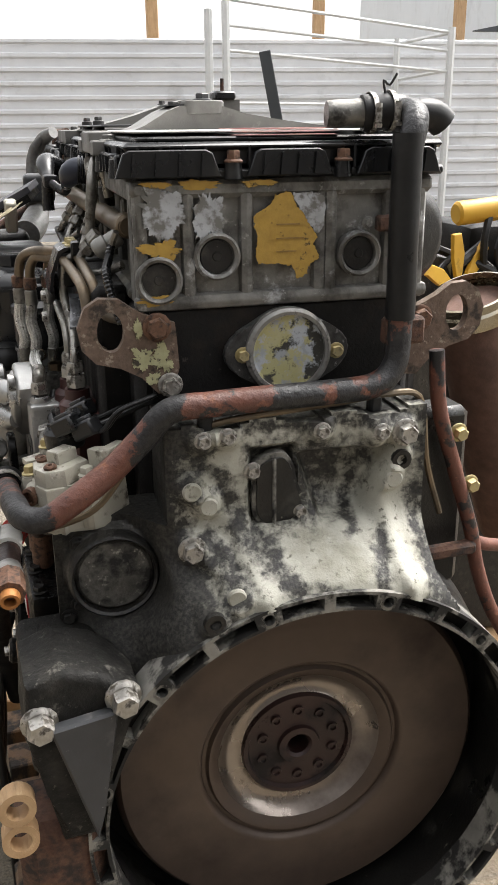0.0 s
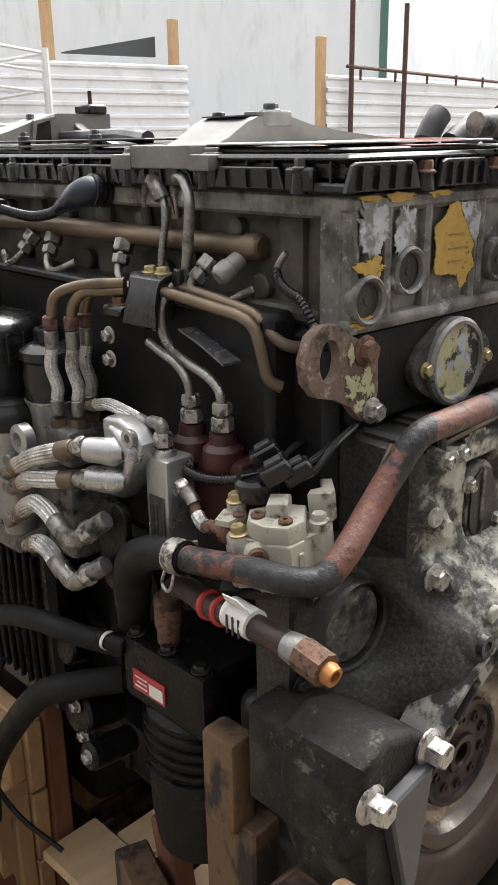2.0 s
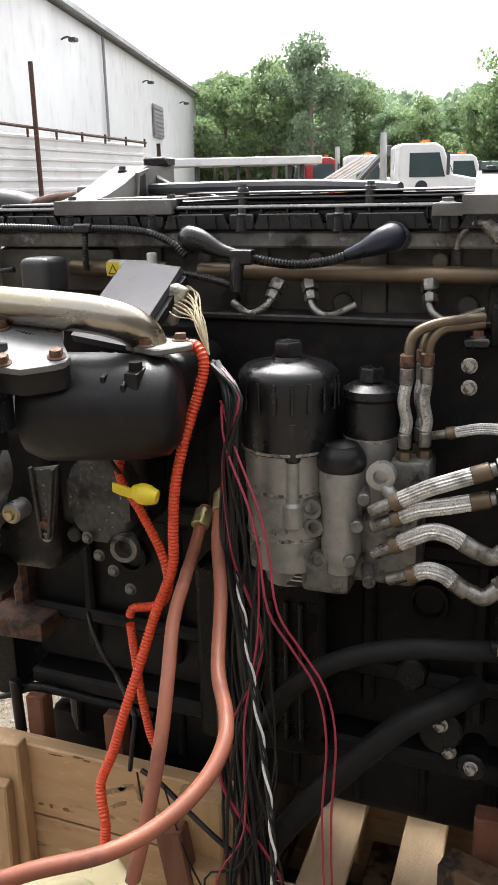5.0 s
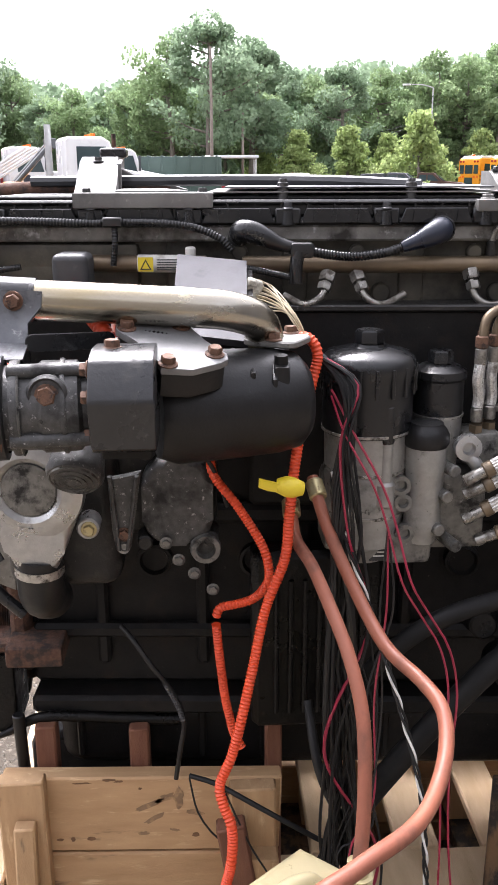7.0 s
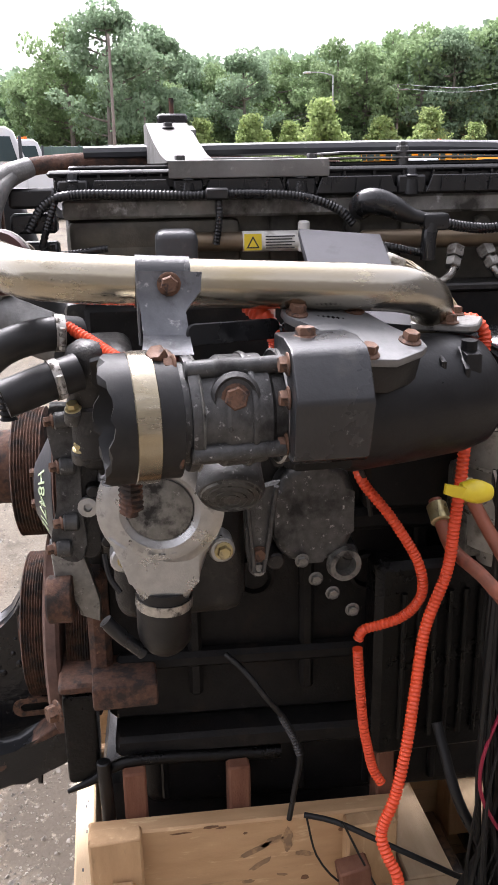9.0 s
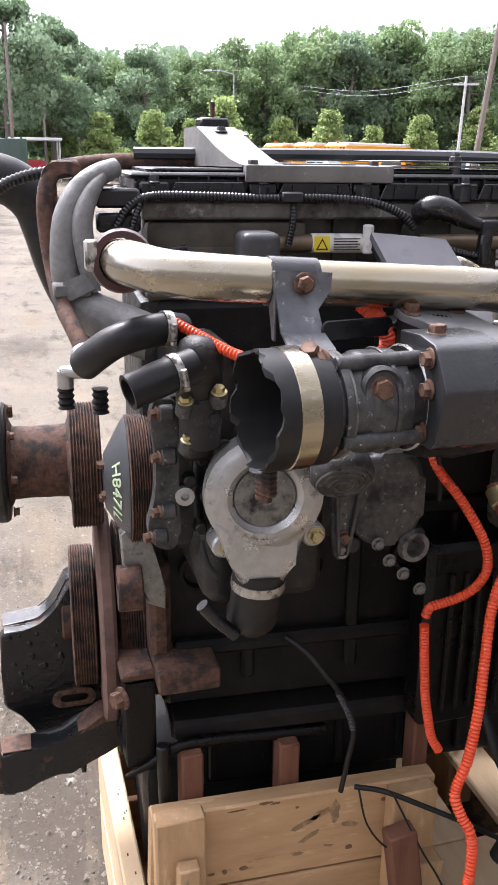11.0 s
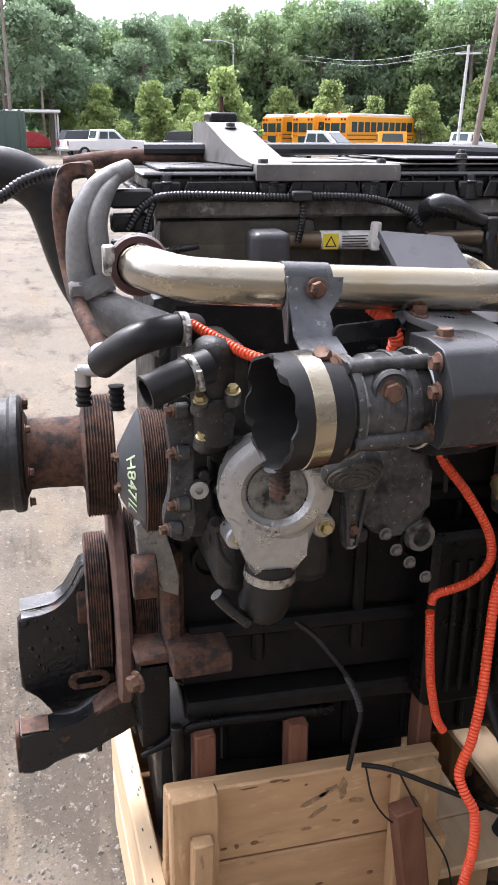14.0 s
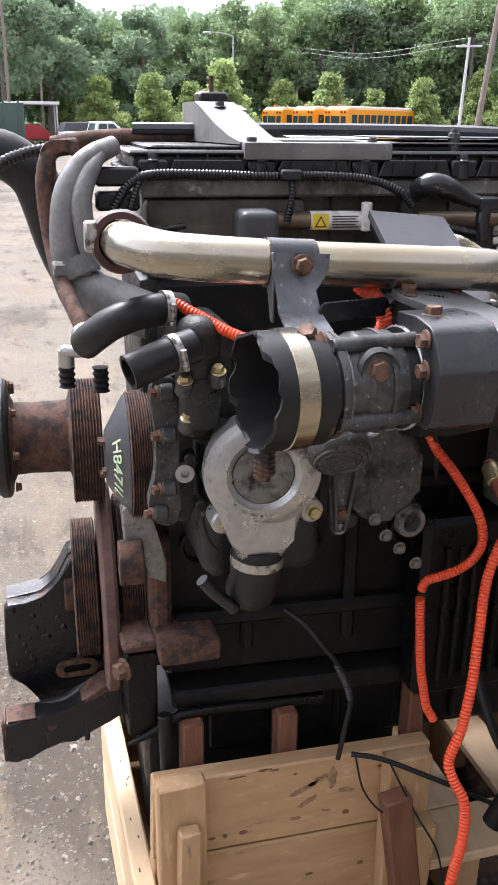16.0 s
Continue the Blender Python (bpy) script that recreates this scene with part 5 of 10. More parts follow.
def torn(ring, y, seed, depth=0.0015):
    """A flake of paint with a finely torn edge along a given outline on the rear face."""
    line = spline([(a, 0, b) for a, b in ring + ring[:1]], 0.0016)[:-1]
    pts = [(p.x + 0.0030 * noise.noise((p.x * 260, p.z * 260, seed)), p.z + 0.0030 * noise.noise((p.x * 260, p.z * 260, seed + 9.0))) for p in line]
    return prism(B(), pts, (0, y, 0), (1, 0, 0), (0, 0, 1), depth)


OCHRE = [(0.381, 1.621), (0.401, 1.623), (0.406, 1.611), (0.418, 1.596), (0.431, 1.576), (0.436, 1.568), (0.431, 1.561), (0.437, 1.543), (0.427, 1.534), (0.419, 1.521), (0.411, 1.517), (0.403, 1.532), (0.387, 1.537), (0.361, 1.538), (0.356, 1.551), (0.358, 1.57), (0.353, 1.592), (0.361, 1.601), (0.373, 1.608)]
part("paint_flake", torn(OCHRE, 1.0482, 3), "yellow_old", head, "chipped ochre yellow paint flake")
part("paint_flake", torn([(0.403, 1.622), (0.441, 1.619), (0.445, 1.596), (0.442, 1.579), (0.433, 1.573), (0.419, 1.594), (0.406, 1.612)], 1.0478, 5), "pale_old", head, "pale blue-grey paint flake")
for x, z, w, h, s, m in ((0.242, 1.605, 0.05, 0.055, 7, "pale_old"), (0.295, 1.598, 0.035, 0.06, 8, "pale_old"), (0.24, 1.560, 0.048, 0.02, 9, "yellow_old"), (0.228, 1.498, 0.038, 0.012, 10, "yellow_old"),
                         (0.285, 1.634, 0.05, 0.011, 11, "yellow_old"), (0.236, 1.635, 0.036, 0.008, 12, "yellow_old"), (0.548, 1.566, 0.022, 0.05, 13, "yellow_old"), (0.36, 1.635, 0.04, 0.008, 14, "yellow_old")):
    part("paint_flake", ragged(B(), x, z, w, h, 1.0472, s, 30, 0.35), m, head)
for k, (w, z) in enumerate(((0.030, 1.585), (0.036, 1.568), (0.026, 1.552))):
    part("marking", box(B(), (0.382, 1.0455, z - 0.0012), (0.382 + w, 1.0466, z + 0.0006)), "yellow_ink", head, "faint hand-marked bar")
part("bracket", box(B(), (0.513, 1.035, 1.572), (0.552, 1.05, 1.592), 0.003), "rust", head, "small rusty tab")
bolts([(0.503, 1.046, 1.583)], (0, -1, 0), 0.006, 0.006, "head", head)

# valve cover with ribs, skirts and bolts
bm = box(B(), (X0 - 0.008, 1.046, 1.640), (X1 + 0.014, 2.335, 1.652), 0.003)
box(bm, (X0 + 0.002, 1.056, 1.652), (X1 + 0.004, 2.325, 1.678), 0.005)
box(bm, (X0 - 0.006, 1.048, 1.672), (X1 + 0.012, 2.333, 1.682), 0.004)
for k in range(15):
    x = X0 + 0.010 + k * 0.0268
    if min(abs(x - 0.328), abs(x - 0.467)) > 0.012:
        box(bm, (x - 0.0016, 1.047, 1.650), (x + 0.0016, 1.058, 1.676))
for k in range(28):
    y = 1.075 + k * 0.0455
    box(bm, (X0 - 0.006, y - 0.0016, 1.650), (X0 + 0.004, y + 0.0016, 1.675))
for x0_, x1_ in ((0.186, 0.312), (0.344, 0.452), (0.484, 0.596)):
    prism(bm, [(x0_, 1.643), (x1_, 1.643), (x1_ - 0.010, 1.670), (x1_ - 0.018, 1.674), (x0_ + 0.018, 1.674), (x0_ + 0.010, 1.670)], (0, 1.046, 0), (1, 0, 0), (0, 0, 1), 0.0075, 0.0012)
    for k in range(4):
        x = x0_ + 0.022 + (x1_ - x0_ - 0.044) * k / 3
        prism(bm, [(x - 0.0035, 1.645), (x + 0.0035, 1.645), (x + 0.0012, 1.670), (x - 0.0012, 1.670)], (0, 1.0388, 0), (1, 0, 0), (0, 0, 1), 0.005)
for k in range(7):
    y0_, y1_ = 1.142 + k * 0.168, 1.266 + k * 0.168
    prism(bm, [(y0_, 1.643), (y1_, 1.643), (y1_ - 0.010, 1.668), (y0_ + 0.010, 1.668)], (X0 - 0.006, 0, 0), (0, 1, 0), (0, 0, 1), -0.006, 0.0012)
    for j in range(3):
        y = y0_ + 0.025 + (y1_ - y0_ - 0.05) * j / 2
        prism(bm, [(y - 0.003, 1.645), (y + 0.003, 1.645), (y + 0.001, 1.665), (y - 0.001, 1.665)], (X0 - 0.012, 0, 0), (0, 1, 0), (0, 0, 1), -0.004)
cover = part("valve_cover", bm, "plastic", engine, "black ribbed plastic valve cover")
bm = B()
prism(bm, rounded(0.355, 1.23, 0.02, 3), (0.395, 1.69, 1.682), (1, 0, 0), (0, 1, 0), 0.006, 0.002)
part("cover_plate", bm, "plastic", cover, "dusty black top plate")
part("label", box(B(), (0.34, 1.075, 1.6885), (0.47, 1.20, 1.6895)), "faded_red", cover, "faded red top label")
vb = [(0.328, 1.05, 1.652), (0.467, 1.046, 1.652)]
for p in vb:
    part("bolt_boss", cyl(B(), (p[0], 1.047, 1.640), (p[0], 1.047, 1.660), 0.012, 0.010, seg=14), "plastic", cover)
bolts([(p[0], 1.045, 1.659) for p in vb], (0, 0, 1), 0.0085, 0.014, "rust_bolt", cover, label="copper-brown bolt")
sb = [(X0 - 0.006, 1.12 + k * 0.168, 1.655) for k in range(8)]
for p in sb:
    part("bolt_boss", cyl(B(), (p[0], p[1], 1.640), (p[0], p[1], 1.662), 0.012, 0.010, seg=12), "plastic", cover)
    part("boss_rib", box(B(), (p[0] - 0.006, p[1] - 0.022, 1.641), (p[0] + 0.008, p[1] + 0.022, 1.668), 0.003), "plastic", cover)
bolts([(p[0], p[1], 1.666) for p in sb], (0, 0, 1), 0.0075, 0.012, "dark_grey", cover)


# cast top brackets: arches that cross the cover, each on a foot along its near edge
SKEW[0] = False


def slab(bm, ring, z0, z1, bevel=0.003, seg=2):
    """A flat casting: an outline of (x, y) between two heights."""
    return prism(bm, ring, (0, 0, z0), (1, 0, 0), (0, 1, 0), z1 - z0, bevel, seg)


def arch_bar(bm, line, bevel=0.003):
    """A cast bar across the cover: rows of (x, y rear, y front, z bottom, z top)."""
    rows = [[bm.verts.new(p) for p in ((x, y0, z0), (x, y1, z0), (x, y1, z1), (x, y0, z1))] for x, y0, y1, z0, z1 in line]
    for a, b in zip(rows, rows[1:]):
        for k in range(4):
            j = (k + 1) % 4
            bm.faces.new((a[k], a[j], b[j], b[k]))
    bm.faces.new(rows[0])
    bm.faces.new(rows[-1])
    es = [g for g in bm.edges if g.is_manifold and g.calc_face_angle(0) > 0.6]
    bmesh.ops.bevel(bm, geom=es, offset=bevel, segments=2, profile=0.5, affect="EDGES")
    return bm


fb = part("top_bracket", arch_bar(B(), [(0.285, 2.085, 2.155, 1.690, 1.6935), (0.34, 2.088, 2.16, 1.690, 1.702), (0.42, 2.092, 2.165, 1.690, 1.722), (0.50, 2.097, 2.17, 1.690, 1.747), (0.545, 2.10, 2.17, 1.690, 1.757), (0.63, 2.10, 2.17, 1.690, 1.757), (0.68, 2.10, 2.165, 1.690, 1.757)]), "bracket", engine, "grey cast aluminium bracket bolted over the cover")
ft_ = slab(B(), [(0.244, 1.918), (0.29, 1.916), (0.315, 1.95), (0.315, 2.15), (0.258, 2.155)], 1.668, 1.694)
slab(ft_, [(0.30, 1.96), (0.62, 2.03), (0.62, 2.09), (0.30, 2.10)], 1.688, 1.697, 0.002)
part("foot", ft_, "bracket", fb, "grey cast foot flange with blotches")
part("web", prism(B(), [(2.10, 1.695), (1.965, 1.694), (1.985, 1.699), (2.06, 1.712), (2.10, 1.738)], (0.585, 0, 0), (0, 1, 0), (0, 0, 1), 0.022, 0.003, 2), "bracket", fb)
# Thin black plate on the rear face, put in for the pocket's shade.
part("pocket", prism(B(), [(0.478, 1.694), (0.522, 1.694), (0.522, 1.744), (0.486, 1.736)], (0, 2.0975, 0), (1, 0, 0), (0, 0, 1), 0.003), "black", fb, "black plate for the shade of the open pocket")
part("pocket_rim", prism(B(), [(0.470, 1.692), (0.478, 1.694), (0.486, 1.736), (0.522, 1.744), (0.532, 1.752), (0.480, 1.743)], (0, 2.0985, 0), (1, 0, 0), (0, 0, 1), 0.009, 0.001), "bracket", fb)
bolts([(0.285, 1.935, 1.692), (0.292, 2.135, 1.692), (0.50, 2.135, 1.747)], (0, 0, 1), 0.008, 0.009, "grey_cast", fb)
part("stud_base", box(B(), (0.618, 2.09, 1.7565), (0.668, 2.145, 1.776), 0.004), "plastic", fb, "black square stud block")
part("stud", cyl(B(), (0.642, 2.117, 1.775), (0.642, 2.117, 1.804), 0.0045, seg=8), "rust", fb, "thin dark stud")
# the rear bracket: a foot, a bright ramp, a flat platform and a falling arm
rb = part("top_bracket", arch_bar(B(), [(0.262, 1.318, 1.418, 1.690, 1.6935), (0.282, 1.317, 1.418, 1.690, 1.701), (0.315, 1.315, 1.42, 1.690, 1.720), (0.335, 1.313, 1.42, 1.690, 1.7275), (0.395, 1.308, 1.415, 1.691, 1.7275), (0.43, 1.298, 1.38, 1.692, 1.7165), (0.475, 1.281, 1.345, 1.692, 1.708), (0.53, 1.258, 1.31, 1.684, 1.700), (0.60, 1.226, 1.28, 1.677, 1.6945)]), "bracket", engine, "grey cast aluminium bracket with a bright worn ramp")
fo = slab(B(), [(0.198, 1.302), (0.275, 1.300), (0.285, 1.32), (0.285, 1.415), (0.262, 1.43), (0.206, 1.43)], 1.664, 1.6935)
slab(fo, [(0.197, 1.266), (0.25, 1.266), (0.255, 1.304), (0.198, 1.304)], 1.662, 1.682)
slab(fo, [(0.205, 1.428), (0.255, 1.428), (0.25, 1.474), (0.207, 1.474)], 1.662, 1.682)
part("foot", fo, "bracket", rb, "pale cast foot flange with two lugs")
bolts([(0.222, 1.284, 1.682), (0.226, 1.453, 1.682)], (0, 0, 1), 0.0095, 0.008, "bracket", rb)
part("boss", prism(B(), rounded(0.058, 0.05, 0.012, 4), (0.372, 1.33, 1.716), (1, 0, 0), (0, 1, 0), 0.019, 0.003, 2), "bracket", rb)
bolts([(0.370, 1.322, 1.735)], (0, 0, 1), 0.0105, 0.010, "dark_grey", rb)
bolts([(0.345, 1.40, 1.7275)], (0, 0, 1), 0.009, 0.008, "grey_cast", rb)
part("gasket", prism(B(), [(0.322, 1.335), (0.352, 1.318), (0.352, 1.412), (0.326, 1.415)], (0, 0, 1.7278), (1, 0, 0), (0, 1, 0), 0.002), "dark_grey", rb, "dark sheet on the platform")
SKEW[0] = True
# sheet edges lying over the cover between the brackets
for k, (y0, y1, z, m) in enumerate(((1.10, 1.36, 1.692, "white_label"), (1.42, 1.93, 1.692, "bracket"), (1.44, 1.90, 1.70, "dark_grey"))):
    part("top_strip", box(B(), (0.215, y0, z), (0.55, y1, z + 0.003), 0.001, Matrix.Rotation(0.0, 4, "Z")), m, engine, "thin sheet strip along the cover")
part("red_strip", box(B(), (0.34, 1.10, 1.6955), (0.48, 1.17, 1.697)), "faded_red", engine, "faded red strip on the sheet")
for y in (1.58, 1.80):
    part("spacer", cyl(B(), (0.225, y, 1.682), (0.225, y, 1.708), 0.010, seg=12), "grey_cast", engine, "grey spacer sleeve")
    bolts([(0.225, y, 1.708)], (0, 0, 1), 0.007, 0.008, "grey_cast", engine)
part("top_tube", tube(B(), [(0.30, 1.55, 1.703), (0.36, 1.7, 1.71), (0.46, 1.9, 1.712), (0.5, 2.3, 1.71)], 0.011, 8, 0.05), "dark_grey", engine, "dark cable lying along the cover")

# ---- engine: rear end ----
part("rear_plate", box(B(), (0.222, 1.052, 1.37), (0.57, 1.075, 1.488), 0.006), "black", engine, "black recess below the head")
ears = []
for k in range(48):
    a = 2 * math.pi * k / 48
    q = 0.057 + 0.027 * max(0.0, math.cos(a)) ** 8 + 0.027 * max(0.0, -math.cos(a)) ** 8
    ears.append((q * math.cos(a), q * math.sin(a)))
bm = prism(B(), ears, (0.395, 1.052, 1.425), (1, 0, 0), (0, 0, 1), 0.014, 0.003, 2)
rc = part("cover_flange", bm, "grey_cast", engine, "grey diamond-shaped cover flange")
part("cover_disc", lathe(B(), [(0.049, 0), (0.049, 0.004), (0.046, 0.003), (0.044, 0.0015), (0, 0.001)], (0.395, 1.037, 1.426), (0, -1, 0), 40), "disc", rc, "disc with flaking yellow and silver paint")
part("disc_rim", lathe(B(), [(0.0575, -0.004), (0.057, 0.005), (0.053, 0.0085), (0.0485, 0.008), (0.0475, 0.001)], (0.395, 1.037, 1.426), (0, -1, 0), 48, cap=False), "flange_alu", rc, "worn grey raised rim")
bolts([(0.335, 1.037, 1.425), (0.460, 1.035, 1.423)], (0, -1, 0), 0.008, 0.008, "brass", rc, label="yellow zinc bolt")


EYE_SHAPE = [(0.082, -0.015), (0.080, 0.008), (0.052, 0.016), (0.030, 0.027), (0.012, 0.040), (-0.012, 0.042), (-0.030, 0.031), (-0.040, 0.006), (-0.036, -0.02), (-0.020, -0.038), (0.010, -0.046), (0.036, -0.060), (0.056, -0.082), (0.075, -0.080), (0.084, -0.05)]


def lifting_eye(cx, cz, side, yy):
    """A plate with a long hole in its rounded ear and a foot that is bolted on."""
    out, hole = [], []
    for a, b in zip(EYE_SHAPE, EYE_SHAPE[1:] + EYE_SHAPE[:1]):
        for t in (0.0, 0.5):
            p = (a[0] + (b[0] - a[0]) * t, a[1] + (b[1] - a[1]) * t)
            q = math.atan2(p[1], p[0])
            out.append((cx + side * p[0], cz + p[1]))
            hole.append((cx + side * 0.0165 * math.cos(q), cz + 0.025 * math.sin(q)))
    if side < 0:
        out.reverse(), hole.reverse()
    bm = ring_plate(B(), out, hole, (0, yy, 0), (1, 0, 0), (0, 0, 1), 0.014)
    es = [e for e in bm.edges if e.calc_face_angle(0) > 1.2]
    bmesh.ops.bevel(bm, geom=es, offset=0.0042, segments=3, affect="EDGES")
    return part("lifting_eye", bm, "rust_iron", engine, "rust-blotched iron lifting eye")


le = lifting_eye(0.170, 1.463, 1, 1.058)
bolts([(0.227, 1.043, 1.467)], (0, -1, 0), 0.0135, 0.014, "rust_bolt", le, label="large rusted bolt")
bolts([(0.241, 1.043, 1.392)], (0, -1, 0), 0.012, 0.016, "steel", le, label="large bright bolt")
for x_, z_, w_, h_, s_ in ((0.208, 1.428, 0.030, 0.030, 31), (0.232, 1.430, 0.016, 0.034, 32), (0.203, 1.468, 0.010, 0.026, 33), (0.222, 1.402, 0.018, 0.014, 34), (0.240, 1.415, 0.010, 0.02, 35)):
    part("paint_flake", ragged(B(), x_, z_, w_, h_, 1.0440, s_, 40, 0.4), "cream_flake", le, "flaking olive-cream paint")
re_ = lifting_eye(0.641, 1.458, -1, 1.068)
bolts([(0.585, 1.052, 1.455)], (0, -1, 0), 0.0135, 0.014, "rust_bolt", re_)


# flywheel housing: a cast bell, its front drawn from a smooth relief
FC = (0.399, 0.848)
HB = [(0.292, 1.349), (0.262, 1.347), (0.246, 1.283), (0.266, 1.262), (0.243, 1.208), (0.285, 1.166), (0.255, 1.142), (0.412, 1.345), (0.487, 1.340), (0.523, 1.333), (0.508, 1.273), (0.519, 1.297), (0.27, 1.20), (0.52, 1.15)]


def sm(t):
    t = min(1.0, max(0.0, t))
    return t * t * (3 - 2 * t)


def relief(x, z):
    """Depth of the housing's front at (x, z)."""
    r = math.hypot(x - FC[0], z - FC[1])
    y = 0.874 + 0.084 * sm((r - 0.310) / 0.10) ** 0.8
    y += 0.058 * sm((0.23 - x) / 0.07)
    px, pz = abs(x - 0.445) - 0.052 + 0.35 * (z - 1.27) * -1, abs(z - 1.268) - 0.05
    y += 0.034 * sm(-max(px, pz) / 0.014)
    px, pz = abs(x - 0.352) - 0.034, abs(z - 1.275) - 0.055
    y += 0.02 * sm(-max(px, pz) / 0.012)
    y -= 0.012 * math.exp(-((x - 0.50 + 0.12 * (z - 1.2)) / 0.014) ** 2) * sm((z - 1.14) / 0.03)
    y -= 0.010 * math.exp(-((x - 0.30 - 0.3 * (1.22 - z)) / 0.016) ** 2) * sm((z - 1.13) / 0.03) * sm((1.26 - z) / 0.03)
    for bx, bz in HB:
        d = math.hypot(x - bx, z - bz)
        y -= 0.010 * sm((0.024 - d) / 0.010)
    d = math.hypot(x - 0.150, z - 1.164)
    y += (0.992 - y) * sm((0.064 - d) / 0.010)
    return y + 0.0018 * noise.noise((x * 40, z * 40, 0.3))


def inside(x, z):
    """Whether (x, z) lies on the housing's front."""
    r = math.hypot(x - FC[0], z - FC[1])
    if r < 0.309 or z > 1.362 + 0.006 * math.sin(x * 60) or z < 0.60:
        return False
    if x < 0.235:
        return z < 1.236 - 0.5 * max(0.0, 0.115 - x) and x > 0.078 or (x > 0.215 and z < 1.362)
    right = 0.56 if z > 1.15 else 0.56 + (1.15 - z) * 0.55
    return x < right


def seg_dist(x, z, a, b):
    """Distance of (x, z) from the stretch a to b."""
    dx, dz = b[0] - a[0], b[1] - a[1]
    t = max(0.0, min(1.0, ((x - a[0]) * dx + (z - a[1]) * dz) / (dx * dx + dz * dz)))
    return math.hypot(x - a[0] - dx * t, z - a[1] - dz * t)


STREAKS = [((0.283, 1.295), (0.308, 1.23), 0.004), ((0.308, 1.23), (0.335, 1.195), 0.011), ((0.335, 1.195), (0.376, 1.150), 0.004), ((0.262, 1.205), (0.285, 1.175), 0.017), ((0.487, 1.205), (0.465, 1.125), 0.003),
           ((0.545, 1.25), (0.55, 1.12), 0.004), ((0.262, 1.335), (0.24, 1.29), 0.012), ((0.30, 1.358), (0.53, 1.352), 0.004), ((0.45, 1.22), (0.482, 1.30), 0.003), ((0.25, 1.14), (0.31, 1.09), 0.016), ((0.395, 1.165), (0.415, 1.145), 0.002)]


def grime(x, z):
    """How dark the housing is at (x, z), by black grime and over its recess: over 0.5 it hides the paint."""
    left = np.interp(z, [1.05, 1.122, 1.212, 1.275, 1.345], [0.325, 0.285, 0.252, 0.244, 0.262])
    right = np.interp(z, [1.05, 1.10, 1.2, 1.33], [0.500, 0.532, 0.548, 0.54])
    d = min(x - left, right - x, (z - 1.03) * 0.8)
    g = 0.5 - d * 13
    # the recess round the kidney plate is darkened as a whole
    inner = np.interp(z, [1.225, 1.33], [0.438, 0.482])
    d = min(x - 0.318, inner - x, z - 1.222 - 0.15 * abs(x - 0.36), 1.332 - z)
    g = max(g, 0.5 + min(d, 0.009) * 16)
    for a, b, w in STREAKS:
        g = max(g, 0.66 - max(0.0, seg_dist(x, z, a, b) - w) * 26)
    return min(1.2, max(0.0, g))


NX, NZ, SX, SZ, ST = 148, 190, 0.07, 0.60, 0.0042
bm = B()
soot = bm.verts.layers.float.new("grime")
grid = {}
for i in range(NX):
    for j in range(NZ):
        x, z = SX + i * ST, SZ + j * ST
        grid[i, j] = (x, z, inside(x, z))
vert = {}


def gv(i, j, back=False):
    if (i, j, back) not in vert:
        x, z, _ = grid[i, j]
        r = math.hypot(x - FC[0], z - FC[1])
        if r < 0.318:
            x, z = FC[0] + (x - FC[0]) * 0.310 / r, FC[1] + (z - FC[1]) * 0.310 / r
        vert[i, j, back] = bm.verts.new((x, 1.072 if back else relief(x, z), z))
        vert[i, j, back][soot] = 1.2 if back else grime(x, z)
    return vert[i, j, back]


cells = {(i, j) for i in range(NX - 1) for j in range(NZ - 1) if all(grid[a, b][2] for a, b in ((i, j), (i + 1, j), (i, j + 1), (i + 1, j + 1)))}
for i, j in cells:
    f = bm.faces.new((gv(i, j), gv(i + 1, j), gv(i + 1, j + 1), gv(i, j + 1)))
for i, j in cells:
    for (a, b), (c, d), nb in (((i, j), (i + 1, j), (i, j - 1)), ((i + 1, j), (i + 1, j + 1), (i + 1, j)), ((i + 1, j + 1), (i, j + 1), (i, j + 1)), ((i, j + 1), (i, j), (i - 1, j))):
        if nb not in cells:
            f = bm.faces.new((gv(c, d), gv(a, b), gv(a, b, True), gv(c, d, True)))
housing = part("flywheel_housing", bm, "housing", engine, "cast flywheel housing with flaking cream paint and black grime")
part("round_cover", lathe(B(), [(0.049, 0), (0.049, 0.006), (0.045, 0.010), (0.02, 0.011), (0, 0.0105)], (0.150, 0.995, 1.164), (0, -1, 0), 40), "pitted", housing, "pitted grey round cover")
part("cover_ring", lathe(B(), [(0.0505, -0.004), (0.051, 0.014), (0.054, 0.017), (0.058, 0.012), (0.059, -0.004)], (0.150, 0.994, 1.164), (0, -1, 0), 40, cap=False), "housing_dark", housing, "oily ring round the cover")
KIDNEY = [(0.346, 1.317), (0.365, 1.319), (0.378, 1.303), (0.383, 1.279), (0.393, 1.252), (0.396, 1.232), (0.381, 1.226), (0.368, 1.212), (0.346, 1.216), (0.328, 1.231), (0.324, 1.258), (0.326, 1.282), (0.322, 1.298), (0.331, 1.309)]
pl = [(p.x, p.z) for p in spline([(a, 0, b) for a, b in KIDNEY + KIDNEY[:1]], 0.006)[:-1]]
part("plate_rim", prism(B(), pl, (0, 0.978, 0), (1, 0, 0), (0, 0, 1), 0.020, 0.003, 2), "rim_worn", housing, "worn raised rim of the kidney-shaped plate")
vp = part("breather_plate", prism(B(), [(0.356 + (x_ - 0.356) * 0.84, 1.266 + (z_ - 1.266) * 0.88) for x_, z_ in pl], (0, 0.9575, 0), (1, 0, 0), (0, 0, 1), 0.003, 0.001), "housing_dark", housing, "dark kidney-shaped plate")
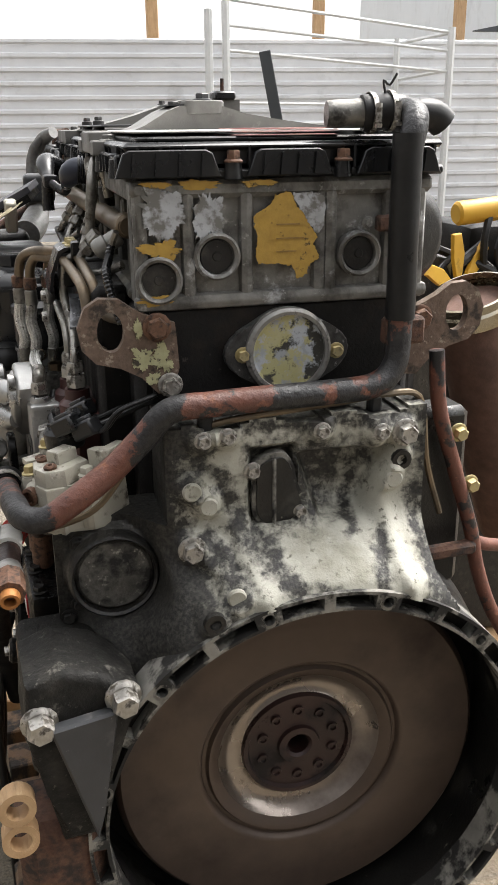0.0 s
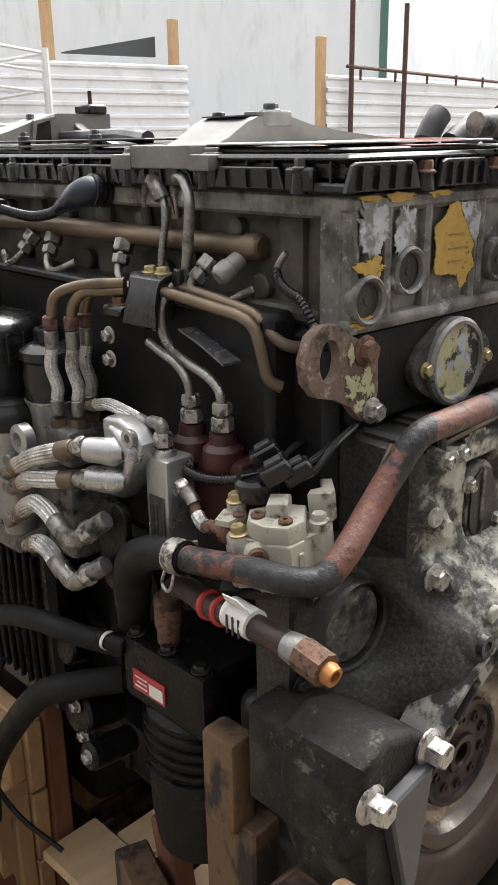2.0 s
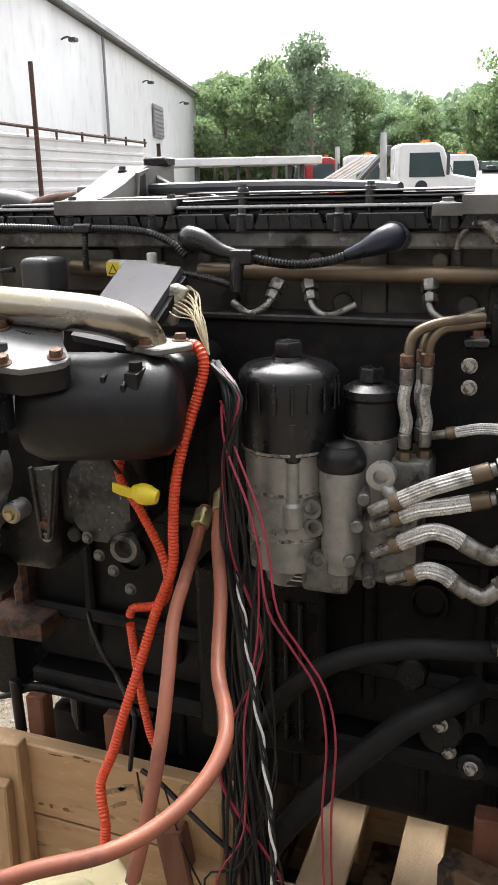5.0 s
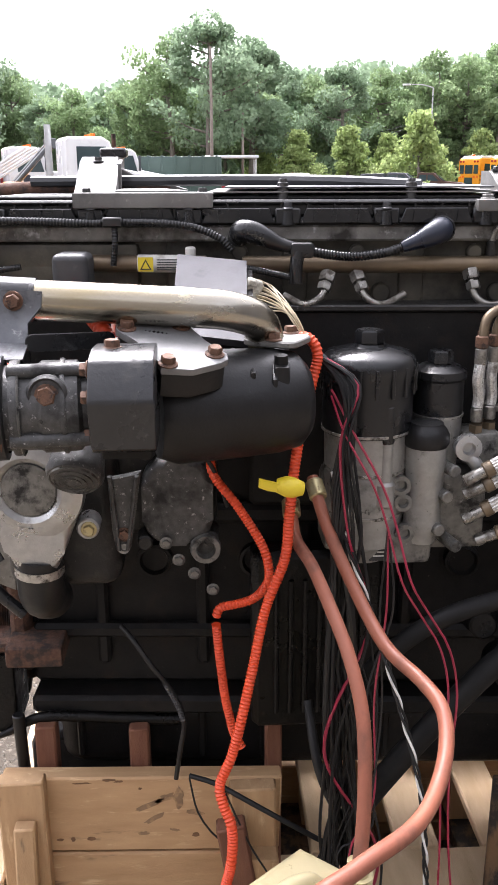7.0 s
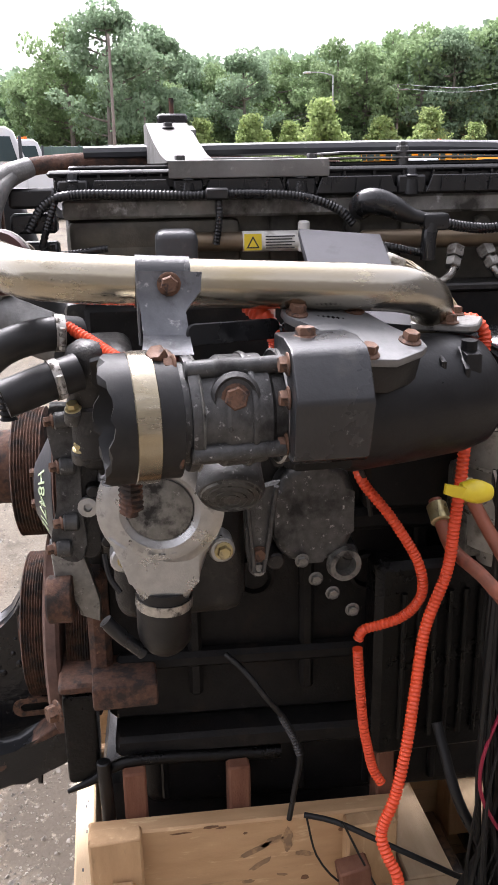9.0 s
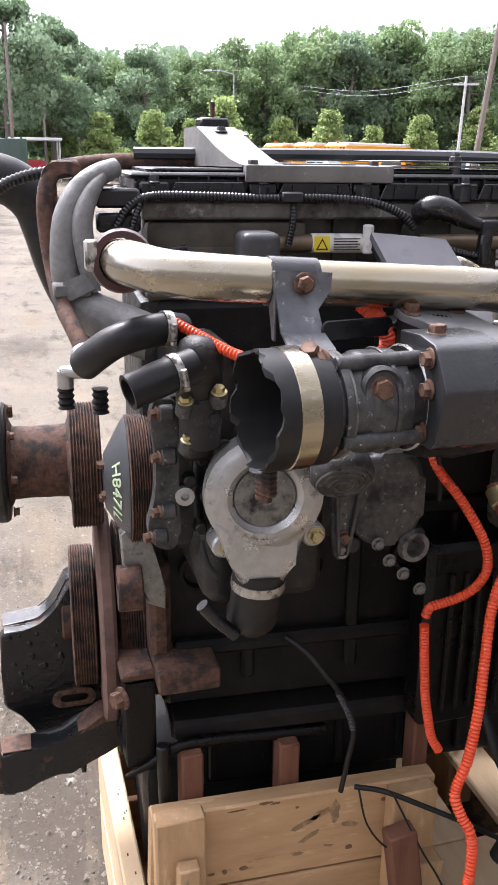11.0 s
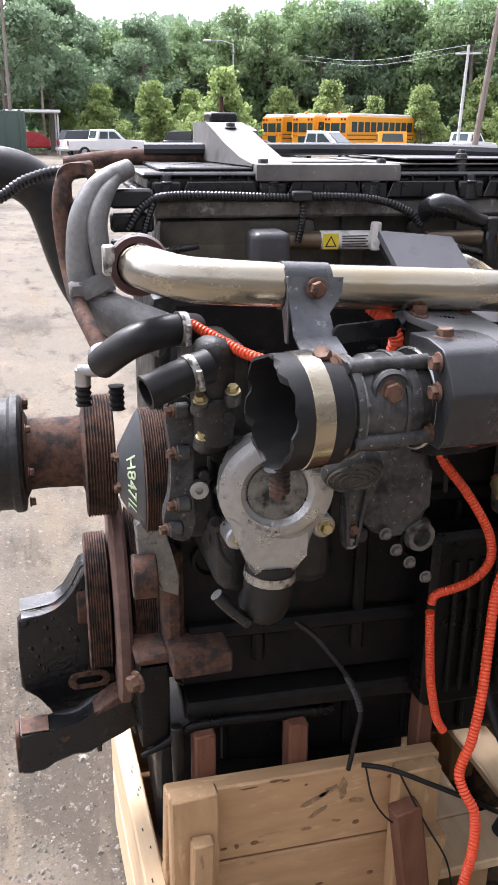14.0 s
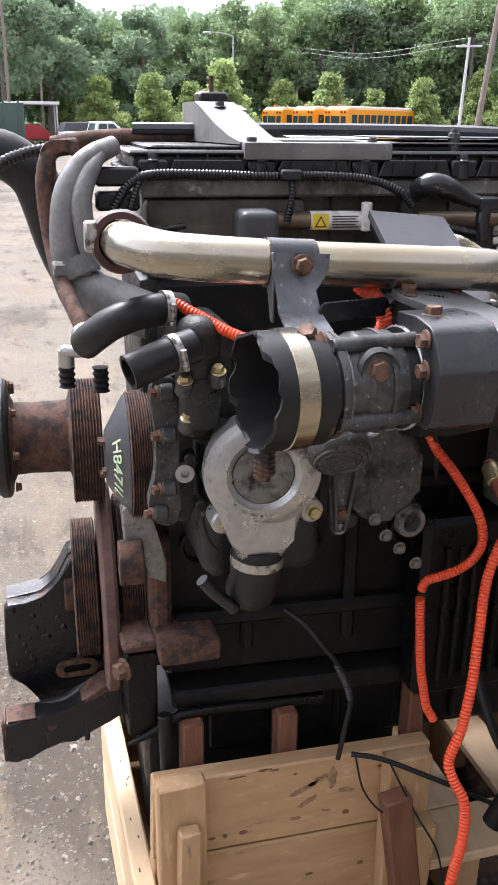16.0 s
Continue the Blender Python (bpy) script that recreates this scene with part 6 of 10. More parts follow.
part("rib", box(B(), (0.350, 0.951, 1.224), (0.3545, 0.956, 1.313), 0.0015), "rim_worn", vp)
bolts([(0.325, 0.957, 1.298), (0.387, 0.957, 1.237)], (0, -1, 0), 0.0085, 0.010, "steel", vp)
bolts([(x, relief(x, z), z) for x, z in ((0.243, 1.208), (0.523, 1.333))], (0, -1, 0), 0.0135, 0.016, "steel", housing, label="large bright flanged bolt")
bolts([(x, relief(x, z), z) for x, z in ((0.292, 1.349), (0.262, 1.347), (0.412, 1.345), (0.487, 1.340))], (0, -1, 0), 0.0085, 0.010, "steel", housing)
for x, z in ((0.246, 1.283), (0.285, 1.166), (0.508, 1.273), (0.266, 1.262)):
    part("dowel", lathe(B(), [(0.012, 0), (0.012, 0.004), (0.010, 0.006), (0, 0.0055)], (x, relief(x, z), z), (0, -1, 0), 18), "housing", housing, "round painted dowel plug")
for x, z in ((0.255, 1.142), (0.519, 1.297)):
    part("threaded_boss", lathe(B(), [(0.014, 0), (0.013, 0.008), (0.007, 0.008), (0.006, 0.002), (0, 0.002)], (x, relief(x, z) + 0.002, z), (0, -1, 0), 16), "housing_dark", housing, "dark threaded boss")
bolts([(0.108, 1.008, 1.203), (0.090, 1.008, 1.10), (0.104, 1.008, 1.117)], (0, -1, 0), 0.008, 0.008, "black_dusty", housing)

# slotted rim
bm = B()
RI, RO, Y0, Y1 = 0.288, 0.314, 0.868, 0.892


def arc_block(bm, r0, r1, a0, a1, y0, y1, n):
    vs = []
    for k in range(n + 1):
        a = a0 + (a1 - a0) * k / n
        c, s = math.sin(a), math.cos(a)
        vs.append([bm.verts.new((FC[0] + r * c, y, FC[1] + r * s)) for r, y in ((r0, y0), (r1, y0), (r1, y1), (r0, y1))])
    for p, q in zip(vs, vs[1:]):
        for i in range(4):
            j = (i + 1) % 4
            bm.faces.new((p[i], p[j], q[j], q[i]))
    if abs(a1 - a0) < 6.28:
        bm.faces.new(vs[0])
        bm.faces.new(vs[-1])


arc_block(bm, RO - 0.0045, RO, 0, 2 * math.pi, Y0, Y1 + 0.03, 120)
arc_block(bm, RI, RI + 0.004, 0, 2 * math.pi, Y0 + 0.001, Y1 + 0.02, 120)
for k in range(12):
    a = radians(30 * k - 15)
    arc_block(bm, RI + 0.003, RO - 0.003, a - radians(3.2), a - radians(1.3), Y0 + 0.0005, Y1 + 0.002, 2)
    arc_block(bm, RI + 0.003, RO - 0.003, a + radians(1.3), a + radians(3.2), Y0 + 0.0005, Y1 + 0.002, 2)
    arc_block(bm, RI + 0.003, RO - 0.003, a + radians(13.6), a + radians(16.4), Y0 + 0.0007, Y1 + 0.002, 3)
# The slot floor is coloured black to carry the shade inside the openings.
bm2 = B()
arc_block(bm2, RI + 0.002, RO - 0.002, 0, 2 * math.pi, Y1, Y1 + 0.02, 120)
part("slot_floor", bm2, "black", housing, "rim slot floor, blackened for the shade inside")
rim = part("housing_rim", bm, "rim_worn", housing, "slotted rim of the bell with bolt holes")
for k in range(12):
    a = radians(30 * k - 15)
    part("hole_ring", lathe(B(), [(0.0115, 0), (0.0115, 0.012), (0.0075, 0.012), (0.0075, 0)], (FC[0] + 0.3 * math.sin(a), Y0 + 0.0125, FC[1] + 0.3 * math.cos(a)), (0, -1, 0), 14, cap=False), "alu_dirty", rim)

part("bell_wall", lathe(B(), [(0.289, 0.0), (0.300, 0.0), (0.330, 0.155), (0.319, 0.157), (0.289, 0.002)], (FC[0], 0.905, FC[1]), (0, 1, 0), 96, cap=False), "housing_dark", housing, "black inside of the bell")
part("back_plate", lathe(B(), [(0.02, 0.0), (0.325, 0.0), (0.325, 0.01), (0.02, 0.01)], (FC[0], 1.052, FC[1]), (0, 1, 0), 80, cap=False), "black", housing, "black plate behind the flywheel")
fw = [(0.0, 1.02), (0.016, 1.02), (0.016, 0.986), (0.02, 0.982), (0.03, 0.982), (0.032, 0.988), (0.036, 0.99), (0.074, 0.99), (0.077, 0.984), (0.083, 0.984), (0.085, 0.992), (0.090, 0.9955), (0.097, 0.9965), (0.105, 0.9945), (0.112, 0.990), (0.118, 0.9835),
      (0.1225, 0.977), (0.132, 0.970), (0.138, 0.968), (0.142, 0.974), (0.147, 0.974), (0.150, 0.966), (0.156, 0.962), (0.212, 0.962), (0.216, 0.965), (0.262, 0.965), (0.268, 0.97), (0.272, 0.98), (0.272, 1.03)]
fly = part("flywheel", lathe(B(), [(r, y - 0.96) for r, y in fw if r > 0.122], (FC[0], 0.96, FC[1]), (0, 1, 0), 120, cap=False), "flywheel", engine, "brown-grey machined flywheel with stepped rings")
part("dish", lathe(B(), [(r, y - 0.96) for r, y in fw if 0.0845 < r < 0.123], (FC[0], 0.96, FC[1]), (0, 1, 0), 96, cap=False), "dish", fly, "worn bright inner dish")
part("centre_plate", lathe(B(), [(r, y - 0.96) for r, y in fw if r < 0.0855], (FC[0], 0.96, FC[1]), (0, 1, 0), 72, cap=False), "plate_brown", fly, "dark brown centre plate with bore")
for k in range(10):
    a = 2 * math.pi * k / 10
    part("flywheel_bolt", lathe(B(), [(0.0085, 0), (0.008, 0.004), (0.005, 0.004), (0.004, 0.001), (0, 0.001)], (FC[0] + 0.056 * math.sin(a), 0.9898, FC[1] + 0.056 * math.cos(a)), (0, -1, 0), 12), "plate_brown", fly)

# rear coolant pipe
SKEW[0] = False
PIPE = [(0.535, 1.033, 1.714), (0.545, 1.005, 1.713), (0.536, 0.980, 1.700), (0.526, 0.972, 1.668), (0.522, 0.97, 1.58), (0.522, 0.968, 1.45), (0.514, 0.965, 1.408), (0.485, 0.96, 1.389), (0.42, 0.956, 1.387), (0.337, 0.953, 1.389), (0.268, 0.955, 1.388),
        (0.219, 0.958, 1.384), (0.186, 0.966, 1.350), (0.149, 0.968, 1.316), (0.099, 0.962, 1.284), (0.066, 0.966, 1.264), (0.042, 0.985, 1.262), (0.034, 1.04, 1.258), (0.031, 1.12, 1.243), (0.030, 1.165, 1.236)]


def worn_pipe(points, r, wear, step=0.006):
    """A painted pipe whose black wear (over 0.5: black) is given by wear(place, angle)."""
    bm = tube(B(), points, r, 16, step)
    lay = bm.verts.layers.float.new("grime")
    for v in bm.verts:
        v[lay] = wear(v.co)
    return bm


def pipe_wear(p):
    """Black over the upright run and at the bends, red on the straight stretches, darker along their lower side."""
    if p.z > 1.42:
        return 1.3 if p.z > 1.475 else 0.55
    g = 1.0
    for x0_, x1_, lift in ((0.225, 0.345, 0.36), (0.385, 0.435, 0.48), (0.452, 0.505, 0.40), (0.075, 0.178, 0.18)):
        d = min(p.x - x0_, x1_ - p.x)
        g = min(g, lift + max(0.0, 0.014 - d) * 22)
    if p.y > 1.03 and p.x < 0.05:
        g = 0.62 - max(0.0, 0.05 - abs(p.y - 1.09)) * 4
    if 0.2 < p.x < 0.5 and p.z < 1.381:
        g += 0.12
    return g


cp = part("coolant_pipe", worn_pipe(PIPE, 0.0160, pipe_wear), "pipe_black", engine, "bent coolant pipe with rust-red paint worn to black")
part("black_sleeve", tube(B(), [(0.5235, 0.973, 1.69), (0.5225, 0.9705, 1.58), (0.5225, 0.9685, 1.47)], 0.0185, 14, 0.02), "rubber", cp, "black sleeve on the upright run")
part("top_hose", tube(B(), [(0.545, 1.03, 1.712), (0.53, 1.034, 1.715), (0.515, 1.038, 1.714), (0.495, 1.042, 1.713)], 0.0225, 14, 0.006, ribs=0.001, pitch=0.008), "rubber", cp, "black ribbed rubber hose")
for q in ((0.528, 1.034, 1.715), (0.505, 1.04, 1.713)):
    clamp(cp, q, (1, -0.05, 0), 0.023, width=0.006)
part("foil_wrap", tube(B(), [(0.498, 1.042, 1.713), (0.48, 1.046, 1.713), (0.462, 1.05, 1.712), (0.452, 1.052, 1.712)], 0.016, 12, 0.006, radii=[0.0175, 0.0165, 0.017, 0.0155]), "alu_dirty", cp, "silver foil wrap on the hose end")
part("wire_tie", tube(B(), [(0.52, 1.03, 1.735), (0.517, 1.03, 1.75), (0.528, 1.035, 1.745), (0.535, 1.03, 1.758)], 0.0015, 5, 0.005), "rubber", cp, "twisted black wire tie")
part("saddle_bracket", box(B(), (0.505, 0.968, 1.435), (0.56, 0.99, 1.470), 0.004), "rust", cp, "rusty saddle bracket")
part("pipe_line", tube(B(), [(0.245, 0.963, 1.355), (0.30, 0.955, 1.366), (0.42, 0.955, 1.372), (0.50, 0.957, 1.376), (0.545, 0.96, 1.372), (0.56, 0.962, 1.345), (0.572, 0.965, 1.27), (0.60, 0.97, 1.19)], 0.0045, 8, 0.012), "rail", engine, "thin brown steel line along the housing top")
for x in (0.262, 0.487):
    part("p_clip", box(B(), (x - 0.009, 0.952, 1.345), (x + 0.009, 0.968, 1.377), 0.004), "rubber", engine, "black line clip")

# right-hand pipes and exhaust
part("hose_stub", tube(B(), [(0.565, 1.2, 1.69), (0.585, 1.2, 1.715), (0.60, 1.2, 1.728)], 0.018, 12, 0.008), "rubber", engine, "short black hose stub")
part("drain_pipe", tube(B(), [(0.588, 0.985, 1.42), (0.595, 0.98, 1.34), (0.625, 0.98, 1.25), (0.660, 0.98, 1.15), (0.675, 0.98, 1.09), (0.70, 0.975, 1.02), (0.74, 0.97, 0.95)], 0.0105, 12, 0.012), "rust_pipe", engine, "rust-red drain pipe")
part("drain_branch", tube(B(), [(0.665, 0.985, 1.13), (0.70, 1.0, 1.11), (0.75, 1.02, 1.09)], 0.010, 10, 0.012), "rust_pipe", engine, "rust-red pipe branch")
part("drain_bracket", box(B(), (0.575, 0.965, 1.115), (0.665, 0.985, 1.135), 0.005), "rust", engine, "rusty pipe bracket")
bolts([(0.572, 0.962, 1.125)], (0, -1, 0), 0.008, 0.008, "rust_bolt", engine)
ex = part("exhaust_pipe", lathe(B(), [(0.063, -0.02), (0.066, 0.0), (0.068, 0.12), (0.072, 0.26), (0.070, 0.45)], (0.795, 1.22, 1.405), (0.36, 0.12, -0.93), 32), "exhaust", engine, "large rusted exhaust pipe")
part("exhaust_band", lathe(B(), [(0.062, -0.045), (0.066, -0.044), (0.067, -0.032), (0.071, -0.028), (0.071, -0.006), (0.064, -0.004)], (0.795, 1.22, 1.405), (0.36, 0.12, -0.93), 32, cap=False), "silver_pipe", ex, "bright steel exhaust band")
part("right_manifold", box(B(), (0.59, 1.15, 1.20), (0.66, 2.2, 1.46), 0.02), "black_dusty", engine, "dark exhaust manifold side")
part("right_bracket", box(B(), (0.575, 1.0, 1.05), (0.66, 1.06, 1.33), 0.012), "housing_dark", engine, "dark bracket beside the housing")
bolts([(0.63, 0.985, 1.30), (0.655, 0.985, 1.22)], (0, -1, 0), 0.010, 0.014, "brass", engine)
part("hose_stub", tube(B(), [(0.575, 1.16, 1.685), (0.60, 1.155, 1.70), (0.625, 1.15, 1.712), (0.655, 1.15, 1.712), (0.672, 1.15, 1.70)], 0.021, 12, 0.008), "rubber", engine, "short bent black hose stub")
bm = B()
for k in range(9):
    r = random.Random(k)
    p = Vector((0.64 + r.uniform(0, 0.10), 1.25 + r.uniform(0, 0.2), 1.42 + r.uniform(0, 0.2)))
    tube(bm, [p, p + Vector((r.uniform(-0.08, 0.06), 0.02, -0.08)), p + Vector((r.uniform(-0.05, 0.08), 0.05, -0.18))], 0.007, 6, 0.03)
part("turbo_wiring", bm, "rubber", engine, "tangle of black lines on the far side")
bm = lathe(B(), [(0.03, 0), (0.085, 0.01), (0.09, 0.04), (0.08, 0.07), (0.05, 0.09)], (0.72, 1.42, 1.52), (0.3, -1, 0), 24)
box(bm, (0.60, 1.32, 1.42), (0.70, 1.55, 1.60), 0.02)
part("turbocharger", bm, "black_dusty", engine, "dark turbocharger casing")

# rear mount
mo = [(0.018, 1.10), (0.058, 1.115), (0.105, 1.10), (0.150, 1.065), (0.135, 1.03), (0.10, 0.93), (0.085, 0.87), (0.045, 0.87), (0.03, 0.95), (0.012, 1.03)]
mnt = part("rear_mount", prism(B(), mo, (0, 0.985, 0), (1, 0, 0), (0, 0, 1), 0.115, 0.012, 3), "mount_dust", engine, "heavy dusty black cast rear engine mount")
part("gusset", prism(B(), [(0.04, 1.05), (0.12, 1.06), (0.095, 0.92), (0.085, 0.88)], (0, 0.87, 0), (1, 0, 0), (0, 0, 1), 0.018, 0.003), "dark_grey", mnt, "dark smooth gusset plate")
part("upper_lug", prism(B(), [(0.872, 1.00), (0.872, 1.040), (0.885, 1.052), (0.945, 1.092), (0.965, 1.10), (1.04, 1.105), (1.04, 0.98), (0.90, 0.97)], (0.018, 0, -0.012), (0, 1, 0), (0, 0, 1), 0.10, 0.012, 3), "mount_dust", mnt, "sloping dusty top of the mount")
bolts([(0.128, 0.868, 1.069), (0.030, 0.872, 1.053)], (0, -1, 0), 0.0165, 0.026, "steel", mnt, label="very large bright bolt")
for z in (0.946, 0.900):
    part("bushing", lathe(B(), [(0.020, 0), (0.022, 0.003), (0.022, 0.03), (0.013, 0.03), (0.012, 0.004)], (-0.006, 0.885, z), (0, -1, 0.1), 22, cap=False), "wood", mnt, "orange-tan ringed bushing")
part("mount_pad", box(B(), (-0.01, 0.88, 0.74), (0.10, 1.0, 0.885), 0.02), "rust", mnt, "rusted brown mount pad")


# ---- engine: left side, fuel and oil parts ----
def nut(parent, p, d, r, h, material="steel", label=""):
    return part("nut", hexhead(B(), Vector(p) - Vector(d).normalized() * h / 2, d, r, h, washer=False), material, parent, label)


SKEW[0] = True
part("side_plate", box(B(), (0.158, 1.13, 1.14), (0.21, 1.86, 1.505), 0.01), "black", engine, "flat black cooler plate on the block")
part("plate_ledge", box(B(), (0.15, 1.36, 1.498), (0.21, 1.86, 1.51), 0.003), "black_dusty", engine, "dusty black ledge")
SKEW[0] = False
bm = B()
WEDGE = [(0.150, 1.280, 1.473), (0.172, 1.271, 1.473), (0.171, 1.225, 1.462), (0.166, 1.183, 1.444), (0.137, 1.185, 1.444), (0.146, 1.240, 1.462)]
top_, low_ = [[bm.verts.new((x_, y_, z_ - d_)) for x_, y_, z_ in WEDGE] for d_ in (0.0, 0.003)]
bm.faces.new(top_)
bm.faces.new(low_[::-1])
for k in range(6):
    bm.faces.new((top_[k - 1], top_[k], low_[k], low_[k - 1]))
part("sheet_tongue", bm, "zinc_sheet", engine, "pale sloping sheet-metal tongue")
bolts([(0.131, 1.401, 1.451), (0.130, 1.400, 1.418)], (-1, 0, 0), 0.009, 0.010, "steel", engine)

rail = part("fuel_rail", lathe(B(), [(0.012, 0), (0.0145, 0.003), (0.0145, 0.66), (0.012, 0.664)], (0.226, 1.205, 1.571), (0.020, 1, 0.006), 18), "rail", engine, "bronze-stained common fuel rail")
part("rail_end_cap", lathe(B(), [(0.017, 0), (0.017, 0.02), (0.012, 0.026)], (0.229, 1.23, 1.572), (0, -1, 0), 18), "rail", rail)
LINES = [((0.226, 1.722, 1.556), (0.205, 1.735, 1.525), (0.20, 1.765, 1.510), (0.215, 1.80, 1.525)), ((0.232, 1.671, 1.556), (0.208, 1.66, 1.522), (0.20, 1.63, 1.509), (0.215, 1.59, 1.525)),
         ((0.222, 1.475, 1.560), (0.204, 1.47, 1.522), (0.198, 1.44, 1.507), (0.215, 1.39, 1.522)), ((0.196, 1.268, 1.552), (0.171, 1.277, 1.525), (0.172, 1.258, 1.505), (0.192, 1.234, 1.507), (0.219, 1.212, 1.5195))]
for k, pts in enumerate(LINES):
    fl = part("fuel_line", tube(B(), pts, 0.0062, 10, 0.008), "tube", rail, "bent steel fuel line")
    d = Vector(pts[1]) - Vector(pts[0])
    nut(fl, Vector(pts[0]) + d * 0.05, d, 0.0145, 0.022, "tube")
    nut(fl, Vector(pts[0]) + d * 0.55, d, 0.0125, 0.017, "tube")
part("rail_valve", lathe(B(), [(0.010, 0), (0.0125, 0.004), (0.0125, 0.020), (0.0145, 0.022), (0.0145, 0.036), (0.012, 0.041), (0.008, 0.043), (0, 0.041)], (0.222, 1.236, 1.557), (-0.84, 0.15, -0.5), 18), "filter_alu", rail, "pale pressure valve on the rail")

# clamp bracket and the tubes that it holds
SAD = [(0.176, 1.536), (0.152, 1.536), (0.143, 1.531), (0.139, 1.521), (0.130, 1.500), (0.125, 1.474)]
bm = B()
rows = []
for j, (x_, z_) in enumerate(SAD):
    w_ = (0.036, 0.036, 0.031, 0.027, 0.030, 0.034)[j]
    c_ = 1.338 - 0.002 * j
    rows.append([bm.verts.new(p) for p in ((x_, c_ - w_, z_), (x_, c_ + w_, z_), (x_ + 0.004, c_ + w_, z_ - 0.004), (x_ + 0.004, c_ - w_, z_ - 0.004))])
for a_, b_ in zip(rows, rows[1:]):
    for k in range(4):
        j = (k + 1) % 4
        bm.faces.new((a_[k], a_[j], b_[j], b_[k]))
bm.faces.new(rows[0])
bm.faces.new(rows[-1])
cb = part("line_bracket", bm, "plastic", engine, "black saddle bracket bent over the fuel lines")
part("bracket_back", box(B(), (0.146, 1.300, 1.478), (0.166, 1.375, 1.530), 0.006, seg=2), "black", cb)
bolts([(0.166, 1.349, 1.536), (0.166, 1.324, 1.536)], (0, 0, 1), 0.0085, 0.009, "brass", cb)
part("tube_clip", prism(B(), [(0, 0), (0.012, 0.004), (0.014, 0.022), (0.004, 0.024), (-0.004, 0.010)], (0.172, 1.300, 1.522), (0, -1, 0), (0, 0, 1), 0.012, 0.002), "plastic", cb, "black tube clip")
part("side_tab", box(B(), (0.128, 1.372, 1.476), (0.160, 1.412, 1.492), 0.004), "plastic", cb)
bolts([(0.143, 1.392, 1.491)], (0, 0, 1), 0.0085, 0.011, "rust_bolt", cb)
TUBES = [([(0.196, 1.364, 1.530), (0.200, 1.364, 1.560), (0.209, 1.365, 1.602), (0.213, 1.374, 1.628), (0.212, 1.388, 1.648), (0.221, 1.414, 1.650), (0.232, 1.434, 1.628), (0.235, 1.4375, 1.605)], 0.0055),
         ([(0.187, 1.306, 1.522), (0.190, 1.303, 1.555), (0.194, 1.301, 1.60), (0.198, 1.304, 1.628), (0.206, 1.322, 1.650), (0.213, 1.342, 1.654), (0.224, 1.362, 1.640), (0.232, 1.368, 1.60)], 0.0072),
         ([(0.137, 1.326, 1.452), (0.138, 1.305, 1.442), (0.140, 1.278, 1.430), (0.140, 1.257, 1.413), (0.140, 1.251, 1.392), (0.140, 1.250, 1.37)], 0.0058),
         ([(0.168, 1.304, 1.526), (0.154, 1.303, 1.516), (0.148, 1.309, 1.494), (0.147, 1.307, 1.466), (0.149, 1.294, 1.444), (0.150, 1.270, 1.432), (0.147, 1.226, 1.421), (0.143, 1.200, 1.408), (0.141, 1.193, 1.388), (0.141, 1.192, 1.37)], 0.0068)]
for pts, r in TUBES:
    part("steel_tube", tube(B(), pts, r, 12, 0.006), "tube", cb, "bent grey steel tube")
part("foam_sleeve", tube(B(), [(0.213, 1.374, 1.626), (0.212, 1.381, 1.639), (0.213, 1.394, 1.651)], 0.0112, 14, 0.005), "tube", cb, "grey crimped sleeve on a tube")
part("plug_end", cyl(B(), (0.236, 1.4375, 1.612), (0.238, 1.438, 1.578), 0.009, seg=12, bevel=0.002), "black_dusty", cb)
for pts in ([(0.150, 1.305, 1.517), (0.153, 1.265, 1.512), (0.155, 1.215, 1.506), (0.155, 1.172, 1.501), (0.156, 1.150, 1.488), (0.157, 1.140, 1.462), (0.160, 1.132, 1.43), (0.172, 1.122, 1.42)], [(0.17, 1.30, 1.522), (0.17, 1.22, 1.512), (0.17, 1.165, 1.502), (0.172, 1.14, 1.482), (0.178, 1.12, 1.470), (0.195, 1.105, 1.466)]):
    part("return_tube", tube(B(), pts, 0.0074, 10, 0.008), "rail", cb, "brownish return tube")
PIPES = [([(0.15, 1.385, 1.52), (0.13, 1.42, 1.518), (0.115, 1.455, 1.512), (0.101, 1.480, 1.498), (0.095, 1.486, 1.465)], (0.094, 1.4874)), ([(0.15, 1.385, 1.51), (0.135, 1.415, 1.508), (0.122, 1.440, 1.506), (0.113, 1.456, 1.488), (0.111, 1.460, 1.462)], (0.1105, 1.460)),
         ([(0.165, 1.39, 1.51), (0.156, 1.43, 1.508), (0.146, 1.458, 1.50), (0.141, 1.468, 1.48), (0.140, 1.470, 1.46)], (0.140, 1.470))]
for pts, (bx, by) in PIPES:
    ft = part("feed_tube", tube(B(), pts, 0.0078, 10, 0.008), "rail", engine, "tarnished feed tube")
    part("collar", cyl(B(), (bx, by, 1.472), (bx, by, 1.452), 0.0105, seg=14, bevel=0.002), "rust_bolt", ft, "brassy brown collar")
    part("ferrule", cyl(B(), (bx, by, 1.452), (bx, by, 1.425), 0.010, seg=14, bevel=0.002), "tube", ft)
    part("braid", tube(B(), [(bx, by, 1.427), (bx - 0.003, by + 0.003, 1.40), (bx + 0.002, by - 0.002, 1.37), (bx, by, 1.352)], 0.0092, 24, 0.005, flute=0.0007), "braid", ft, "silver braided sleeve")
    part("ferrule", cyl(B(), (bx, by, 1.352), (bx, by, 1.328), 0.010, seg=14, bevel=0.002), "tube", ft)
    nut(ft, (bx, by, 1.318), (0, 0, -1), 0.012, 0.018, "rail")

